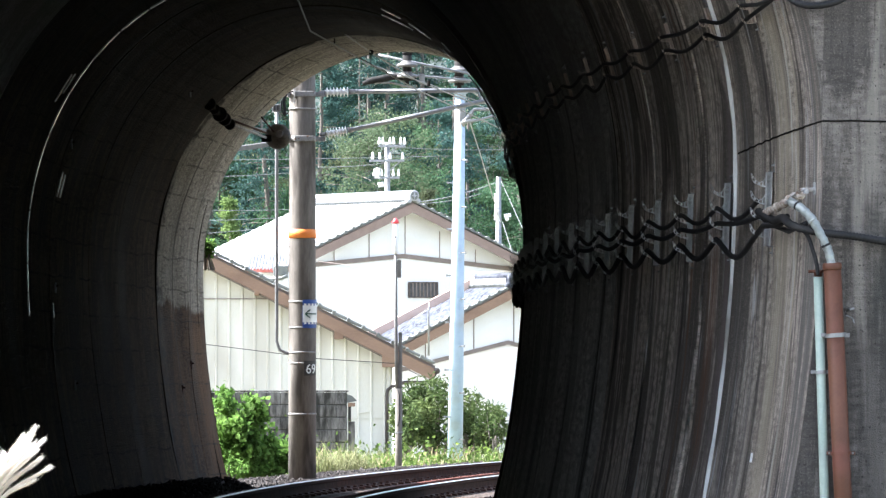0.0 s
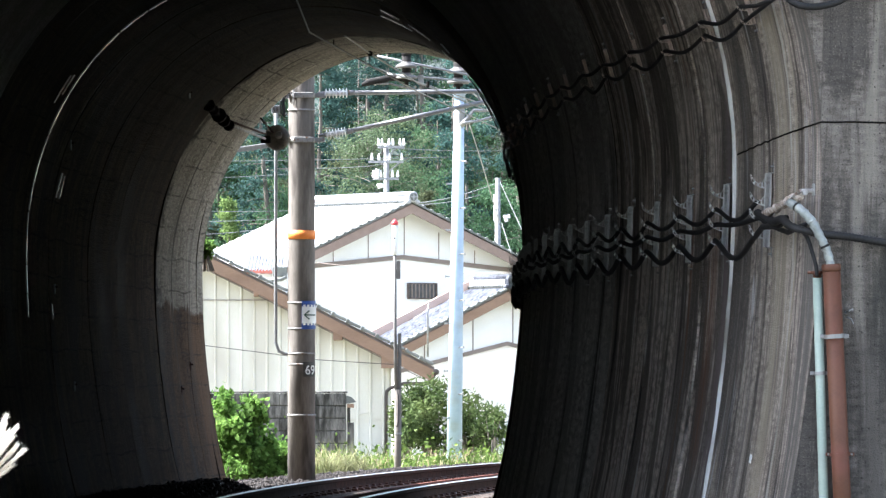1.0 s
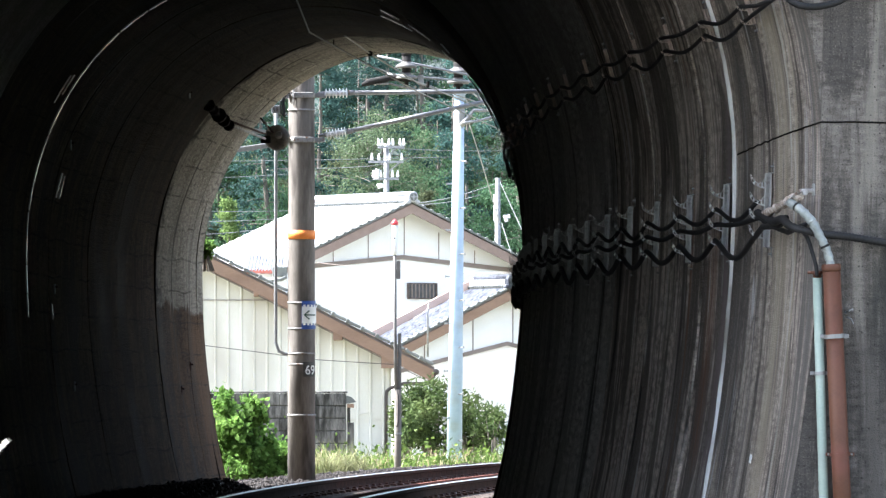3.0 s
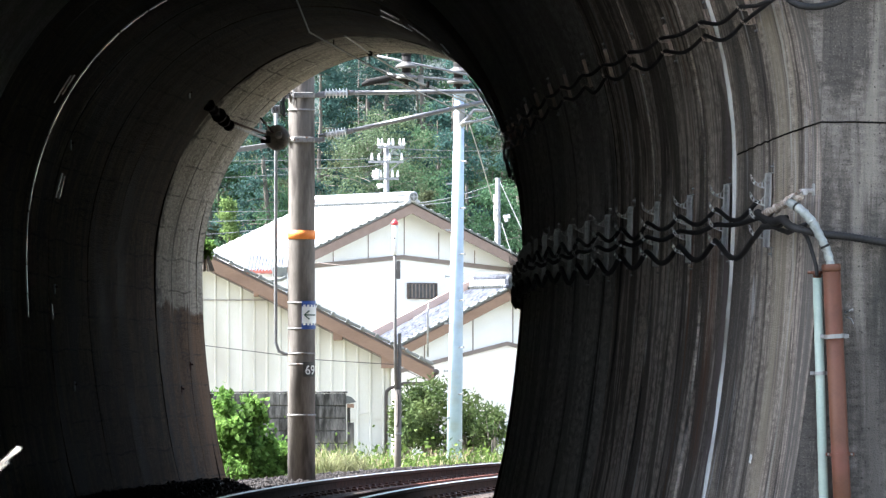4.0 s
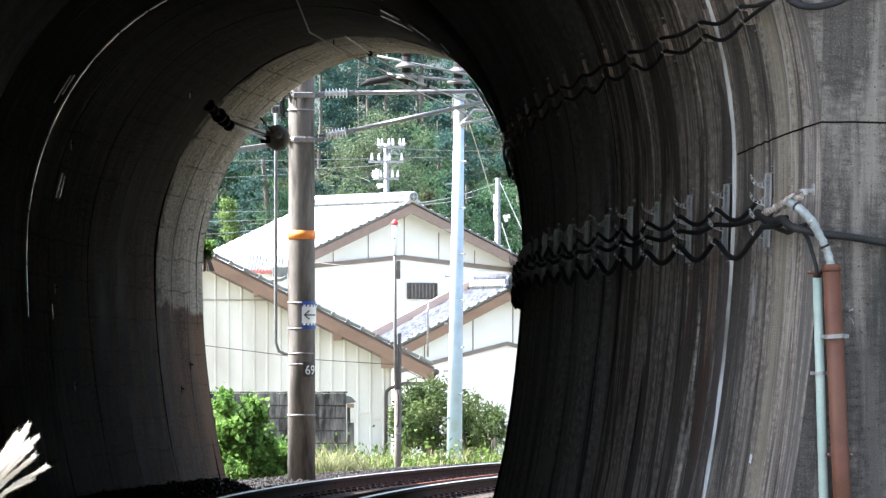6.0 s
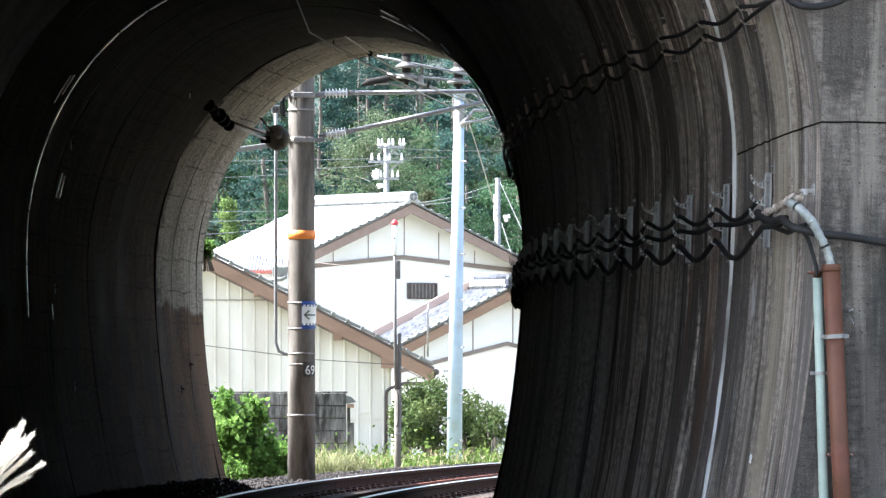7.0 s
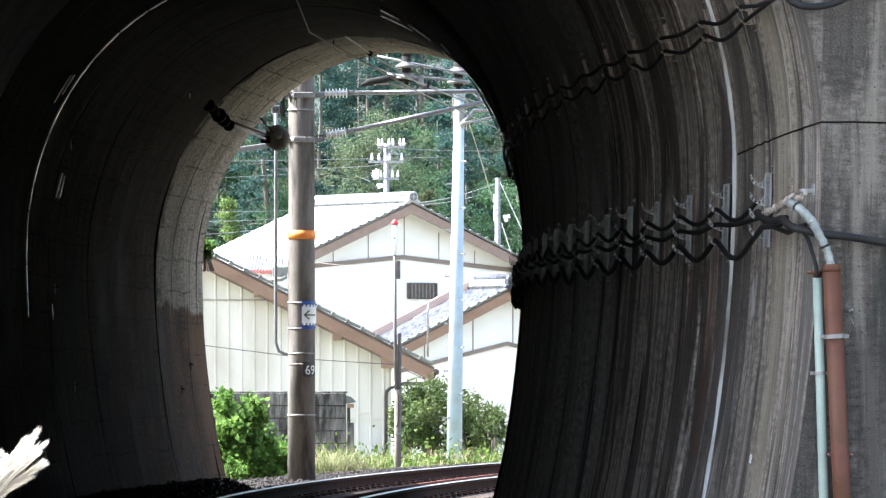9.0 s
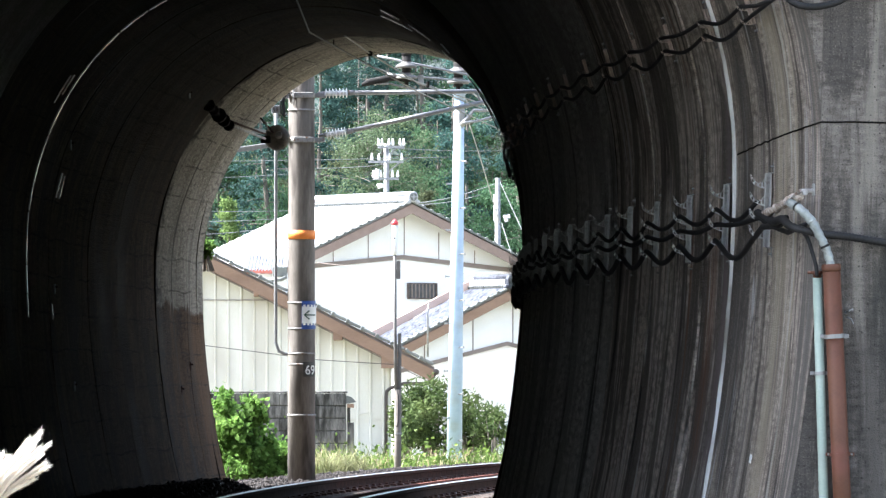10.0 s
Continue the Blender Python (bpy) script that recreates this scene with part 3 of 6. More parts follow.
def build_portal(name, s, thick, material, label, wide=26.0, top=10.5):
    """A head wall across the line with the vault cut through it."""
    inner = [(u, z) for u, z, _ in VAULT]
    outer = []
    for u, z in inner:
        a = math.atan2(z - 1.5, u)
        c, d = math.cos(a), math.sin(a)
        k = min(wide / abs(c) if abs(c) > 1e-6 else 1e9, (top - 1.5) / d if d > 1e-6 else 1e9)
        outer.append((c * k, 1.5 + d * k if z > 0.4 else -0.5))
    outer[0], outer[-1] = (wide, -0.5), (-wide, -0.5)
    mids = []
    for f in (0.0, 0.004, 0.012, 0.03, 0.08, 0.2, 0.5, 1.0):
        mids.append([(a[0] + (b[0] - a[0]) * f, a[1] + (b[1] - a[1]) * f) for a, b in zip(inner, outer)])
    me = bpy.data.meshes.new(name)
    vs, fs, uvs = [], [], []
    w = len(inner)
    for side in (0.0, thick):
        o = len(vs)
        for row in mids:
            for u, z in row:
                vs.append(tuple(at(s, 0, 0) + (Matrix.Rotation(-axis(s)[2], 3, "Z") @ Vector((u, side, z)))))
                uvs.append((u, z + 20))
        for j in range(len(mids) - 1):
            for i in range(w - 1):
                a = o + j * w + i
                fs.append((a, a + 1, a + w + 1, a + w) if side else (a, a + w, a + w + 1, a + 1))
    n = len(mids) * w
    for i in range(w - 1):
        a = (len(mids) - 1) * w + i
        fs.append((a, a + n, a + n + 1, a + 1))
    me.from_pydata(vs, [], fs)
    lay = me.uv_layers.new(name="UVMap")
    idx = np.empty(len(me.loops), dtype=np.int32)
    me.loops.foreach_get("vertex_index", idx)
    lay.data.foreach_set("uv", np.array(uvs, dtype=np.float32)[idx].ravel())
    me.materials.append(material)
    me.update()
    return tagged(new(name, me), label, "portal wall", kind="structure")


build_portal("portal_wall_near", 0.0, 0.54, M_PORTAL, "grey weathered concrete portal wall with dark water stains")
build_portal("portal_wall_far", LENGTH - 0.5, 0.5, M_END, "pale concrete head wall at the far mouth")


def build_hill():
    """Earth over the tunnel, between the two head walls, falling away at the sides."""
    g = Geo()
    ss, us = np.linspace(0.05, LENGTH - 0.05, 24), np.linspace(-60, 60, 41)
    vs = []
    for s in ss:
        mid = math.sin(math.pi * (s + 0.5) / (LENGTH + 1))
        for u in us:
            fall = max(0.0, (abs(u) - 25) / 35)
            z = (10.3 + 9 * mid) * (1 - fall * fall) - 0.6 * fall + 0.5 * noise.noise((u * 0.15, s * 0.15, 4))
            vs.append(at(float(s), float(u) , z))
    w = len(us)
    fs = [(j * w + i, j * w + i + 1, (j + 1) * w + i + 1, (j + 1) * w + i) for j in range(len(ss) - 1) for i in range(w - 1)]
    solid("hill", g.add(vs, fs), M_EARTH, "earth bank over the tunnel", "hill", kind="structure", smooth=True)


build_hill()


# ---- permanent way
S_IN, S_OUT = -60.0, 135.0


def cant_z(u):
    return -(u - TRACK) / 1.12 * CANT


def sweep(g, poly, u0, s0, s1, step=1.0, z_of=None):
    """A closed outline (u, z) drawn along the line."""
    ss = list(np.arange(s0, s1, step)) + [s1]
    k = len(poly)
    vs = [at(float(s), u0 + u, z) for s in ss for u, z in poly]
    fs = [(j * k + i, j * k + (i + 1) % k, (j + 1) * k + (i + 1) % k, (j + 1) * k + i) for j in range(len(ss) - 1) for i in range(k)]
    fs += [tuple(range(k))[::-1], tuple(range((len(ss) - 1) * k, len(ss) * k))]
    return g.add(vs, fs)


def build_rail(u, head, rust, name, label):
    z = cant_z(u + TRACK)
    t = thing(name, label, "rail", "rails")
    web = [(-0.062, -0.153), (0.062, -0.153), (0.062, -0.142), (0.012, -0.122), (0.009, -0.05), (0.032, -0.04), (0.0325, -0.006), (-0.0325, -0.006), (-0.032, -0.04), (-0.009, -0.05), (-0.012, -0.122), (-0.062, -0.142)]
    part("web", sweep(Geo(), [(a, b + z) for a, b in web], u + TRACK, S_IN, S_OUT, 0.8), rust, t, "rusty brown web and foot")
    part("head", sweep(Geo(), [(-0.0325, z - 0.006), (0.0325, z - 0.006), (0.0325, z - 0.003), (0.027, z), (-0.027, z), (-0.0325, z - 0.003)], u + TRACK, S_IN, S_OUT, 0.8), head, t, "bright polished running surface")


build_rail(-0.56, M_RAILTOP, M_RUST, "rail", "steel running rail with bright head, outer rail of the curve")
build_rail(0.56, M_RAILTOP, M_RUST, "rail", "steel running rail with bright head, inner rail of the curve")
t = thing("guard_rail", "rusty check rail beside the inner running rail", "rail", "rails")
part("web", sweep(Geo(), [(a, b + cant_z(TRACK + 0.44)) for a, b in [(-0.055, -0.153), (0.055, -0.153), (0.055, -0.14), (0.01, -0.12), (0.009, -0.05), (0.03, -0.04), (0.03, 0.012), (-0.03, 0.012), (-0.03, -0.04), (-0.009, -0.05), (-0.01, -0.12), (-0.055, -0.14)]], TRACK + 0.44, 2.0, S_OUT - 20, 0.8), M_GUARD, t)

# sleepers with rail clips
sl = Geo().slab(-1.0, 1.0, -0.12, 0.12, -0.32, -0.158, 0.02)
sl_me = sl.mesh("sleeper", M_SLEEPER)
clip_me = Geo().slab(-0.045, 0.045, -0.045, 0.045, -0.16, -0.132, 0.01).slab(-0.02, 0.02, -0.02, 0.02, -0.126, -0.105, 0.006).mesh("rail_clip", M_CLIP)
tilt = Matrix.Rotation(math.atan2(CANT, 1.12), 4, "Y")
for i in range(150):
    s = -14 + i * 0.62
    ob = new("sleeper", sl_me)
    ob.matrix_world = frame_at(s, TRACK, 0.0) @ tilt
    tagged(ob, "brown-stained concrete sleeper in the ballast", "sleeper", "sleepers under the track")
    for u in (-0.66, -0.46, 0.46, 0.66):
        c = new("rail_clip", clip_me)
        c.parent = ob
        c.matrix_local = Matrix.Translation((u, 0, 0))


def stones(g, rnd, s0, s1, u0, u1, n, z_of, size):
    for _ in range(n):
        s, u = rnd.uniform(s0, s1), rnd.uniform(u0, u1)
        r = rnd.uniform(*size)
        m = Matrix.Translation(at(s, u, z_of(u) + rnd.uniform(-0.4, 0.35) * r)) @ Euler((rnd.uniform(0, 6), rnd.uniform(0, 6), rnd.uniform(0, 6))).to_matrix().to_4x4()
        k = [rnd.uniform(0.6, 1.0) * r for _ in range(6)]
        vs = [m @ Vector(q) for q in ((k[0], 0, 0), (-k[1], 0, 0), (0, k[2], 0), (0, -k[3], 0), (0, 0, k[4]), (0, 0, -k[5]))]
        g.add(vs, [(0, 2, 4), (2, 1, 4), (1, 3, 4), (3, 0, 4), (2, 0, 5), (1, 2, 5), (3, 1, 5), (0, 3, 5)])


def bed_z(u):
    d = u - TRACK
    if d < -1.25:
        return -0.115 if d > -2.9 else max(-0.45, -0.115 + (d + 2.9) * 0.4)
    if d > 1.25:
        return -0.2 - (d - 1.25) * 0.22 if d < 2.2 else -0.45
    return -0.2 + (0.06 if d < -0.7 else 0.0) - d * 0.06


rnd = random.Random(11)
bed_us = [-3.9, -3.3, -2.9, -2.2, -1.6, -1.25, -0.7, -0.3, 0.3, 0.8, 1.25, 1.8, 2.4]
g = Geo()
ss = np.arange(S_IN, S_OUT, 1.5)
vs = [at(float(s), TRACK + u, bed_z(TRACK + u)) for s in ss for u in bed_us]
w = len(bed_us)
g.add(vs, [(j * w + i, j * w + i + 1, (j + 1) * w + i + 1, (j + 1) * w + i) for j in range(len(ss) - 1) for i in range(w - 1)])
solid("ballast_bed", g, M_BALLAST, "dark brown ballast bed of the track", "ballast", kind="structure", smooth=True)
g = Geo()
stones(g, rnd, 24, 84, TRACK - 3.3, TRACK + 1.3, 34000, bed_z, (0.018, 0.042))
solid("ballast_stones", g, M_BALLAST, "loose brown crushed ballast stones", "ballast", kind="stuff")
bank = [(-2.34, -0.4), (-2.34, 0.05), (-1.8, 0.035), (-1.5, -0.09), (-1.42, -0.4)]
solid("ballast_bank", sweep(Geo(), bank, 0.0, 18.0, 43.4, 0.7), M_DARKSTONE, "near-black ballast bank along the tunnel wall", "ballast", kind="structure")
g = Geo()
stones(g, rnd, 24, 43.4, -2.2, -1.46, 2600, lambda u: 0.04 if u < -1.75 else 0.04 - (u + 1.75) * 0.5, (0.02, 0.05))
solid("bank_stones", g, M_DARKSTONE, "loose near-black stones on the bank", "ballast", kind="stuff")


# ---- plants
def leaves(pts, size, rnd, up=0.4, narrow=0.5):
    """Folded leaf blades at the points, as vertices and faces."""
    n = len(pts)
    pts = np.asarray(pts, dtype=float)
    a = rnd.normal(size=(n, 3))
    a[:, 2] -= up
    a /= np.linalg.norm(a, axis=1)[:, None]
    b = np.cross(a, rnd.normal(size=(n, 3)))
    b /= np.linalg.norm(b, axis=1)[:, None] + 1e-9
    c = np.cross(a, b)
    s = (size * rnd.uniform(0.6, 1.3, n))[:, None]
    v = np.stack([pts, pts + a * s * 0.55 + b * s * narrow * 0.5 + c * s * 0.12, pts + a * s, pts + a * s * 0.55 - b * s * narrow * 0.5 + c * s * 0.12], 1).reshape(-1, 3)
    i = np.arange(n) * 4
    f = np.concatenate([np.stack([i, i + 1, i + 2], 1), np.stack([i, i + 2, i + 3], 1)])
    return v, f


def leaf_mesh(name, pts, size, seed, material, up=0.4, narrow=0.5):
    v, f = leaves(pts, size, np.random.default_rng(seed), up, narrow)
    me = bpy.data.meshes.new(name)
    me.from_pydata(v.tolist(), [], f.tolist())
    me.materials.append(material)
    me.update()
    return me


def tree(name, x, y, h, low, r, leaf, size, n, seed, label, group, cone=False, girth=0.14, lean=0.0):
    """Tapered trunk, limbs and a broken crown of leaf clumps."""
    rd = np.random.default_rng(seed)
    z0 = ground_z(x, y) - 0.1
    t = thing(name, label, "tree", group, Matrix.Translation((x, y, z0)))
    g = Geo()
    wob = rd.normal(0, 0.06, (9, 2)).cumsum(0)
    spine = [Vector((wob[i, 0] + lean * i / 8, wob[i, 1], h * i / 8)) for i in range(9)]
    g.tube(spine, [girth * (1 - 0.85 * i / 8) for i in range(9)], 8)
    clumps = []
    for k in range(int(16 + h * 2.2)):
        f = low + (1 - low) * (k + rd.uniform(0, 1)) / int(16 + h * 2.2)
        q = spine[min(8, int(f * 8))].lerp(spine[min(8, int(f * 8) + 1)], f * 8 % 1)
        az = rd.uniform(0, 6.283)
        g_ = (f - low) / (1 - low + 1e-6)
        reach = r * ((1.05 - g_) if cone else (0.5 + 0.8 * math.sin(math.pi * min(1, g_ * 0.85 + 0.12)))) * rd.uniform(0.45, 1.1)
        tip = q + Vector((math.cos(az) * reach, math.sin(az) * reach, reach * (-0.15 if cone else rd.uniform(0.0, 0.5))))
        g.tube([q, q.lerp(tip, 0.55) + Vector((0, 0, 0.08 * reach)), tip], [girth * 0.3 * (1.1 - f), girth * 0.16, 0.008], 5)
        for e in (0.45, 0.7, 0.9, 1.05):
            clumps.append((q.lerp(tip, e), (0.22 if cone else 0.34) * r * rd.uniform(0.5, 1.0)))
    part("trunk", g, M_BARK, t, smooth=True)
    per = max(4, n // len(clumps))
    pts = np.concatenate([np.array(c) + rd.normal(size=(per, 3)) * np.array([s, s, s * 0.6]) * 0.6 for c, s in clumps])
    ob = new("crown", leaf_mesh("crown", pts, size, seed, leaf, 0.5))
    ob.parent = t
    return t


def blades(g, rd, x, y, z, n, spread, h, lean=0.5, wide=0.012):
    """Arching grass blades from one root."""
    for _ in range(n):
        az, out = rd.uniform(0, 6.283), rd.uniform(0.2, 1.0) * lean
        hh = h * rd.uniform(0.5, 1.1)
        bx, by = x + rd.normal() * spread, y + rd.normal() * spread
        d = Vector((math.cos(az), math.sin(az), 0))
        side = Vector((-d.y, d.x, 0)) * wide * rd.uniform(0.6, 1.2)
        p = [Vector((bx, by, z)) + d * (out * hh * f * f) + Vector((0, 0, hh * (f - 0.35 * out * f * f))) for f in (0, 0.4, 0.75, 1.0)]
        k = [1.0, 0.9, 0.6, 0.05]
        vs = [q + side * w * e for q, w in zip(p, k) for e in (-1, 1)]
        g.add(vs, [(0, 1, 3, 2), (2, 3, 5, 4), (4, 5, 7, 6)])


# ---- buildings beyond the far mouth
def tiled_slope(t, half, eave, length, pitch, apex, side, material, name="roof", label="", pan=0.27, course=0.24):
    """A pantile roof slope: waves across, steps down the fall. Local x across the gable, y along the ridge."""
    run = half + eave
    n_c, n_p = int(run / course), int(length / pan) * 4
    vs, fs = [], []
    for j in range(n_c + 1):
        for lift in (0.0, 0.028):
            for i in range(n_p + 1):
                d = min(run, j * course)
                wave = 0.03 * abs(math.sin(math.pi * i / 4)) ** 0.7
                vs.append((side * d, i * length / n_p, apex - d * pitch + lift + wave + 0.05))
    w = n_p + 1
    for j in range(2 * n_c + 1):
        for i in range(n_p):
            a = j * w + i
            fs.append((a, a + 1, a + w + 1, a + w) if side > 0 else (a, a + w, a + w + 1, a + 1))
    ob = part(name, Geo().add(vs, fs), material, t, label)
    k = 1 / math.sqrt(1 + pitch * pitch)
    under = Geo().add([(0, 0, apex), (0, length, apex), (side * run, length, apex - run * pitch), (side * run, 0, apex - run * pitch),
                       (0, 0, apex - 0.12 / k), (0, length, apex - 0.12 / k), (side * run, length, apex - run * pitch - 0.12 / k), (side * run, 0, apex - run * pitch - 0.12 / k)],
                      [(0, 1, 2, 3), (7, 6, 5, 4), (0, 4, 5, 1), (1, 5, 6, 2), (2, 6, 7, 3), (3, 7, 4, 0)])
    part("roof_deck", under, M_TRIM, t)
    return ob


def gable_house(m, half, back, ground, apex, pitch, eave, front, wall, tile, board=0.26, tile_edge=0.09, label="", belt=None, upper=None, battens=(), ridge=True, deep=None, barge=M_BARGE, belt_half=0.065):
    """front: how far the roof stands over the gable wall. Local origin: under the ridge's front end."""
    t = thing("house", label, "house", "houses behind the line", m)
    wx, top = half, apex - half * pitch
    deep = deep or back
    z_split = belt[0] if belt else None
    if belt:
        zb, rise = belt
        part("wall", Geo().prism([(-wx, ground), (wx, ground), (wx, zb), (0, zb + rise), (-wx, zb)], front, deep), wall, t)
        part("gable_wall", Geo().prism([(-wx, zb), (0, zb + rise), (wx, zb), (wx, top - 0.1), (0, apex - 0.12), (-wx, top - 0.1)], front + 0.004, deep - 0.004), upper or wall, t, "bluish white upper gable")
        for s in (-1, 1):
            part("belt_board", Geo().prism([(0, zb + rise + belt_half), (s * wx, zb + belt_half), (s * wx, zb - belt_half), (0, zb + rise - belt_half)][::s], front - 0.05, front + 0.02), M_TRIM, t, "grey-brown belt board")
        for x in battens:
            zt = apex - abs(x) * pitch - 0.3
            part("batten", Geo().box(x - 0.012, x + 0.012, front - 0.012, front + 0.02, zb + rise * (1 - abs(x) / wx) + 0.05, zt), M_TRIM, t)
    else:
        part("wall", Geo().prism([(-wx, ground), (wx, ground), (wx, top - 0.1), (0, apex - 0.12), (-wx, top - 0.1)], front, deep), wall, t)
    run = half + eave
    for s in (-1, 1):
        tiled_slope(t, half, eave, back, pitch, apex, s, tile, label="rows of pantiles")
        part("bargeboard", Geo().prism([(0, apex - 0.03), (s * run, apex - run * pitch - 0.03), (s * run, apex - run * pitch - 0.03 - board), (0, apex - 0.03 - board)][::s], -0.045, -0.005), barge, t, "brown painted bargeboard")
        n = int(run / 0.26)
        me = Geo().tube([(0, -0.08, 0), (0, 0.22, 0)], 0.5 * tile_edge, 8).slab(-0.14, 0.14, -0.07, 0.2, -0.05, 0.01, 0.01).mesh("verge_tile", M_TILE_DARK)
        for i in range(n):
            d = (i + 0.5) * run / n
            ob = new("verge_tile", me)
            ob.parent = t
            ob.matrix_local = Matrix.Translation((s * d, 0, apex - d * pitch + 0.07)) @ Matrix.Rotation(s * math.atan(pitch), 4, "Y")
    if ridge:
        g = Geo()
        for i in range(3):
            g.slab(-0.17 + 0.03 * i, 0.17 - 0.03 * i, -0.06, back, apex + 0.06 + i * 0.06, apex + 0.115 + i * 0.06, 0.012)
        g.tube([(0, -0.1, apex + 0.27), (0, back, apex + 0.27)], 0.085, 10)
        part("ridge", g, tile, t, "stacked ridge tiles", True)
        zr = apex + 0.19
        end = part("ridge_end_tile", Geo().tube([(0, -0.14, zr), (0, -0.12, zr), (0, 0.05, zr)], [0.15, 0.165, 0.165], 20).tube([(-0.15, -0.13, apex + 0.04), (-0.15, 0.03, apex + 0.04)], 0.07, 10).tube([(0.15, -0.13, apex + 0.04), (0.15, 0.03, apex + 0.04)], 0.07, 10), tile, t, "ornamental round end tile", True)
        part("end_face", Geo().tube([(0, -0.15, zr), (0, -0.135, zr)], 0.12, 18), M_TILE_DARK, end, "dark recessed face")
        part("end_boss", Geo().tube([(0, -0.165, zr), (0, -0.14, zr)], [0.03, 0.05], 10).slab(-0.1, 0.1, -0.158, -0.145, zr - 0.012, zr + 0.012, 0.004).slab(-0.012, 0.012, -0.158, -0.145, zr - 0.1, zr + 0.1, 0.004), tile, end)
        me = Geo().tube([(-0.025, 0, 0.008), (0.025, 0, -0.008)], 0.042, 7).mesh("closing_tile", M_TILE_DARK)
        for i in range(int(back / 0.15)):
            for s in (-1, 1):
                ob = new("closing_tile", me)
                ob.parent = t
                ob.matrix_local = Matrix.Translation((s * 0.19, 0.07 + i * 0.15, apex + 0.042)) @ Matrix.Rotation(0 if s > 0 else math.pi, 4, "Z")
    return t


def turned(p, deg):
    return Matrix.Translation(p) @ Matrix.Rotation(radians(deg), 4, "Z")


# white two-storey house, ridge running back to the left
big = gable_house(turned((-0.935, 200.0, 0.0), 30), 4.6, 6.4, -0.9, 6.356, 0.43, 0.5, 0.55, M_WHITE, M_TILE, 0.27, 0.11,
                  "white plastered two-storey house with silver tiled roof", belt=(4.341, 0.4333), upper=M_WHITE, battens=(-2.33, -1.15, 0.07, 1.25, 2.48), deep=6.3, barge=M_BARGE_HAZED)
WX = 0.19
wz0, wz1 = 3.575, 3.98
win = part("window", Geo().box(WX, WX + 0.95, 0.5, 0.556, wz0, wz1), M_WINDOW, big, "small dark louvred window")
for a, b, c, d in ((-0.03, 0.98, wz1, wz1 + 0.035), (-0.03, 0.98, wz0 - 0.035, wz0), (-0.03, 0.02, wz0, wz1), (0.93, 0.98, wz0, wz1)):
    part("window_frame", Geo().slab(WX + a, WX + b, 0.47, 0.55, c, d, 0.008), M_FRAME, win)
for i in range(7):
    part("window_bar", Geo().slab(WX + 0.1 + i * 0.122, WX + 0.135 + i * 0.122, 0.478, 0.52, wz0, wz1, 0.006), M_TRIM, win)

# lower white house in front of it
low = gable_house(turned((1.742, 170.0, 0.0), 20), 3.0, 2.7, -0.8, 3.464, 0.49, 0.45, 0.4, M_PINKWHITE, M_TILE_MID, 0.25, 0.1,
                  "low white plastered house with grey tiled roof", belt=(1.345, 0.728), upper=M_WHITE, battens=(-2.2, -0.91, 0.16, 1.1), deep=2.6, belt_half=0.05)

part("verge_board", Geo().prism([(0, 3.765), (-3.4, 2.1), (-3.4, 1.86), (0, 3.526)][::-1], 2.66, 2.74), M_VERGE, low, "pinkish brown verge board")
part("verge_cap", Geo().slab(-0.1, 0.08, 2.6, 2.75, 3.4, 3.74, 0.02), M_VERGE, low, "pinkish brown board end")
me = Geo().slab(-0.015, 0.015, -0.035, 0.035, 0.0, 0.16, 0.006).mesh("ridge_piece", M_TILE)
for i in range(20):
    for s in (-1, 1):
        ob = new("ridge_piece", me)
        ob.parent = low
        ob.matrix_local = Matrix.Translation((s * 0.185, 0.085 + i * 0.13, 3.53))
t = thing("tv_antenna", "small grey television antenna on a leaning mast", "antenna", "", Matrix.Translation((-0.373, 166.0, 2.029)))
part("mast", Geo().tube([(0, 0, -0.3), (0.0, 0, 0.75), (0.02, 0, 1.0)], [0.026, 0.02, 0.016], 8), M_GALV, t, "", True)
part("boom", Geo().tube([(-0.35, 0, 0.62), (0.02, 0, 0.86)], 0.01, 6), M_GALV, t)
for i in range(6):
    part("element", Geo().tube([(-0.33 + i * 0.06, -0.15, 0.6 + i * 0.04), (-0.3 + i * 0.06, 0.15, 0.72 + i * 0.03)], 0.006, 5), M_GALV, t)

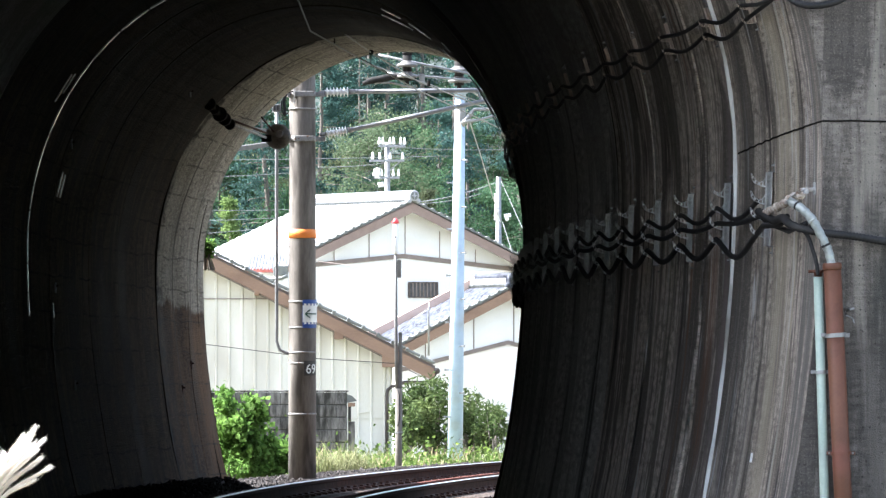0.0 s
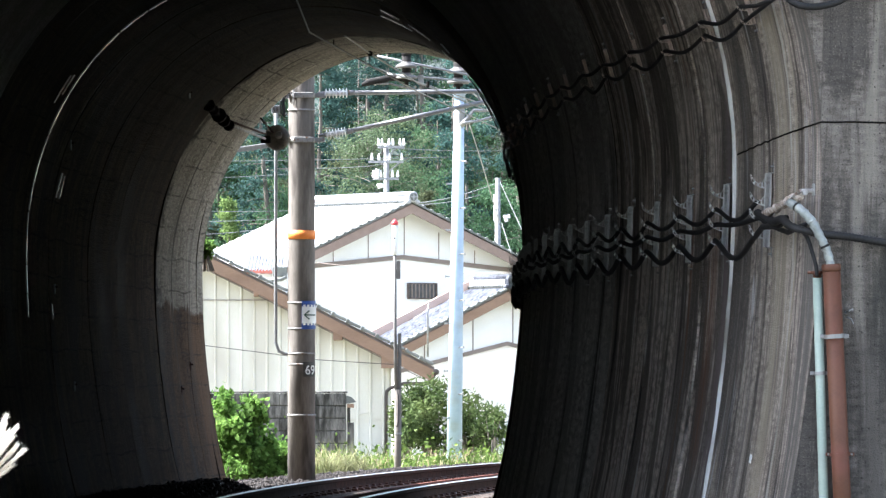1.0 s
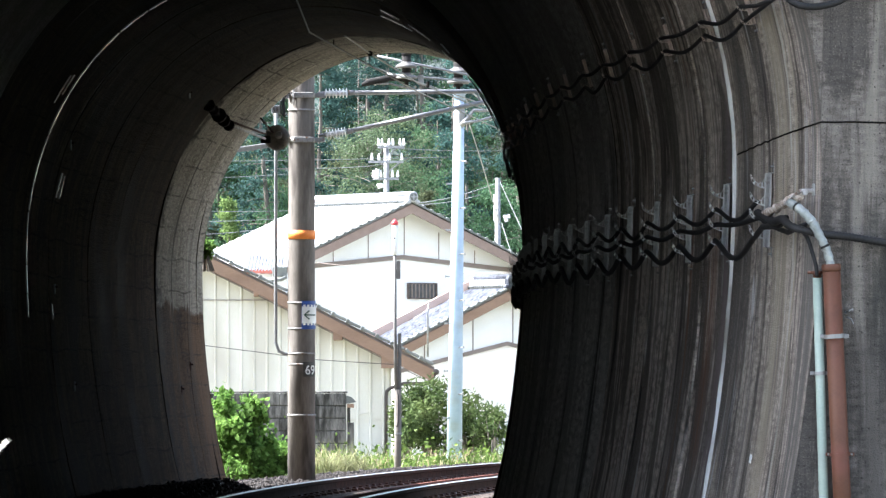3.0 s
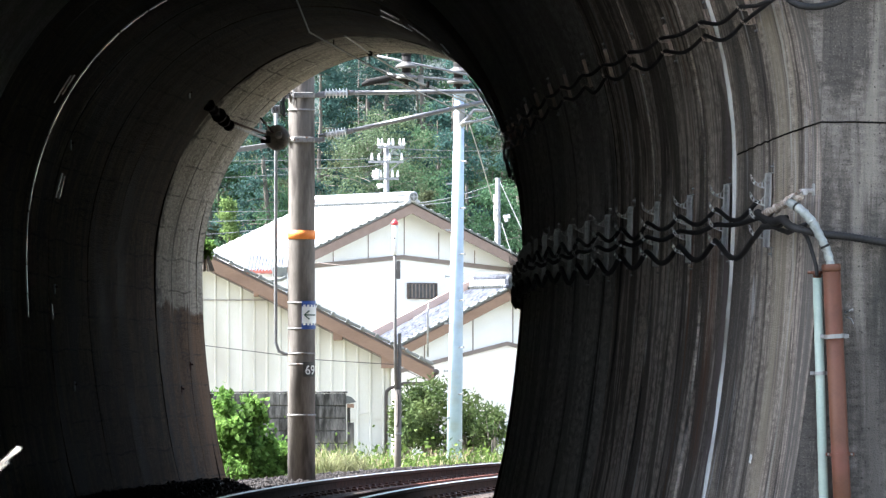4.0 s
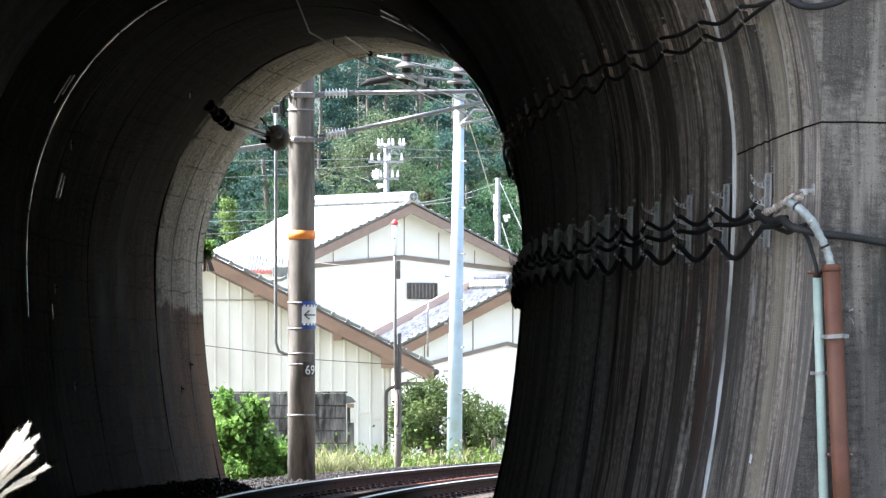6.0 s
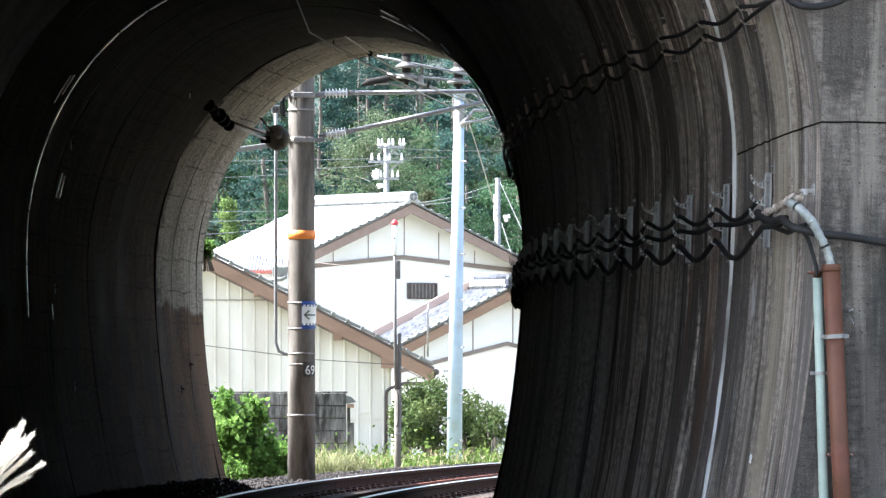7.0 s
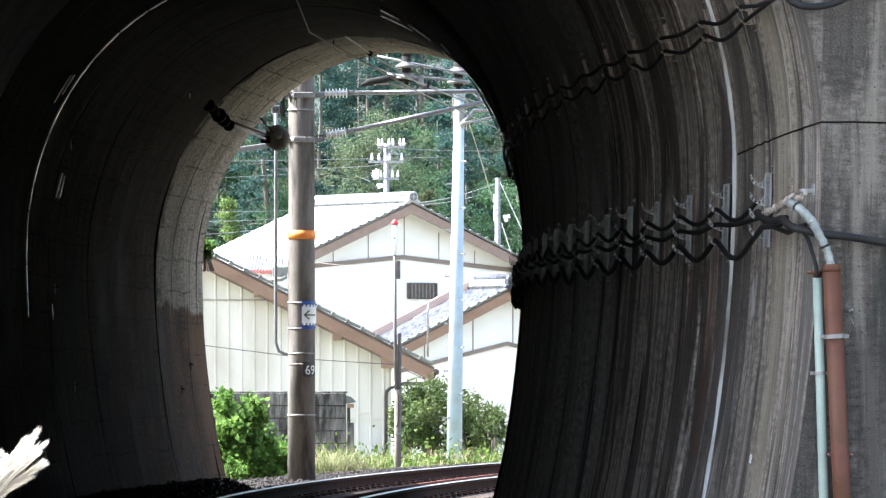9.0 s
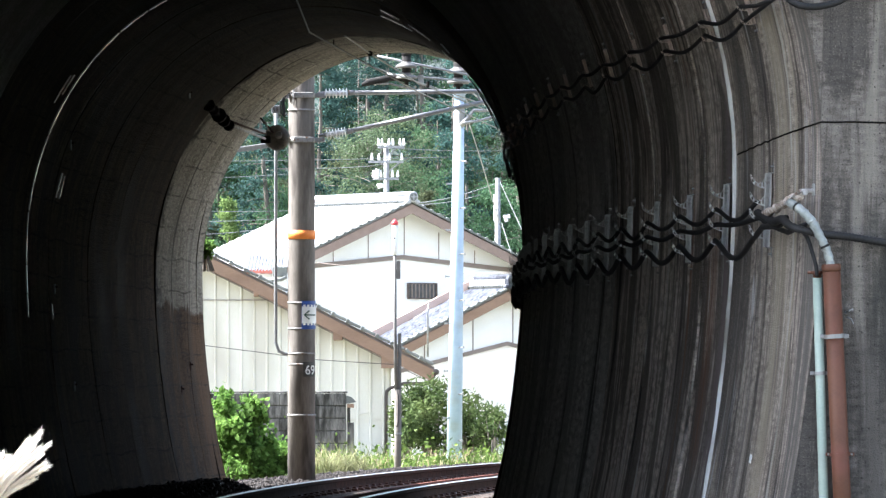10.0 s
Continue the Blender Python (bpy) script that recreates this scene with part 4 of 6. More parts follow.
# cream shed with ribbed sheet walls
def build_shed():
    y, k = 130.0, 0.0108
    ax, apex, pitch, run = -5.785, 4.25, 0.5025, 5.6117
    t = thing("shed", "cream ribbed sheet-metal shed with brown bargeboard and tiled roof", "shed", "", Matrix.Translation((ax, y, 0)))
    corner = -1.04 - ax
    part("wall", Geo().prism([(-corner, -0.7), (corner, -0.7), (corner, apex - corner * pitch - 0.12), (0, apex - 0.15), (-corner, apex - corner * pitch - 0.12)], 0.35, 7.0), M_SIDING, t)
    zs = 2.713
    n = int(corner / 0.249)
    for i in range(-2, n):
        x = corner - 0.1 - i * 0.249
        if x > corner - 0.02:
            continue
        zt = apex - x * pitch - 0.2
        part("rib", Geo().prism([(x - 0.028, 0.35), (x - 0.012, 0.326), (x + 0.012, 0.326), (x + 0.028, 0.35)], 0, 1, Matrix(((1, 0, 0, 0), (0, 0, 1, 0), (0, zt + 0.69, 0, -0.69), (0, 0, 0, 1)))), M_SIDING, t)
    part("lap_joint", Geo().box(-corner, min(corner, (apex - zs) / pitch - 0.2), 0.322, 0.352, zs - 0.008, zs + 0.008), M_TRIM, t)
    part("lap_joint", Geo().box(-corner, corner, 0.322, 0.352, 0.427 - 0.008, 0.427 + 0.006), M_SIDING, t)
    part("corner_trim", Geo().slab(corner - 0.05, corner + 0.015, 0.31, 0.4, -0.69, apex - corner * pitch - 0.15, 0.008), M_SIDING, t)
    for s in (-1, 1):
        part("roof", Geo().prism([(0, apex), (s * run, apex - run * pitch), (s * run, apex - run * pitch - 0.1), (0, apex - 0.1)][::s], 0.0, 7.4), M_TRIM, t)
        part("bargeboard", Geo().prism([(0, apex - 0.06), (s * run, apex - run * pitch - 0.06), (s * run, apex - run * pitch - 0.31), (0, apex - 0.31)][::s], -0.05, -0.004), M_BARGE, t, "brown painted bargeboard")
        part("soffit", Geo().prism([(0, apex - 0.32), (s * (run - 0.05), apex - run * pitch - 0.3), (s * (run - 0.05), apex - run * pitch - 0.32), (0, apex - 0.34)][::s], -0.004, 0.36), M_TRIM, t)
    m = int(run / 0.27)
    me = Geo().slab(-0.15, 0.15, -0.1, 0.25, -0.03, 0.03, 0.014).slab(-0.15, -0.09, -0.11, 0.25, 0.0, 0.05, 0.02).mesh("verge_tile", M_TILE_DARK)
    for s in (-1, 1):
        for i in range(m):
            d = (i + 0.5) * run / m
            ob = new("verge_tile", me)
            ob.parent = t
            ob.matrix_local = Matrix.Translation((s * d, 0, apex - d * pitch + 0.04)) @ Matrix.Rotation(s * (math.atan(pitch) - 0.05), 4, "Y")
    for px, pw, ph in ((2.2, 0.05, 0.07), (3.77, 0.09, 0.12), (4.72, 0.12, 0.18)):
        zp = apex - px * pitch - 0.3
        part("purlin", Geo().slab(px - pw, px + pw, -0.03, 0.36, zp - ph, zp + 0.06, 0.01), M_BARGE, t, "brown purlin end")
    # gutter and downpipe at the low eave
    ex, ez = run, apex - run * pitch
    gt = part("gutter", Geo().tube([(ex + 0.04, -0.12, ez - 0.1), (ex + 0.04, 7.3, ez - 0.1)], 0.06, 10), M_DOWNPIPE, t, "dark brown gutter", True)
    pts = [(ex + 0.02, 0.1, ez - 0.14), (ex - 0.09, 0.14, ez - 0.32), (-0.748 - ax, 0.2, 1.109), (-1.018 - ax, 0.26, 1.012), (-1.083 - ax, 0.27, 0.958), (-1.094 - ax, 0.27, 0.86), (-1.094 - ax, 0.27, -0.65)]
    part("downpipe", Geo().tube(pts, 0.034, 10), M_DOWNPIPE, t, "dark brown downpipe", True)
    part("wire_conduit", Geo().tube([(-1.549 - ax, 0.31, 1.467), (-1.43 - ax, 0.31, 1.456), (-1.397 - ax, 0.31, 1.402), (-1.397 - ax, 0.31, 0.611), (-1.452 - ax, 0.31, 0.535), (-1.668 - ax, 0.31, 0.524)], 0.012, 6), M_SIDING, t)
    part("meter_box", Geo().slab(-1.04 - ax, -0.953 - ax, 0.1, 0.3, 0.448, 0.708, 0.01), M_SIDING, t, "small cream meter box")


build_shed()

# corrugated lean-to between the shed and the white house
t = thing("lean_to", "low lean-to with faded red corrugated sheet edge", "shed", "", Matrix.Translation((0, 160.0, 0)))
x0, x1, z = -4.64, -3.68, 3.76
vs = [(x0 + (x1 - x0) * i / 60, yy, z + 0.03 * math.sin(i * 1.3) + (yy * 0.16)) for yy in (0.0, 2.5) for i in range(61)]
part("roof", Geo().add(vs, [(i, i + 1, i + 62, i + 61) for i in range(60)]), M_TILE, t)
vs = [(x0 + (x1 - x0) * i / 60, -0.01, z - e + (0.03 * math.sin(i * 1.3) if e < 0.02 else 0)) for e in (0.0, 0.085) for i in range(61)]
part("edge_sheet", Geo().add(vs, [(i, i + 1, i + 62, i + 61) for i in range(60)]), M_REDROOF, t, "faded red corrugated edge")
part("wall", Geo().box(x0, x1, 0.12, 2.4, -0.8, z - 0.09), M_WHITE, t)
part("gutter", Geo().tube([(-4.133, -0.1, 3.507), (-3.827, -0.1, 3.533), (-3.68, -0.1, 3.6)], 0.045, 8), M_TILE_DARK, t, "", True)
part("eave_box", Geo().slab(-4.027, -3.68, -0.05, 0.3, 3.6, 3.84, 0.02), M_TILE_DARK, t)

# block wall in front of the shed
t = thing("block_wall", "dark mossy concrete block garden wall", "wall", "", Matrix.Translation((0, 122.0, 0)))
course, bl = 0.2267, 0.40
ztop, xr = 0.944, -1.738
mes = [Geo().slab(-bl / 2 + 0.003, bl / 2 - 0.003, -0.06, 0.06, 0.006, course - 0.006, 0.012).mesh("block", M_BLOCK)]
half_me = Geo().slab(-bl / 4 + 0.003, bl / 4 - 0.003, -0.06, 0.06, 0.006, course - 0.006, 0.012).mesh("block", M_BLOCK)
part("mortar", Geo().box(xr - 3.2, xr - 0.01, -0.048, 0.048, ztop - 7 * course, ztop - 0.02), M_MORTAR, t, "grey mortar joints")
rd = random.Random(4)
for j in range(7):
    z, x = ztop - (j + 1) * course, xr
    if j % 2:
        ob = new("block", half_me)
        ob.parent = t
        ob.matrix_local = Matrix.Translation((x - bl / 4, rd.uniform(-0.006, 0.006), z))
        x -= bl / 2
    while x > xr - 3.1:
        ob = new("block", mes[0])
        ob.parent = t
        ob.matrix_local = Matrix.Translation((x - bl / 2, rd.uniform(-0.008, 0.008), z))
        x -= bl
part("coping", Geo().slab(xr - 3.2, xr + 0.02, -0.07, 0.07, ztop, ztop + 0.03, 0.01), M_BLOCK, t)
t = thing("garden_post", "small weathered timber post with a little roof", "post", "", Matrix.Translation((-1.695, 124.0, 0)))
part("post", Geo().slab(-0.06, 0.07, -0.05, 0.05, -0.75, 0.402, 0.01), M_BLOCK, t)
part("cap", Geo().prism([(-0.12, 0.733), (0.11, 0.774), (0.02, 0.867), (-0.08, 0.898)][::-1], -0.1, 0.1), M_TILE_DARK, t)
part("block", Geo().slab(-0.06, 0.07, -0.07, 0.07, 0.671, 0.743, 0.008), M_BARGE, t, "brown timber block")
part("arm", Geo().slab(-0.06, 0.0, -0.03, 0.03, 0.381, 0.681, 0.008), M_BLOCK, t)


# ---- poles and overhead line outside
def build_concrete_pole():
    y = 88.0
    t = thing("catenary_pole", "weathered concrete catenary pole with orange band and signs", "pole", "", Matrix.Translation((-1.837, y, -0.42)))
    b = 0.42
    part("shaft", Geo().tube([(0, 0, 0), (0, 0, 2.0), (0, 0, 4.5), (0, 0, 7.6)], [0.181, 0.178, 0.172, 0.16], 28), M_POLE, t, "", True)

    def band(z, h, r, material, label="", name="band"):
        part(name, Geo().tube([(0, 0, z - h / 2), (0, 0, z + h / 2)], r, 28), material, t, label, True)

    band(b + 3.079, 0.115, 0.181, M_ORANGE, "orange painted band")
    for z, r in ((4.7, 0.182), (2.199, 0.183), (1.862, 0.183), (1.539, 0.184), (1.4, 0.183), (0.74, 0.187)):
        band(b + z, 0.022, r, M_GALV_OLD, "thin steel strap")
    for z in (4.89, 4.311):
        band(b + z, 0.06, 0.182, M_GALV_OLD, "galvanised clamp band", "clamp_band")
        part("clamp_ear", Geo().slab(-0.2, -0.16, -0.12, -0.06, b + z - 0.045, b + z + 0.045, 0.006).slab(-0.1, 0.16, -0.2, -0.175, b + z - 0.035, b + z + 0.035, 0.006).slab(0.16, 0.3, -0.045, 0.045, b + z - 0.03, b + z + 0.03, 0.008), M_GALV_OLD, t, "galvanised clamp ear")
    part("clamp_bolt", Geo().tube([(-0.1, -0.16, b + 4.766), (-0.1, -0.16, b + 5)], 0.012, 8), M_GALV_OLD, t)
    # blue and white arrow plate, bent round the shaft

    def plate(name, a0, a1, z0, z1, r, material, parent, label=""):
        n = 8
        vs = [(r2 * math.sin(radians(a0 + (a1 - a0) * i / n)), -r2 * math.cos(radians(a0 + (a1 - a0) * i / n)), z) for r2 in (r, r + 0.004) for z in (z0, z1) for i in range(n + 1)]
        m = n + 1
        fs = []
        for i in range(n):
            fs += [(i, i + m, i + m + 1, i + 1), (2 * m + i, 2 * m + i + 1, 3 * m + i + 1, 3 * m + i), (i, i + 1, 2 * m + i + 1, 2 * m + i), (m + i, 3 * m + i, 3 * m + i + 1, m + i + 1)]
        fs += [(0, 2 * m, 3 * m, m), (n, m + n, 3 * m + n, 2 * m + n)]
        return part(name, Geo().add(vs, fs), material, parent, label)

    z0, z1 = b + 1.854, b + 2.221
    sp = plate("arrow_sign", 2, 78, z0, z1, 0.186, M_SIGNBLUE, t, "blue plate with white field and left arrow")
    plate("white_field", 3, 77, z0 + 0.075, z1 - 0.075, 0.191, M_SIGNWHITE, sp)
    for a in (8, 24, 40, 58):
        plate("white_tooth", a, a + 9, z0 + 0.05, z0 + 0.076, 0.191, M_SIGNWHITE, sp)
        plate("white_tooth", a, a + 9, z1 - 0.076, z1 - 0.05, 0.191, M_SIGNWHITE, sp)
    zc = (z0 + z1) / 2
    plate("arrow", 14, 66, zc - 0.008, zc + 0.008, 0.196, M_SIGNGREEN, sp)
    for i in range(5):
        for s in (-1, 1):
            plate("arrow", 12 + i * 4, 17 + i * 4, zc + s * (0.006 + i * 0.011) - 0.008, zc + s * (0.006 + i * 0.011) + 0.008, 0.196, M_SIGNGREEN, sp)
    # number plate of the pole
    z0, z1 = b + 1.238, b + 1.429
    npl = plate("number_plate", 8, 70, z0, z1, 0.186, M_SIGNBLACK, t, "black plate with white number 69")
    cu = bpy.data.curves.new("number", "FONT")
    cu.body, cu.size, cu.align_x, cu.extrude = "69", 0.17, "CENTER", 0.002
    tmp = new("number", cu)
    dg = bpy.context.evaluated_depsgraph_get()
    me = bpy.data.meshes.new_from_object(tmp.evaluated_get(dg))
    bpy.data.objects.remove(tmp)
    for q in me.vertices:
        a = radians(39) + q.co.x * 0.95 / 0.192
        q.co = Vector((math.sin(a) * (0.192 + q.co.z), -math.cos(a) * (0.192 + q.co.z), z0 + 0.03 + q.co.y))
    me.materials.append(M_SIGNWHITE)
    num = new("number", me)
    num.parent = npl
    # conduit up the side
    cx = -2.171 - -1.837
    part("conduit", Geo().tube([(-0.15, 0.02, b + 1.524), (cx + 0.12, 0.0, b + 1.532), (cx + 0.04, 0.0, b + 1.568), (cx, 0.0, b + 1.678), (cx, 0.0, b + 4.208), (cx, 0.0, b + 4.663)], 0.022, 10), M_TUBE, t, "grey riser conduit", True)
    for py in (2.903, 3.93):
        part("conduit_clip", Geo().slab(cx - 0.02, -0.15, 0.0, 0.02, b + py, b + py + 0.015, 0.004), M_GALV_OLD, t)
    # coiled jumper at the clamp and a small tag
    lx = -2.053 - -1.837
    zt = b + 4.883
    for e in (0.0, 0.03, 0.05):
        part("jumper", Geo().tube([(lx + 0.1, -0.12, zt + 0.04), (lx + 0.02, -0.2, zt + 0.02), (lx - 0.06 + e, -0.21, zt - 0.1), (lx - 0.045 + e, -0.21, zt - 0.22), (lx - 0.01, -0.2, zt - 0.28), (lx + 0.03, -0.19, zt - 0.24)], 0.011, 6), M_RUBBER, t, "black jumper cable", True)
    tg = part("tag", Geo().slab(lx - 0.17, lx - 0.06, -0.2, -0.18, zt - 0.23, zt - 0.13, 0.004), M_GALV, t, "small grey tag")
    part("tag_bar", Geo().slab(lx - 0.145, lx - 0.13, -0.206, -0.2, zt - 0.21, zt - 0.15, 0.002), M_SIGNBLACK, tg)
    part("tag_bar", Geo().slab(lx - 0.105, lx - 0.09, -0.206, -0.2, zt - 0.21, zt - 0.15, 0.002), M_SIGNBLACK, tg)


build_concrete_pole()


def cantilever():
    """Insulated bracket of two tubes that holds the overhead wires over the track."""
    y = 88.0
    t = thing("catenary_bracket", "grey steel cantilever bracket with white insulators", "bracket", "", Matrix.Translation((-1.643, y, 4.898)))
    o = Vector((-1.643, 0, 4.898))

    def q(px, py):
        return Vector((px, 0, py)) - o

    for a, b_, e in ((q(-1.54, 4.916), q(-1.232, 4.923), q(0.887, 4.949)), (q(-1.525, 4.377), q(-1.254, 4.421), q(0.887, 4.883))):
        pts, rad = ribbed(a, b_, 0.032, 0.066, 7)
        part("insulator", Geo().tube(pts, rad, 16), M_PORCELAIN, t, "white ribbed porcelain insulator", True)
        d = (b_ - a).normalized()
        part("end_fitting", Geo().tube([a - d * 0.09, a], [0.02, 0.03], 10), M_GALV_OLD, t, "", True)
        part("end_fitting", Geo().tube([b_, b_ + d * 0.05, b_ + d * 0.09], [0.036, 0.036, 0.03], 10), M_GALV_OLD, t, "", True)
        part("tube", Geo().tube([b_ + d * 0.04, e], 0.03, 12), M_TUBE, t, "grey steel tube", True)
    part("tie", Geo().tube([q(0.447, 4.912), q(0.499, 4.766)], 0.014, 8), M_GALV, t)


cantilever()


def post_insulator(p, r, name_of, h=0.34):
    """Two broad sheds on a dark cap, upright."""
    x, y, z = p
    t = thing("line_insulator", "grey two-shed porcelain line insulator with iron cap", "insulator", "line insulators", Matrix.Translation(p))
    for i, zz in enumerate((0.0, 0.46 * h)):
        part("shed_disc", Geo().tube([(0, 0, zz), (0, 0, zz + 0.02), (0, 0, zz + 0.045), (0, 0, zz + 0.07), (0, 0, zz + 0.09)], [r * 0.9, r, r * 0.86, r * 0.5, r * 0.42], 20), M_PORC_GREY, t, "grey glazed disc", True)
    part("core", Geo().tube([(0, 0, -0.12 * h), (0, 0, h)], r * 0.42, 14), M_BLACKIRON, t, "dark iron core", True)
    part("cap", Geo().tube([(0, 0, h), (0, 0, h + 0.03), (0, 0, h + 0.05)], [r * 0.5, r * 0.45, r * 0.2], 12).tube([(0, 0, -0.3 * h), (0, 0, -0.1 * h)], r * 0.2, 8), M_BLACKIRON, t, "", True)
    return t


def build_blue_pole():
    y = 116.0
    xb, xt = 0.184, 0.28
    z0, z1 = -0.75, 6.082
    t = thing("steel_pole", "pale blue painted tubular steel pole with step bolts", "pole", "", Matrix.Translation((xb, y, z0)))
    h = z1 - z0
    part("shaft", Geo().tube([(0, 0, 0), ((xt - xb) * 0.5, 0, h * 0.5), (xt - xb, 0, h)], [0.135, 0.115, 0.085], 24), M_BLUE, t, "", True)
    part("cap", Geo().tube([(xt - xb, 0, h - 0.1), (xt - xb, 0, h - 0.02), (xt - xb, 0, h)], [0.1, 0.1, 0.14], 20), M_BLUE, t, "", True)
    part("top_plate", Geo().slab(xt - xb - 0.12, xt - xb + 0.14, -0.1, 0.1, h, h + 0.05, 0.01), M_GALV, t)
    k = 0
    for py in (4.922, 4.535, 4.12, 3.743, 3.337, 2.95, 2.544, 2.148, 1.742, 1.336, 0.939, 0.533, 0.147):
        f = (py - z0) / h
        s = 1 if k % 2 == 0 else -1
        c = (xt - xb) * f + (0.03 if s > 0 else -0.09)
        part("step_bolt", Geo().tube([(c, -0.08, py - z0), (c + s * 0.1, -0.17, py - z0)], 0.012, 6).tube([(c + s * 0.1, -0.17, py - z0 - 0.02), (c + s * 0.1, -0.17, py - z0 + 0.02)], 0.014, 6), M_GALV, t, "galvanised step bolt")
        k += 1
    # side arm near the top
    part("clamp", Geo().slab(-0.02 + xt - xb, 0.1 + xt - xb, -0.12, -0.05, 5.541 - z0, 5.898 - z0, 0.02), M_GALV, t)
    part("side_arm", Geo().tube([(xt - xb + 0.02, -0.1, 5.521 - z0), (xt - xb + 0.14, -0.1, 5.657 - z0), (xt - xb + 0.24, -0.1, 5.792 - z0), (xt - xb + 0.75, -0.1, 5.792 - z0)], [0.05, 0.045, 0.03, 0.03], 10), M_GALV, t, "", True)
    part("stay_arm", Geo().tube([(xt - xb + 0.05, -0.12, 5.579 - z0), (xt - xb + 0.3, -0.12, 5.608 - z0), (xt - xb + 0.55, -0.12, 5.676 - z0), (xt - xb + 0.75, -0.12, 5.666 - z0)], [0.035, 0.022, 0.022, 0.02], 8), M_TUBE, t, "", True)


build_blue_pole()
post_insulator((0.225, 100.0, 5.56), 0.17, "a")
post_insulator((-0.52, 96.0, 5.454), 0.155, "b")
# feeder brackets under the insulators
t = thing("feeder_bracket", "galvanised angle bracket for the feeder wires", "bracket", "", Matrix.Translation((-0.52, 96.0, 5.406)))
bx, bz = -0.52, 5.406
part("arm", Geo().tube([(-1.152 - bx, 0, 5.374 - bz), (-1.032 - bx, 0, 5.414 - bz), (-0.752 - bx, 0, 5.47 - bz), (-0.392 - bx, 0, 5.454 - bz)], [0.025, 0.05, 0.045, 0.03], 8), M_BLACKIRON, t, "", True)
part("brace", Geo().tube([(-1.112 - bx, 0, 5.382 - bz), (-0.752 - bx, 0, 5.39 - bz), (-0.432 - bx, 0, 5.31 - bz)], 0.014, 6), M_GALV_OLD, t, "", True)
part("top_bar", Geo().tube([(-0.792 - bx, 0.05, 5.526 - bz), (0.408 - bx, 0.3, 5.43 - bz)], 0.015, 8), M_TUBE, t, "", True)
part("upper_bar", Geo().tube([(-0.928 - bx, 0.05, 5.782 - bz), (0.488 - bx, 0.3, 5.502 - bz)], 0.017, 8), M_TUBE, t, "", True)
part("hook", Geo().slab(-0.352 - bx, -0.272 - bx, -0.02, 0.02, 5.374 - bz, 5.51 - bz, 0.006), M_GALV_OLD, t)


def build_warning_post():
    y = 103.0
    x0, z0 = -0.687, -0.75
    t = thing("signal_post", "slim grey post with white head and red cap", "post", "", Matrix.Translation((x0, y, z0)))

    def zz(v):
        return v - z0

    part("base_post", Geo().tube([(0, 0, 0), (0, 0, zz(1.041))], [0.055, 0.05], 14), M_POLE, t, "", True)
    part("mast", Geo().tube([(-0.02, 0, zz(0.955)), (-0.04, 0, zz(1.882)), (-0.045, 0, zz(3.101))], [0.034, 0.026, 0.024], 12), M_POST, t, "", True)
    part("rear_channel", Geo().slab(0.0, 0.055, 0.0, 0.05, zz(0.44), zz(1.899), 0.008), M_POST, t, "dark steel channel")
    part("head", Geo().tube([(-0.047, 0, zz(3.084)), (-0.047, 0, zz(3.135)), (-0.047, 0, zz(3.547))], [0.03, 0.045, 0.044], 16), M_SIGNWHITE, t, "white painted head tube", True)
    part("cap", Geo().tube([(-0.047, 0, zz(3.547)), (-0.047, 0, zz(3.573)), (-0.047, 0, zz(3.608)), (-0.047, 0, zz(3.633))], [0.055, 0.055, 0.034, 0.008], 16), M_RED, t, "red cap", True)
    part("port", Geo().tube([(-0.055, -0.046, zz(3.341)), (-0.055, -0.04, zz(3.341))], 0.016, 10), M_SIGNBLACK, t)
    part("control_box", Geo().slab(-0.02, 0.04, -0.03, 0.05, zz(2.723), zz(2.998), 0.008), M_POST, t, "dark control box")
    part("cable", Geo().tube([(-0.02, -0.05, zz(1.041)), (0.01, -0.06, zz(0.955)), (0.01, -0.06, zz(0.569)), (-0.01, -0.06, zz(0.475)), (-0.03, -0.05, zz(0.492))], 0.01, 6), M_RUBBER, t, "", True)
    part("collar", Geo().tube([(0, 0, zz(0.363)), (0, 0, zz(0.389))], 0.06, 14), M_GALV, t)


build_warning_post()


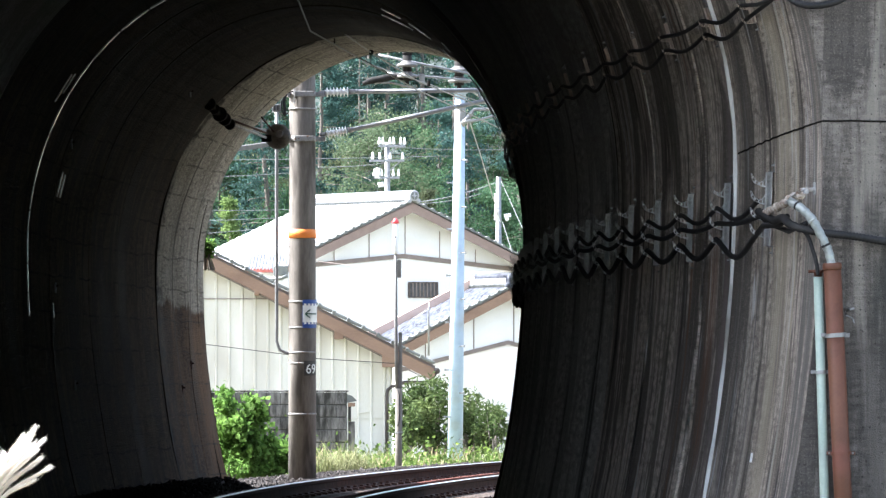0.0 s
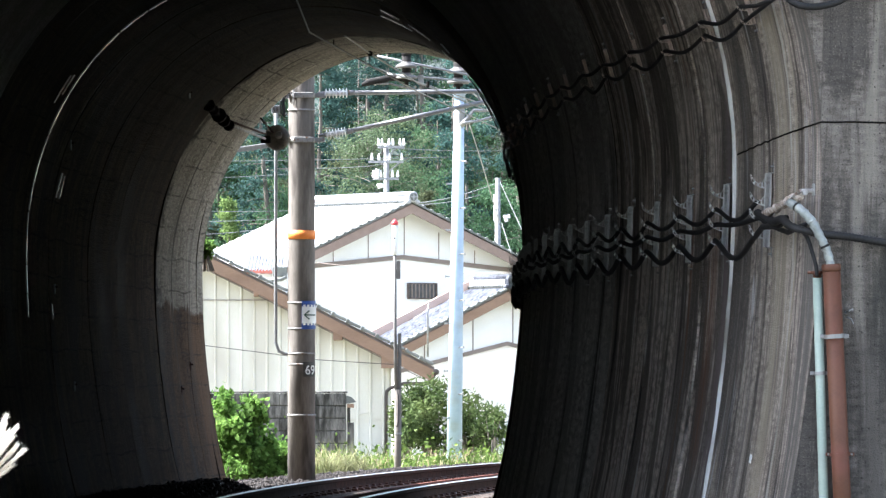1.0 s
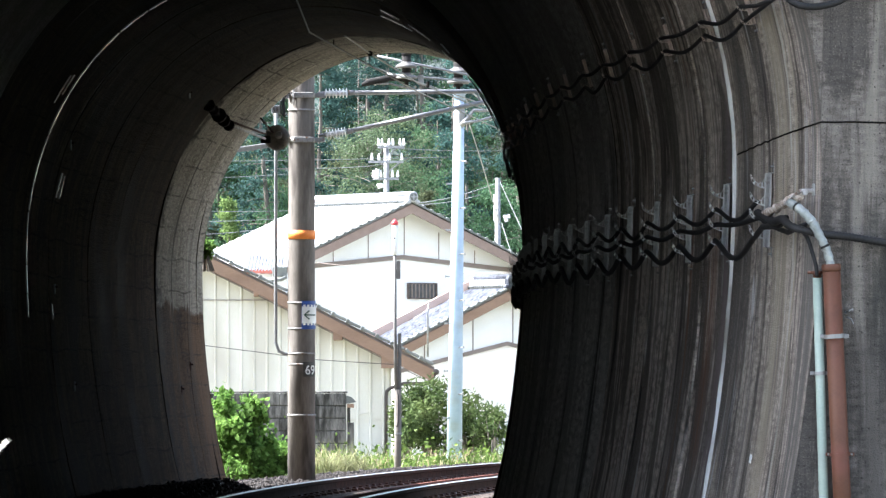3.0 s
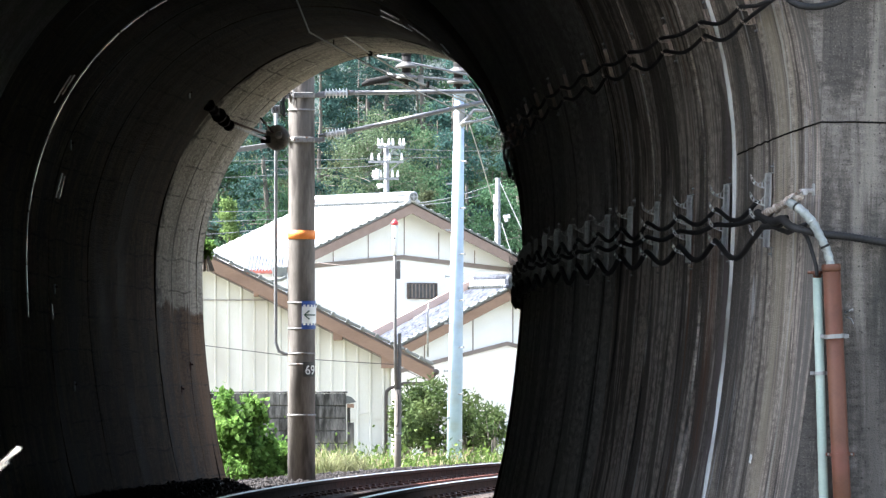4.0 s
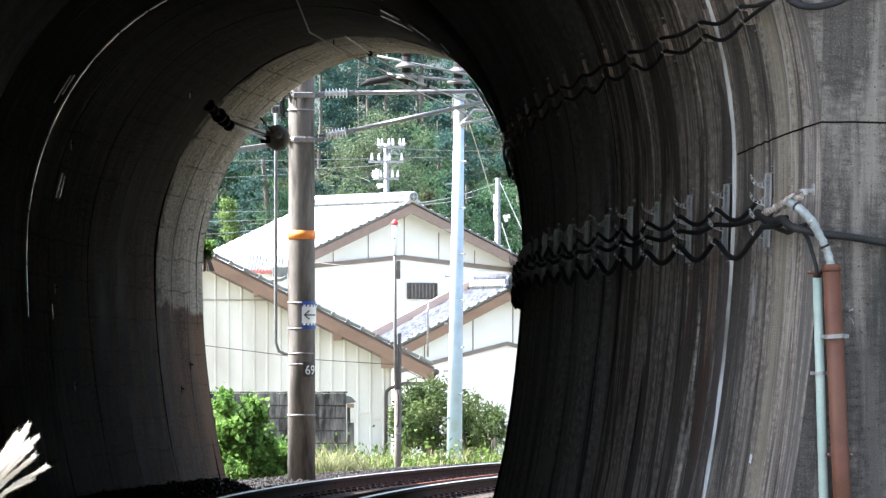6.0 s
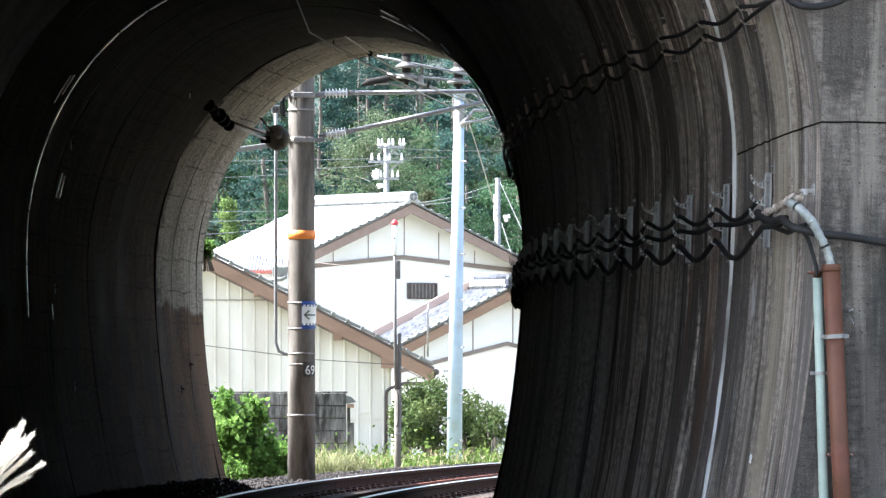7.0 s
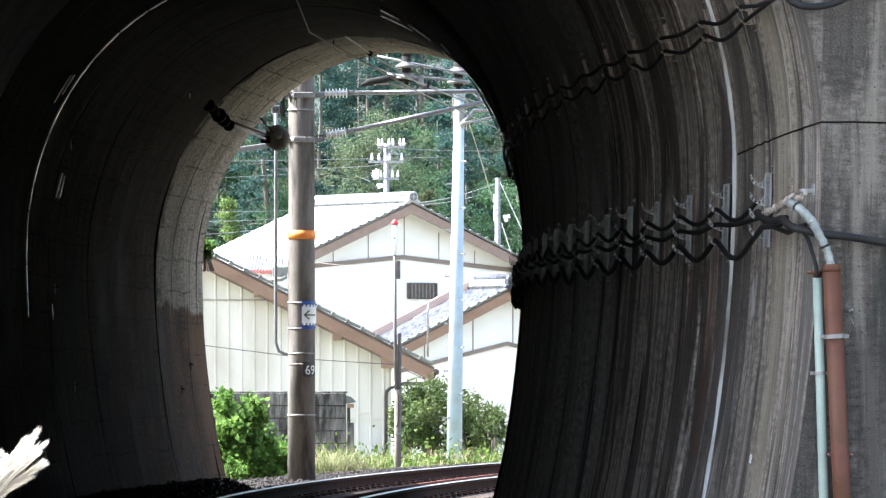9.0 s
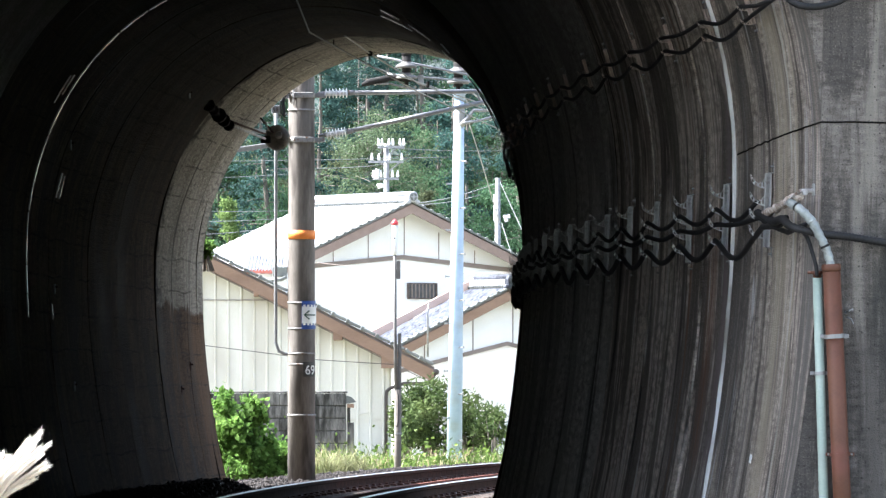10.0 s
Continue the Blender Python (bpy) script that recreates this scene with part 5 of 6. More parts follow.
def build_far_pole():
    """Utility pole with three cross-arms of white insulators."""
    y = 212.0
    cx = -1.749
    t = thing("utility_pole", "grey utility pole with cross-arms and white insulators", "pole", "utility poles", Matrix.Translation((cx, y, -1.0)))
    zt = 8.538 + 1.0
    part("shaft", Geo().tube([(0, 0, 0), (-0.02, 0, zt)], [0.12, 0.08], 16), M_TUBE, t, "", True)
    for x0, x1, py, n in ((-2.032, -1.201, 8.414, (0.02, 0.15, 0.42, 0.56, 0.83, 0.97)), (-2.332, -1.237, 7.955, (0.1, 0.3, 0.6, 0.95)), (-2.191, -1.378, 7.425, (0.02, 0.1, 0.3, 0.75, 0.95))):
        arm = part("cross_arm", Geo().slab(x0 - cx, x1 - cx, -0.2, -0.1, py + 1.0 - 0.035, py + 1.0 + 0.035, 0.01), M_TUBE, t, "pale galvanised cross-arm")
        for f in n:
            xx = x0 + (x1 - x0) * f - cx
            part("pin_insulator", Geo().tube([(xx, -0.15, py + 1.05), (xx, -0.15, py + 1.12), (xx, -0.15, py + 1.2), (xx, -0.15, py + 1.27)], [0.05, 0.05, 0.032, 0.024], 10), M_PORCELAIN, arm, "white porcelain pin insulator", True)
    part("brace", Geo().tube([(0.02, -0.15, 8.131 + 1), (0.3, -0.15, 8.396 + 1)], 0.02, 6), M_GALV, t)
    part("brace", Geo().tube([(0.05, -0.15, 7.637 + 1), (0.4, -0.15, 7.955 + 1)], 0.02, 6), M_GALV, t)
    part("cutout", Geo().tube([(-2.085 - cx, -0.3, 7.407 + 1), (-2.049 - cx, -0.3, 7.725 + 1)], 0.07, 10), M_PORCELAIN, t, "white fuse cutout", True)
    part("cutout", Geo().tube([(-2.049 - cx, -0.3, 7.177 + 1), (-1.873 - cx, -0.3, 7.23 + 1)], 0.08, 10), M_PORCELAIN, t, "white fuse cutout", True)
    # second, plainer pole
    y = 205.0
    t = thing("utility_pole", "slim pale utility pole with guy wires", "pole", "utility poles", Matrix.Translation((1.657, y, -1.0)))
    part("shaft", Geo().tube([(0, 0, 0), (0, 0, 7.254 + 1)], [0.13, 0.075], 14), M_GALV, t, "", True)
    part("riser", Geo().slab(-0.13, -0.08, -0.1, -0.05, 5.939 + 1, 6.742 + 1, 0.01), M_PORCELAIN, t)
    for dx, py in ((0.22, 6.059), (0.32, 6.076), (0.25, 5.973)):
        part("insulator", Geo().tube([(dx - 0.05, -0.1, py + 1), (dx + 0.05, -0.1, py + 1.02)], 0.06, 10), M_PORCELAIN, t, "white ball insulator", True)


build_far_pole()


def wire(pts, r, label, material=None, sag=0.0, category="wire"):
    """A wire hung from place to place."""
    out = []
    for a, b in zip(pts, pts[1:]):
        a, b = Vector(a), Vector(b)
        for i in range(12):
            f = i / 12
            out.append(a.lerp(b, f) - Vector((0, 0, 4 * sag * f * (1 - f))))
    out.append(Vector(pts[-1]))
    return solid("wire", Geo().tube(out, r, 6), material or M_WIRE, label, category, "overhead wires", smooth=True)


# contact and messenger wires over the track
wire([(-1.151, 44, 4.636), (-1.306, 60.5, 4.6), (-1.301, 66, 4.593), (-0.325, 79.6, 4.601), (1.996, 106, 4.586)], 0.0085, "hard-drawn contact wire over the track")
wire([(-1.107, 75.5, 5.044), (-0.833, 77.5, 4.932), (-0.31, 81, 4.755), (2.35, 106, 4.745)], 0.009, "messenger wire above the contact wire")
t = thing("dropper", "dropper wire with round clamp between overhead wires", "clamp", "droppers")
part("hanger", Geo().tube([(-0.833, 77.5, 4.939), (-0.841, 77.6, 4.795)], 0.006, 6), M_WIRE, t)
part("clamp", Geo().tube([(-0.833, 77.5, 4.906), (-0.833, 77.5, 4.919), (-0.833, 77.5, 4.951), (-0.833, 77.5, 4.964)], [0.015, 0.028, 0.028, 0.015], 12), M_BLACKIRON, t, "round black clamp", True)
t = thing("dropper", "short dropper clamp on the contact wire", "clamp", "droppers")
part("hanger", Geo().tube([(-1.115, 69, 4.67), (-1.115, 69, 4.601)], 0.008, 6), M_BLACKIRON, t)
t = thing("dropper", "small black clamp on the contact wire", "clamp", "droppers")
part("clamp", Geo().tube([(-0.209, 81, 4.633), (-0.209, 81, 4.579)], 0.016, 8), M_BLACKIRON, t)
t = thing("dropper", "small black clamp on the messenger wire", "clamp", "droppers")
part("clamp", Geo().tube([(-0.182, 81, 4.762), (-0.182, 81, 4.694)], 0.02, 8), M_BLACKIRON, t)
# feeders and house drops
wire([(0.439, 117, 5.646), (0.676, 123, 5.206), (1.125, 135, 4.299)], 0.011, "pale guy wire from the steel pole", M_TUBE)
wire([(1.725, 205, 7.135), (2.232, 190, 5.31)], 0.01, "guy wire of the utility pole", M_LINE)
wire([(1.777, 205, 5.888), (1.966, 195, 4.767)], 0.012, "service cable of the utility pole", M_LINE)
wire([(-1.008, 84, 5.123), (-0.184, 92, 5.187), (0.909, 108, 5.487)], 0.009, "thin grey feeder wire overhead")
wire([(0.416, 98, 5.338), (0.789, 104, 5.373)], 0.014, "thin pale feeder wire overhead", M_TUBE)
wire([(-7.734, 209.0, 6.345), (-4.621, 210.0, 6.387)], 0.009, "telephone line across the hillside", M_LINE, 0.02)
wire([(-7.734, 209.0, 6.014), (-4.621, 210.0, 6.16)], 0.009, "telephone line across the hillside", M_LINE, 0.02)
wire([(-7.734, 209.0, 7.355), (-4.708, 210.0, 7.525)], 0.009, "telephone line across the hillside", M_LINE, 0.02)
wire([(-7.734, 209.0, 7.878), (0.28, 210.0, 8.05)], 0.009, "telephone line across the hillside", M_LINE, 0.02)
wire([(-7.734, 209.0, 5.614), (-5.846, 210.0, 5.775)], 0.009, "telephone line across the hillside", M_LINE, 0.02)
wire([(-1.661, 212, 8.396), (3.87, 215, 8.498)], 0.01, "power line across the hillside", M_LINE, 0.1)
wire([(-3.957, 212, 7.76), (-1.484, 212, 7.937)], 0.01, "power line across the hillside", M_LINE, 0.05)
wire([(-1.167, 206, 6.477), (1.725, 205, 7.135)], 0.011, "power line across the hillside", M_LINE, 0.12)
wire([(-1.167, 206, 6.477), (1.127, 205, 6.742)], 0.009, "power line across the hillside", M_LINE, 0.1)
wire([(-3.985, 196, 4.589), (-0.38, 190, 4.202), (1.865, 185, 4.093)], 0.007, "service line along the white house", M_TRIM, 0.05)

wire([(-4.144, 112, 1.78), (-2.791, 112, 1.612), (-2.1, 112.5, 1.52), (-0.75, 114, 1.438)], 0.006, "thin black service wire before the shed", M_RUBBER)

# tension strut in the far mouth, from the vault to a disc outside
t = thing("pull_off_strut", "black wall strut with insulator discs and round end", "strut", "", Matrix.Translation((-2.592, 77, 4.235)))
o = Vector((-2.592, 77, 4.235))


def rel(p):
    return Vector(p) - o


pts, rad = ribbed(rel((-2.626, 75.2, 4.277)), rel((-2.382, 76.2, 4.038)), 0.026, 0.08, 5)
rad = [q * (0.75 + 0.45 * (i % 7) / 7) for i, q in enumerate(rad)]
part("insulator", Geo().tube(pts, rad, 12), M_BLACKIRON, t, "sooty ribbed insulator")
part("wall_rod", Geo().tube([rel((-2.86, 74.2, 4.3)), rel((-2.626, 75.2, 4.277))], 0.02, 8), M_BLACKIRON, t)
part("rod", Geo().tube([rel((-2.567, 77.2, 4.204)), rel((-2.078, 79.4, 4.077))], 0.013, 8), M_RUST, t, "", True)
part("rod", Geo().tube([rel((-2.567, 77.2, 4.159)), rel((-2.078, 79.4, 4.024))], 0.016, 8), M_GALV_OLD, t, "", True)
part("clevis", Geo().slab(-0.06, 0.06, -0.03, 0.03, -0.045, 0.045, 0.01, Matrix.Translation(rel((-2.078, 79.4, 4.017)))), M_BLACKIRON, t)
c = rel((-1.955, 79.8, 4.051))
part("disc", Geo().tube([c + Vector((0, 0.1, 0)), c + Vector((0, 0.06, 0)), c + Vector((0, 0.0, 0)), c + Vector((0, -0.04, 0)), c + Vector((0, -0.07, 0))], [0.05, 0.11, 0.146, 0.135, 0.06], 24), M_DISC, t, "dark round insulator disc", True)
part("rim", Geo().tube([c + Vector((0.146 * math.cos(a * 0.2618), 0.0, 0.146 * math.sin(a * 0.2618))) for a in range(25)], 0.007, 6), M_GALV_OLD, t, "pale worn rim", True)
part("hub", Geo().tube([c + Vector((0.02, -0.06, 0.03)), c + Vector((0.03, -0.12, 0.04))], [0.05, 0.03], 10), M_GALV_OLD, t)
part("arm", Geo().tube([rel((-2.14, 79.5, 4.272)), rel((-1.999, 79.7, 4.107))], 0.013, 8), M_RUST, t, "", True)
part("arm", Geo().tube([rel((-2.107, 79.5, 4.246)), rel((-2.032, 79.7, 4.127))], 0.012, 8), M_GALV_OLD, t, "", True)
t = thing("support_bracket", "grey flat steel arms behind the tunnel's mouth", "bracket", "", Matrix.Translation((-2.379, 83, 4.122)))
o = Vector((-2.379, 83, 4.122))
part("arm", Geo().tube([rel((-3.064, 81, 3.864)), rel((-2.198, 84, 4.101))], 0.04, 4), M_POST, t)
part("arm", Geo().tube([rel((-3.064, 81, 4.289)), rel((-2.128, 84, 4.255))], 0.04, 4), M_POST, t)

# ---- planting
rng = np.random.default_rng(21)


def shrub(name, px, y, z, rx, ry, rz, n, size, leaf, label, seed, stems=14, narrow=0.7, up=0.3, base=-0.35):
    rd = np.random.default_rng(seed)
    t = thing(name, label, "bush", "bushes by the line", Matrix.Translation((px, y, base)))
    g, pts = Geo(), []
    for i in range(stems):
        d = rd.normal(size=3)
        d /= np.linalg.norm(d)
        tip = np.array([d[0] * rx, d[1] * ry, z - base + abs(d[2]) * rz * (1 if d[2] > 0 else -0.7)]) * np.array([1, 1, 1])
        tip[2] = max(tip[2], 0.3)
        mid = tip * np.array([0.45, 0.45, 0.55])
        g.tube([(0.1 * d[0], 0.1 * d[1], 0), tuple(mid), tuple(tip)], [0.022, 0.014, 0.004], 6)
        for e in (0.55, 0.75, 0.92, 1.04):
            c = mid + (tip - mid) * ((e - 0.4) / 0.6)
            k = max(3, n // (stems * 4))
            pts.append(c + rd.normal(size=(k, 3)) * np.array([rx, ry, rz]) * 0.13)
    part("branchwork", g, M_BARK, t)
    ob = new("foliage", leaf_mesh("foliage", np.concatenate(pts), size, seed, leaf, up, narrow))
    ob.parent = t
    return t


shrub("bush", -2.851, 94.0, 0.4, 0.44, 0.5, 0.57, 6500, 0.088, M_LEAF_FRESH, "fresh green broad-leaved bush beside the tunnel mouth", 31, 22, 0.85)
shrub("bush", -2.5, 95.0, 0.03, 0.42, 0.4, 0.34, 4200, 0.085, M_LEAF_FRESH, "fresh green broad-leaved bush beside the pole", 32, 16, 0.85)
shrub("bush", -3.015, 93.0, -0.102, 0.3, 0.3, 0.25, 700, 0.06, M_LEAF_FRESH, "low small-leaved bright green weed clump", 33, 14)
shrub("bush", -0.141, 121.0, 0.553, 0.66, 0.6, 0.55, 5200, 0.1, M_LEAF_SHRUB, "dense olive-green garden shrub", 34, 20, 0.42)
shrub("bush", 0.518, 122.0, 0.314, 0.52, 0.5, 0.5, 3600, 0.095, M_LEAF_SHRUB, "loose olive-green garden shrub", 35, 18, 0.42)
shrub("bush", 0.854, 121.5, 0.212, 0.3, 0.4, 0.42, 700, 0.1, M_LEAF_SHRUB, "airy light green shrub at the verge", 38, 12, 0.42)
shrub("bush", -0.674, 119.0, 0.465, 0.22, 0.4, 0.5, 1300, 0.11, M_LEAF_SHRUB, "dark garden shrub behind the slim post", 36, 14, 0.42)
shrub("bush", -2.87, 82.0, 2.86, 0.085, 0.08, 0.2, 520, 0.055, M_LEAF_FRESH, "small fern-like tuft growing on the tunnel mouth", 37, 7, base=2.516)

g = Geo()
for _ in range(26):
    blades(g, rng, rng.uniform(-1.85, -1.08), 98.0 + rng.uniform(-0.5, 0.5), -0.2, 20, 0.06, rng.uniform(0.36, 0.66), 1.5, 0.007)
solid("tall_grass", g, M_GRASS, "tuft of pale arching roadside grass", "grass", kind="stuff")
g, g2, g3 = Geo(), Geo(), Geo()
for i in range(330):
    x, y = rng.uniform(-3.3, 2.2), rng.uniform(104.0, 118)
    blades((g, g2, g2, g3)[int(rng.random() * 4)], rng, x, y, -0.33 + 0.02 * rng.random(), 12, 0.08, rng.uniform(0.14, 0.3) if rng.random() < 0.7 else rng.uniform(0.35, 0.55), 0.9, 0.011)
solid("verge_grass", g, M_GRASS, "pale straw-green grass along the verge", "grass", kind="stuff")
solid("verge_weeds", g2, M_GRASS_G, "green weeds along the verge", "grass", kind="stuff")
solid("dry_grass", g3, M_DRYGRASS, "dry straw-coloured grass among the weeds", "grass", kind="stuff")
pts = np.stack([rng.uniform(-3.3, 2.2, 2600), rng.uniform(101.5, 117, 2600), rng.gamma(2.0, 0.08, 2600) - 0.33], 1)
tagged(new("verge_leaves", leaf_mesh("verge_leaves", pts, 0.09, 5, M_GRASS_G, 0.1, 0.6)), "small bright weed leaves along the verge", "weeds", kind="stuff")

# wooded hillside


def bare_trunk(x, y, h, girth, seed):
    """Tall clean stem at the edge of the wood with dead branch stubs."""
    rd = np.random.default_rng(seed)
    t = thing("dead_cedar", "tall bare pale dead cedar at the edge of the wood", "tree", "dead trees", Matrix.Translation((x, y, ground_z(x, y) - 0.1)))
    lean = rd.normal(0, 0.12)
    spine = [Vector((lean * i / 6 + 0.03 * math.sin(i * 1.7 + seed), 0, h * i / 6)) for i in range(7)]
    part("trunk", Geo().tube(spine, [girth * (1 - 0.4 * i / 6) for i in range(7)], 9), M_BARK, t, "", True)
    for k in range(7):
        q = spine[0].lerp(spine[6], rd.uniform(0.35, 0.98))
        az = rd.uniform(0, 6.283)
        part("branch_stub", Geo().tube([q, q + Vector((math.cos(az), math.sin(az), 0.2)) * rd.uniform(0.15, 0.45)], [0.012, 0.004], 5), M_BARK, t)


for i, (x, h, girth) in enumerate(((-2.86, 10.0, 0.035), (-2.42, 9.5, 0.045), (-1.85, 10.0, 0.04), (0.8, 9.5, 0.06))):
    bare_trunk(x, 226.3 + 0.2 * i, h, girth, 500 + i)

k = 0
for j, y0 in enumerate((226, 233, 240, 248, 257)):
    for i in range(9):
        x, y = -13 + i * 2.25 + 1.1 * (j % 2) + rng.uniform(-0.7, 0.7), y0 + rng.uniform(-2.5, 2.5)
        tree("cedar", x, y, rng.uniform(9, 14), 0.28, 1.6, M_LEAF_CEDAR, 0.115, 9000, 100 + k, "tall dark cedar on the wooded hillside", "hillside trees", True, 0.12)
        k += 1
for j, y0 in enumerate((221, 228, 235)):
    for i in range(10):
        x, y = -12.5 + i * 1.9 + 0.9 * (j % 2) + rng.uniform(-0.5, 0.5), y0 + rng.uniform(-2, 2)
        tree("broadleaf_tree", x, y, rng.uniform(3.0, 5.6), 0.15, 1.4, M_LEAF_DRY if k % 7 == 3 else M_LEAF_BROAD, 0.105, 8000, 200 + k, "mid-green broadleaf tree on the wooded hillside", "hillside trees", False, 0.08)
        k += 1
for j, y0 in enumerate((217, 221.5, 226, 231)):
    for i in range(12):
        x, y = -11.5 + i * 1.45 + rng.uniform(-0.5, 0.5), y0 + rng.uniform(-1.2, 1.2)
        tree("young_bamboo", x, y, rng.uniform(1.6, 3.2), 0.08, 0.85, (M_LEAF_DRY, M_LEAF_BROAD, M_LEAF_CEDAR)[k % 3], 0.1, 3200, 300 + k, "thicket of saplings at the foot of the wood", "hillside thicket", False, 0.035)
        k += 1


for x, y, h, low, r, leaf, cone, note in ((-1.74, 219.5, 8.6, 0.45, 1.5, M_LEAF_OLIVE, False, "pale olive oak at the edge of the wood"), (-0.5, 218.5, 6.6, 0.2, 1.1, M_LEAF_DRY, True, "yellowing bamboo clump at the edge of the wood"),
                                          (0.35, 219.0, 5.6, 0.2, 1.0, M_LEAF_DRY, True, "yellowing bamboo clump at the edge of the wood"), (-6.75, 219.0, 6.2, 0.2, 1.1, M_LEAF_LIME, True, "light green young conifer at the edge of the wood"),
                                          (-5.4, 218.0, 4.6, 0.2, 0.9, M_LEAF_LIME, True, "light green young conifer at the edge of the wood"), (1.9, 219.5, 6.2, 0.2, 1.3, M_LEAF_BROAD, False, "mid-green broadleaf tree at the edge of the wood")):
    tree("broadleaf_tree", x, y, h, low, r, leaf, 0.11, 8000, 400 + k, note, "hillside trees", cone, 0.06)
    k += 1


# ---- fittings in the tunnel
def ring_strip(name, s, material, r, label, arc0, arc1, gaps=0.0, seed=1):
    """A round drain strip that follows the vault, arc metres from the crown (right is positive)."""
    rd = random.Random(seed)
    arcs = [q[2] for q in VAULT][::-1]
    us, zs = [q[0] for q in VAULT][::-1], [q[1] for q in VAULT][::-1]
    t = thing(name, label, "drain strip", "drain strips on the vault")
    a = arc0
    while a < arc1 - 0.05:
        b = min(arc1, a + (rd.uniform(0.25, 0.6) if gaps else 99))
        pts = []
        for q in np.linspace(a, b, max(3, int((b - a) / 0.06))):
            u, z = float(np.interp(q, arcs, us)), float(np.interp(q, arcs, zs))
            k = 1 - (0.006 + 0.022 * (s > 10)) / math.hypot(u, z - SPRING + 0.001)
            pts.append(at(s + 0.006 * math.sin(q * 2.1 + s), u * k, SPRING + (z - SPRING) * k))
        part("strip", Geo().tube(pts, [r * (1 + 0.14 * math.sin(i * 0.9 + s)) for i in range(len(pts))], 8), material, t, "", True)
        a = b + rd.uniform(0.2, 1.2) * gaps
    return t


ARC_END = VAULT[0][2]
ring_strip("drain_strip", 3.094, M_PVC, 0.0145, "white plastic drain strip down the tunnel wall", 0.2, ARC_END - 0.1)


def wet_band(s, wide, arc0, arc1, seed, label, fill=0.85):
    """Broken film of wet lime that follows the vault."""
    rd = random.Random(seed)
    arcs, us, zs = [q[2] for q in VAULT][::-1], [q[0] for q in VAULT][::-1], [q[1] for q in VAULT][::-1]
    t = thing("lime_streak", label, "lime streak", "lime streaks on the vault")
    a = arc0
    while a < arc1:
        b = min(arc1, a + rd.uniform(0.12, 0.5))
        vs, n = [], max(4, int((b - a) / 0.05))
        for i, q in enumerate(np.linspace(a, b, n)):
            u, z = float(np.interp(q, arcs, us)), float(np.interp(q, arcs, zs))
            r = math.hypot(u, z - SPRING) + 1e-6
            w = wide * (0.65 + 0.35 * noise.noise((q * 3, s, 0))) * min(1.0, 0.45 + 2.0 * min(i, n - 1 - i) / n)
            for e, lift in ((-0.5, 0.014), (-0.35, 0.024), (0.35, 0.024), (0.5, 0.014)):
                k = 1 - (lift + 0.012) / r
                vs.append(at(s + e * w + 0.02 * noise.noise((q * 1.5, s, 3)), u * k, SPRING + (z - SPRING) * k))
        part("film", Geo().add(vs, [(4 * i + j, 4 * i + j + 1, 4 * i + j + 5, 4 * i + j + 4) for i in range(n - 1) for j in range(3)]), M_WET, t, "", True)
        a = b + rd.uniform(0.0, 2.0) * (1 - fill)


wet_band(28.45, 0.25, -4.55, -1.0, 3, "broken glistening lime streak round the sooty vault", 0.985)
wet_band(28.557, 0.2, 0.3, 2.9, 9, "broken glistening lime streak round the sooty vault", 0.6)
wet_band(31.6, 0.3, 0.9, 3.4, 4, "glistening wet lime streak on the sooty vault", 0.5)
wet_band(33.4, 0.25, 0.8, 3.2, 5, "glistening wet lime streak on the sooty vault", 0.5)
wet_band(31.0, 0.12, -3.35, -3.1, 6, "small glistening wet patch on the sooty wall")
wet_band(31.3, 0.12, -3.35, -3.12, 7, "small glistening wet patch on the sooty wall")
wet_band(31.0, 0.14, -4.55, -4.4, 8, "small glistening wet patch on the sooty wall")
wet_band(27.6, 0.1, -2.5, -2.1, 12, "small glistening wet patch on the sooty wall")
wet_band(27.9, 0.1, -2.4, -2.0, 13, "small glistening wet patch on the sooty wall")


def wall_frame(s, z, inset=0.0):
    """Pose on the right-hand wall: x away from the wall into the tunnel, y along the line, z up the wall."""
    dz = 0.01
    u = half_width(z)
    tu, tz = half_width(z + dz) - u, dz
    k = math.hypot(tu, tz)
    tu, tz = tu / k, tz / k
    a = axis(s)[2]
    right = Vector((math.cos(a), -math.sin(a), 0))
    up = right * tu + Vector((0, 0, tz))
    along = Vector((math.sin(a), math.cos(a), 0))
    inn = along.cross(up) * -1
    if inn.dot(right) > 0:
        inn = -inn
    along = up.cross(inn)
    p = at(s, u, z) + inn * inset
    return Matrix(((inn.x, along.x, up.x, p.x), (inn.y, along.y, up.y, p.y), (inn.z, along.z, up.z, p.z), (0, 0, 0, 1)))


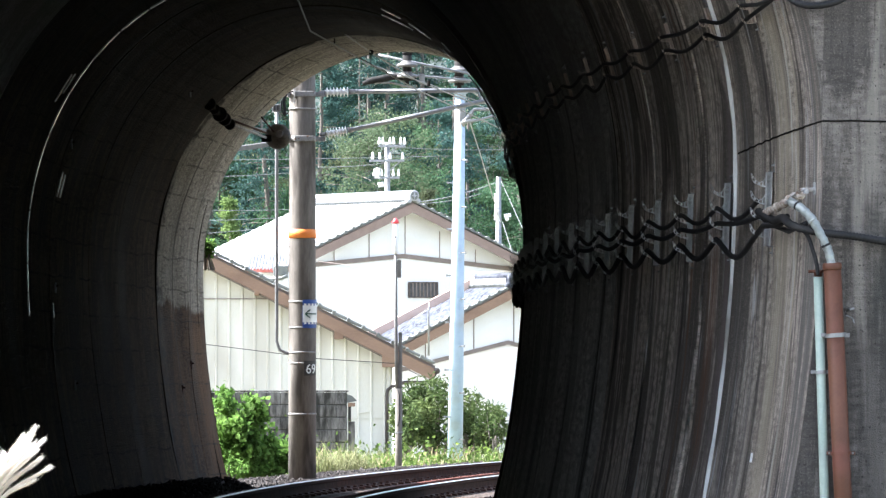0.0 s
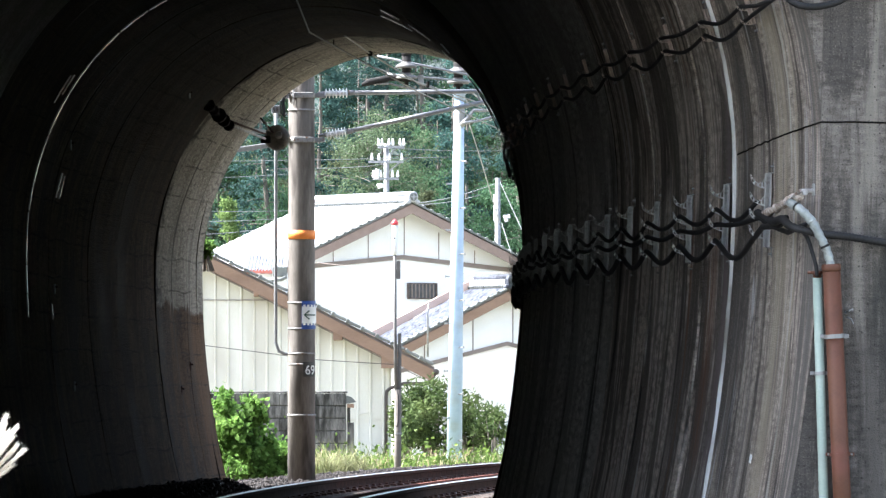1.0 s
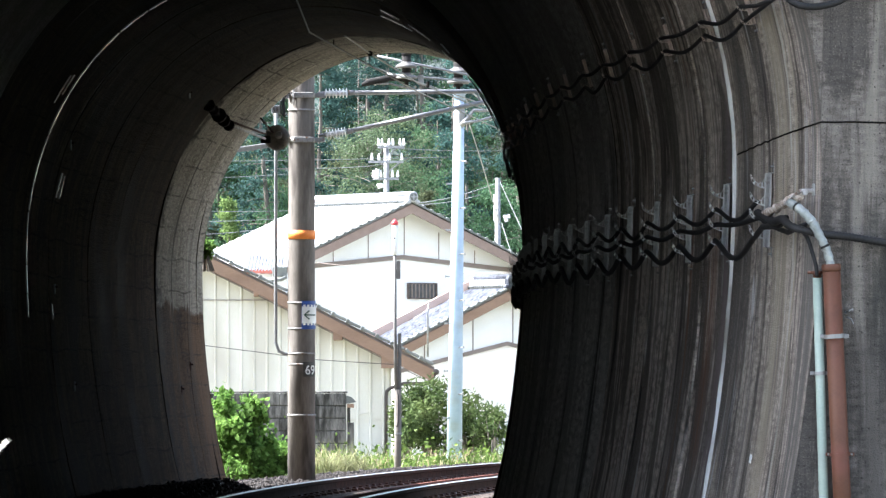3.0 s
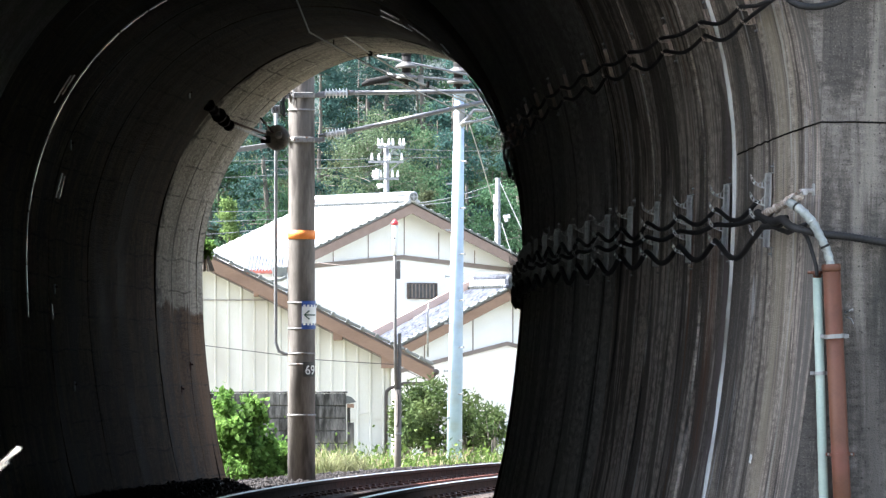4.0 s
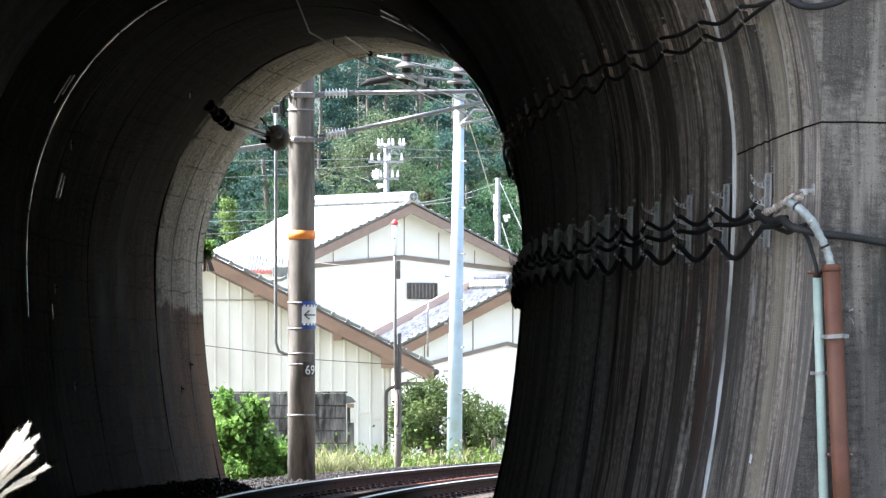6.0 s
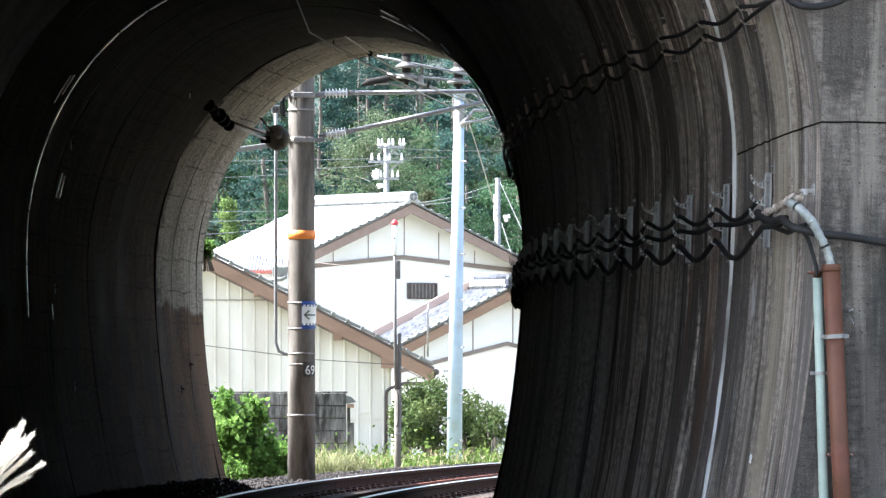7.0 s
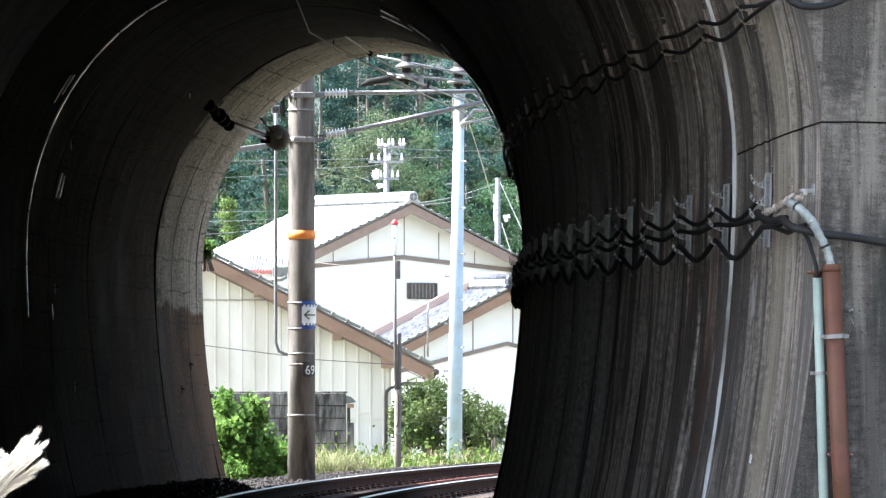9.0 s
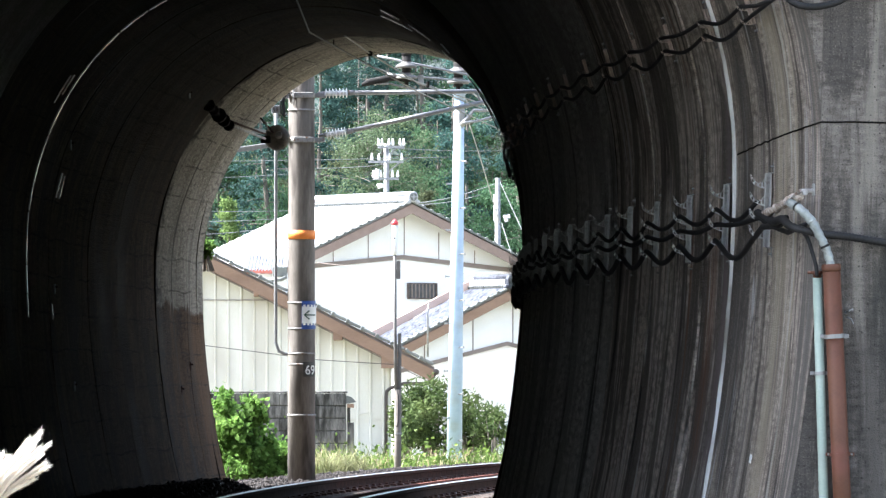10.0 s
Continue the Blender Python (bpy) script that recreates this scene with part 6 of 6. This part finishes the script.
def cradle(g, x0, z, depth, reach, half):
    """Cast cable cradle: two curved ribs with webs between them; the cable lies in the hollow."""
    top = [(x0, z + 0.012), (x0 + 0.18 * reach, z - 0.35 * depth), (x0 + 0.45 * reach, z - 0.62 * depth), (x0 + 0.72 * reach, z - 0.3 * depth), (x0 + 0.9 * reach, z + 0.35 * depth), (x0 + reach, z + 0.75 * depth)]
    low = [(x0, z - 1.35 * depth), (x0 + 0.2 * reach, z - 1.3 * depth), (x0 + 0.5 * reach, z - 1.05 * depth), (x0 + 0.8 * reach, z - 0.75 * depth), (x0 + reach, z - 0.15 * depth), (x0 + 1.07 * reach, z + 0.72 * depth)]

    n = len(top)
    vs = [Vector((x, e, zz)) for e in (-half, half) for line in (top, low) for x, zz in line]
    fs = []
    for k in range(n - 1):
        cell = [k, k + 1, n + k + 1, n + k]
        hole = []
        for side in (0, 2 * n):
            c = sum((vs[q + side] for q in cell), Vector()) / 4
            hole.append([len(vs) + q for q in range(4)])
            vs += [c + (vs[q + side] - c) * 0.66 for q in cell]
        for a in range(4):
            b = (a + 1) % 4
            fs.append((cell[a], cell[b], hole[0][b], hole[0][a]))
            fs.append((cell[b] + 2 * n, cell[a] + 2 * n, hole[1][a], hole[1][b]))
            fs.append((hole[0][a], hole[0][b], hole[1][b], hole[1][a]))
        fs.append((k + 1, k, k + 2 * n, k + 1 + 2 * n))
        fs.append((n + k, n + k + 1, 3 * n + k + 1, 3 * n + k))
    fs += [(0, n, 3 * n, 2 * n), (2 * n - 1, n - 1, 3 * n - 1, 4 * n - 1)]
    g.add(vs, fs)


def cable_bracket(heights, tall, label, group, steel, off=0.016, wide=0.034, reach=0.078, depth=0.035):
    """Channel upright held off the wall by bent feet at top and bottom, with cradles on its front."""
    t = thing("cable_bracket", label, "cable bracket", group)
    part("upright", Geo().slab(off, off + wide, -0.02, -0.014, -tall / 2, tall / 2, 0.002).slab(off, off + 0.006, -0.014, 0.016, -tall / 2, tall / 2, 0.002).slab(off + wide - 0.006, off + wide, -0.014, 0.016, -tall / 2, tall / 2, 0.002), steel, t)
    for s in (-1, 1):
        z = s * (tall / 2 + 0.003)
        g = Geo().slab(0.0, off + wide * 0.6, -0.016, 0.016, z - 0.003, z + 0.003, 0.001).slab(0.0, 0.006, -0.016, 0.016, min(z, z + s * 0.055), max(z, z + s * 0.055), 0.001)
        foot = part("foot", g, M_GALV_OLD, t, "bent steel wall foot")
        part("bolt", Geo().tube([(0.004, 0, z + s * 0.035), (0.022, 0, z + s * 0.035)], 0.006, 6), M_GALV, foot)
    for z in heights:
        g = Geo()
        cradle(g, off + wide, z, depth, reach, 0.005)
        part("hook", g, steel, t, "cast cable cradle")
    return t


S_B, D_B = 1.62, 1.66
LOW_Z, HIGH_Z = 2.115, 3.25
first = cable_bracket([0.165, 0.07, -0.02, -0.11], 0.40, "galvanised cable bracket with four cradles on the tunnel wall", "cable brackets along the wall", M_GALV_DULL)
first.matrix_world = wall_frame(S_B, LOW_Z + 0.025)
rd = random.Random(8)
places = [S_B]
for i in range(1, 26):
    places.append(S_B + i * D_B + rd.uniform(-0.05, 0.05))
    copy_thing(first, wall_frame(places[-1], LOW_Z + rd.uniform(-0.012, 0.012)) @ pose(0, 0, 0, rd.uniform(-2.5, 2.5), 0, rd.uniform(-5, 5)))
upper = cable_bracket([0.015, -0.065], 0.19, "small tarnished cable bracket with two cradles high on the wall", "upper cable brackets", M_BRACKET_OLD, 0.004, 0.023, 0.05, 0.022)
upper.matrix_world = wall_frame(S_B + 0.05, HIGH_Z)
high_places = [S_B + 0.05]
for i in range(1, 26):
    high_places.append(S_B + 0.02 + i * 1.725 + rd.uniform(-0.1, 0.1))
    copy_thing(upper, wall_frame(high_places[-1], HIGH_Z + rd.uniform(-0.02, 0.02)) @ pose(0, 0, 0, rd.uniform(-3, 3), 0, rd.uniform(-6, 6)))


def hung_cable(places, z0, dz, out, r, sags, label, start=()):
    """Cable that lies in the hooks and sags between them."""
    pts = [Vector(q) for q in start]
    for i in range(len(places)):
        m = wall_frame(places[i], z0)
        pts.append(m @ Vector((out, 0, dz)))
        if i + 1 < len(places):
            m2 = wall_frame(places[i + 1], z0)
            a, b = m @ Vector((out, 0, dz)), m2 @ Vector((out, 0, dz))
            sag = rd.uniform(*sags)
            for f in (0.08, 0.16, 0.26, 0.38, 0.5, 0.62, 0.74, 0.84, 0.92):
                pts.append(a.lerp(b, f) - Vector((0, 0, sag * math.sin(math.pi * f) ** 1.3)))
    return solid("cable", Geo().tube(pts, r, 9), M_RUBBER, label, "cable", "wall cables", smooth=True)


hung_cable(places, LOW_Z, 0.068, 0.088, 0.013, (0.05, 0.09), "black cable sagging between wall hooks")
hung_cable(places, LOW_Z, -0.02, 0.088, 0.014, (0.015, 0.04), "black cable lying in the wall hooks", [(1.899, 35.55, 2.034), (1.823, 35.8, 1.998), (1.728, 36, 2.044), (1.688, 36.1, 2.085)])
hung_cable(places, LOW_Z, -0.11, 0.088, 0.016, (0.08, 0.13), "thick black cable sagging between wall hooks", [(1.809, 35.7, 2.076), (1.778, 35.8, 2.033), (1.698, 36, 2.032)])
hung_cable(high_places, HIGH_Z, 0.015, 0.056, 0.0115, (0.02, 0.05), "black cable high on the tunnel wall", [(1.851, 35.2, 3.267), (1.748, 35.5, 3.222), (1.659, 35.8, 3.197)])
hung_cable(high_places, HIGH_Z, -0.065, 0.056, 0.0115, (0.03, 0.07), "black cable high on the tunnel wall", [(1.812, 35.3, 3.317), (1.738, 35.6, 3.222)])


def corrugated(pts, r, n):
    pts = [Vector(q) for q in pts]
    out, rad = [], []
    for a, b in zip(pts, pts[1:]):
        for i in range(n):
            out.append(a.lerp(b, i / n))
            rad.append(r * (1.0 if i % 2 else 0.8))
    return out, rad


def smooth_path(pts, n=8):
    """Catmull-Rom through the points."""
    p = [Vector(q) for q in pts]
    p = [p[0] * 2 - p[1]] + p + [p[-1] * 2 - p[-2]]
    out = []
    for i in range(1, len(p) - 2):
        for k in range(n):
            f = k / n
            out.append(0.5 * (2 * p[i] + (p[i + 1] - p[i - 1]) * f + (2 * p[i - 1] - 5 * p[i] + 4 * p[i + 1] - p[i + 2]) * f * f + (3 * p[i] - p[i - 1] - 3 * p[i + 1] + p[i + 2]) * f ** 3))
    out.append(p[-2])
    return out


path, rad = corrugated(smooth_path([(1.673, 36.1, 2.112), (1.742, 35.8, 2.057), (1.78, 35.55, 2.063), (1.813, 35.2, 2.014), (1.95, 35.13, 1.978), (2.097, 35.15, 1.963), (2.3, 35.2, 1.932), (2.636, 35.3, 1.887), (3.301, 35.5, 1.879)], 10), 0.0225, 2)
solid("conduit", Geo().tube(path, rad, 12), M_RUBBER, "black corrugated conduit along the portal wall", "conduit", smooth=True)
path, rad = corrugated(smooth_path([(1.674, 35.5, 3.328), (1.783, 35.2, 3.211), (1.846, 35.1, 3.162), (1.933, 35.1, 3.153), (2.031, 35.12, 3.174), (2.156, 35.15, 3.226), (2.452, 35.2, 3.281)], 10), 0.02, 2)
solid("conduit", Geo().tube(path, rad, 12), M_RUBBER, "black conduit looped over the portal edge", "conduit", smooth=True)
solid("cable", Geo().tube(smooth_path([(1.827, 35.3, 2.028), (1.885, 35.18, 1.967), (1.915, 35.14, 1.878), (1.932, 35.13, 1.814), (1.938, 35.13, 1.755)]), 0.011, 8), M_RUBBER, "thin black cable entering the green pipe", "cable", "wall cables", smooth=True)

# taped bundle, its rusty clamp and the brown protection pipe
t = thing("taped_bundle", "silver-taped cable bundle hung from a rusty clamp", "cable", "", Matrix.Translation((1.812, 35.3, 2.155)))
o = Vector((1.812, 35.3, 2.155))
path = smooth_path([rel((1.798, 35.2, 2.143)), rel((1.856, 35.12, 2.1)), rel((1.91, 35.1, 2.041)), rel((1.954, 35.1, 1.959)), rel((1.989, 35.1, 1.886)), rel((2.012, 35.1, 1.79))], 6)
part("wrapping", Geo().tube(path, [0.021 + 0.0022 * (i % 3) for i in range(len(path))], 14), M_TAPE, t, "silver tape wrapping", True)
for i in (4, 12, 22):
    d = (path[i + 1] - path[i]).normalized()
    part("binding", Geo().tube([path[i] - d * 0.006, path[i] + d * 0.006], 0.0255, 14), M_RUBBER if i % 3 else M_TAPE, t, "", True)
path = smooth_path([rel((1.704, 36, 2.101)), rel((1.749, 35.7, 2.12)), rel((1.788, 35.4, 2.143)), rel((1.815, 35.25, 2.162)), rel((1.857, 35.15, 2.177))], 8)
part("clamp", Geo().tube(path, [0.017 + 0.006 * math.sin(i * 2.3) + 0.005 * math.sin(i * 5.1) for i in range(len(path))], 10), M_RUSTPIPE, t, "rusty flaking clamp arm")
part("rod", Geo().tube([rel((1.783, 35.3, 2.134)), rel((1.853, 35.12, 2.2)), rel((1.92, 35.12, 2.2))], 0.011, 8), M_GALV_OLD, t)
part("anchor", Geo().slab(-0.006, 0.006, -0.02, 0.02, -0.03, 0.035, 0.003, Matrix.Translation(rel((1.922, 35.16, 2.204)))).tube([rel((1.875, 35.1, 2.202)), rel((1.875, 35.1, 2.179))], 0.014, 6), M_GALV, t)

t = thing("protection_pipe", "orange-brown plastic cable pipe clamped to the portal wall", "pipe", "pipes on the portal")
a, b = Vector((2.011, 35.12, 1.813)), Vector((2.069, 35.16, 0.601))
d = (b - a).normalized()
e = a + d * ((a.z + 0.42) / -d.z)
part("tube", Geo().tube([a, e], [0.046, 0.047], 22), M_ORANGE_PVC, t, "", True)
part("socket", Geo().tube([a - d * 0.008, a + d * 0.002, a + d * 0.022, a + d * 0.03], [0.046, 0.05, 0.05, 0.046], 22), M_ORANGE_PVC, t, "", True)


def saddle(f0, r, w, material, label):
    c = a + (b - a) * f0
    g = Geo()
    ring = [c + Vector((math.cos(q) * (r + 0.003), math.sin(q) * (r + 0.003), 0.08 * math.cos(q) * r)) for q in np.linspace(math.pi, 2 * math.pi, 14)]
    for i in range(13):
        p, q = ring[i], ring[i + 1]
        n1, n2 = (p - c).normalized() * 0.004, (q - c).normalized() * 0.004
        h = Vector((0, 0, w / 2))
        g.add([p - h, q - h, q + h, p + h, p - h + n1, q - h + n2, q + h + n2, p + h + n1], [(0, 1, 2, 3), (7, 6, 5, 4), (0, 4, 5, 1), (3, 2, 6, 7)])
    for s in (-1, 1):
        g.slab(c.x + (s * r if s > 0 else -r - 0.028), c.x + (r + 0.028 if s > 0 else -r), c.y - 0.002, c.y + 0.006, c.z - w / 2, c.z + w / 2, 0.002)
    ob = part("saddle", g, material, t, label)
    for s in (-1, 1):
        part("screw", Geo().tube([(c.x + s * (r + 0.015), c.y - 0.008, c.z), (c.x + s * (r + 0.015), c.y - 0.002, c.z)], 0.006, 8), M_GALV, ob)


saddle(0.303, 0.046, 0.022, M_GALV, "bright galvanised saddle clip")
saddle(0.807, 0.046, 0.016, M_ORANGE_PVC, "rust-coloured saddle clip")
t = thing("riser_pipe", "pale green plastic riser pipe on the portal wall", "pipe", "pipes on the portal")
a, b = Vector((1.941, 35.16, 1.75)), Vector((1.975, 35.19, 0.601))
d = (b - a).normalized()
e = a + d * ((a.z + 0.42) / -d.z)
part("tube", Geo().tube([a, e], 0.0245, 18), M_GREEN_PVC, t, "", True)
part("bushing", Geo().tube([a - d * 0.035, a - d * 0.02, a - d * 0.019, a + d * 0.012], [0.029, 0.029, 0.021, 0.021], 18).tube([a - d * 0.027 + Vector((-0.05, 0, 0)), a - d * 0.027], 0.008, 8), M_ORANGE_PVC, t, "orange-brown end bushing", True)
saddle(0.431, 0.0245, 0.018, M_GALV, "bright galvanised saddle clip")

# joints of the portal wall and small fixings
jz = 2.559
face = frame_at(0.0)
for z, x0, x1, r in ((jz, HALF - 0.004, 9.0, 0.006), (2.325, HALF + 0.06, 9.0, 0.002), (2.17, HALF + 0.05, 9.0, 0.0016), (5.6, -9.0, 9.0, 0.003), (0.9, HALF, 9.0, 0.002)):
    pts = [face @ Vector((x, 0.002, z + 0.004 * noise.noise((x * 9, z, 0)))) for x in np.arange(x0, x1, 0.03 if x1 - x0 < 10 else 0.2)]
    solid("joint", Geo().tube(pts, r, 5), M_SEAM, "dark construction joint in the portal wall", "joint", kind="structure")
pts = []
for s in np.linspace(0, 3.0, 60):
    z = jz - 0.072 * s / 3.0 * (0.6 + 0.4 * s / 3.0) + 0.006 * noise.noise((float(s) * 7, 2, 1))
    pts.append(at(float(s), half_width(z) - 0.003, z))
solid("joint", Geo().tube(pts, 0.005, 5), M_SEAM, "dark crack along the springing of the vault", "joint", kind="structure")
t = thing("wall_clip", "small white clip on the tunnel wall", "clip", "wall clips", wall_frame(1.55, 0.79))
part("clip", Geo().slab(0, 0.012, -0.01, 0.01, -0.025, 0.025, 0.003), M_PVC, t)
t = thing("wall_clip", "bent bright metal hook on the portal wall", "clip", "wall clips", Matrix.Translation((2.11, 35.22, 1.58)))
part("hook", Geo().tube([(-0.02, 0, -0.01), (0.0, -0.03, 0.0), (0.02, -0.03, 0.006)], 0.006, 6).tube([(-0.02, 0, -0.03), (0.012, -0.02, -0.045), (0.02, -0.02, -0.07)], 0.004, 6), M_GALV, t)
for s, z in ((31.2, 3.5), (31.6, 2.1), (32.8, 1.14), (38.3, 4.3), (43.6, 1.36), (42.6, 1.08)):
    u = -half_width(z)
    t = thing("wall_plate", "small worn steel anchor plate on the tunnel wall", "plate", "anchor plates", frame_at(s, u, z))
    part("plate", Geo().slab(0.0, 0.012, -0.04, 0.04, -0.05, 0.05, 0.004), M_RUST if s > 42 else M_GALV_OLD, t)
    part("stud", Geo().tube([(0.01, 0, 0.02), (0.035, 0, 0.02)], 0.01, 8), M_RUST, t)

# ---- foreground: plume of silver grass that sways
BASE = Vector((-1.45, 14.0, -0.3))
plume = thing("silver_grass", "sunlit pinkish white silver-grass plume on a leaning stalk", "grass", "", Matrix.Translation(BASE))
HEAD = Vector((0.489, 0.0, 1.224))
part("stalk", Geo().tube(smooth_path([(0, 0, -0.05), (0.08, 0.01, 0.45), (0.26, 0.0, 0.92), tuple(HEAD)], 6), [0.006 - 0.0001 * i for i in range(19)], 8), M_STALK, plume, "", True)


def strand(tip, seed, hairs=1500, thick=0.0034):
    """One drooping branch of the plume with silky spikelets."""
    rd = np.random.default_rng(seed)
    tip = Vector(tip) * 0.95
    mid = tip * 0.5 + Vector((-0.008, rd.normal() * 0.01, 0.012))
    path = smooth_path([(0, 0, 0), tuple(mid), tuple(tip)], 10)
    g = Geo().tube(path, [thick * (0.35 + 0.65 * min(1, i / 8)) * (1 if i < 18 else 0.8) for i in range(len(path))], 7)
    n = len(path) - 1
    for _ in range(hairs):
        f = rd.uniform(0.12, 1.0) * n
        i = min(n - 1, int(f))
        p = path[i].lerp(path[i + 1], f - i)
        ax = (path[i + 1] - path[i]).normalized()
        v = Vector(rd.normal(size=3))
        v = (v - ax * v.dot(ax)).normalized()
        tipv = p + ax * rd.uniform(0.008, 0.024) + v * rd.uniform(0.002, 0.01)
        w = ax.cross(v) * rd.uniform(0.0004, 0.0011)
        g.add([p - w, p + w, tipv], [(0, 1, 2)])
    return g


def spot(x, z):
    return Vector((x - BASE.x, 0, z - BASE.z)) - HEAD


panicle = part("panicle", Geo().tube(smooth_path([(-0.02, 0, -0.03), (0, 0, 0), (0.04, 0, 0.05)], 5), 0.004, 7), M_STALK, plume, "", True)
panicle.location = HEAD
for i, tip in enumerate((spot(-0.842, 1.134), spot(-0.827, 1.107), spot(-0.838, 1.087), spot(-0.859, 1.1), spot(-0.88, 1.093), spot(-0.901, 1.067),
                         spot(-0.924, 1.081), spot(-0.95, 1.093), spot(-0.973, 1.064), spot(-0.833, 1.067), spot(-0.932, 1.035),
                         spot(-0.849, 1.119), spot(-0.868, 1.114), spot(-0.845, 1.099), spot(-0.889, 1.081), spot(-0.868, 1.081), spot(-0.912, 1.074), spot(-0.854, 1.074), spot(-0.903, 1.046))):
    tip = tip + Vector((0, 0.03 * math.sin(i * 2.4), 0))
    ob = part("spike", strand(tip, 60 + i), M_PLUME, panicle, "silky white spike", True)
side_spike = part("side_spike", strand(spot(-0.812, 1.049), 90, 700), M_PLUME, panicle, "silky white side spike", True)
lower_spike = part("lower_spike", strand(spot(-0.845, 1.023), 91, 600), M_PLUME, panicle, "silky white side spike", True)


def motions():
    """The plume leans and recovers in the gusts; its side spike swings a little more."""
    sway = [(0.0, 0), (0.3, -12), (0.5, -12), (0.6, -19), (0.9, -40), (1.0, -46), (1.2, -40), (1.5, -44), (1.8, -66), (2.0, -32), (2.1, -35), (2.4, -42), (2.5, -70), (2.7, -104),
            (3.2, -92), (3.8, -74), (4.0, -86), (4.2, -92), (4.4, -91), (4.5, -77), (4.6, -68), (4.8, -57), (5.0, -51), (5.2, -47), (5.5, -47), (5.7, -9), (6.2, -14), (6.8, -25), (7.0, -19), (7.1, -42),
            (7.4, -17), (7.5, -9), (7.7, -12), (8.0, 8), (8.3, 6), (8.5, -5), (8.6, 4), (8.9, -2), (9.0, 6), (9.2, 6), (9.5, 13), (9.8, 20), (10.0, 11)]
    reach, tall = 0.00117, HEAD.z
    walk(plume, [(q, Matrix.Translation(BASE) @ Matrix.Rotation(v * 0.4 * reach / tall, 4, "Y")) for q, v in sway])
    walk(panicle, [(q, Matrix.Translation(HEAD) @ Matrix.Rotation(v * 0.6 / 180, 4, "Y")) for q, v in sway])
    swing = [(0.0, 0.0), (0.5, 0.03), (1.0, -0.05), (1.5, 0.0), (2.0, 0.0), (2.5, -0.05), (2.7, 0.0), (3.8, 0.13), (4.0, 0.14), (4.5, 0.15), (5.0, 0.15), (5.5, 0.12), (5.7, 0.03), (7.0, 0.03), (7.5, 0.0), (8.5, -0.06), (9.0, -0.1), (9.5, -0.12), (10.0, -0.09)]
    for spike in (side_spike, lower_spike):
        walk(spike, [(q, Matrix.Rotation(v, 4, "Y")) for q, v in swing])


motions()
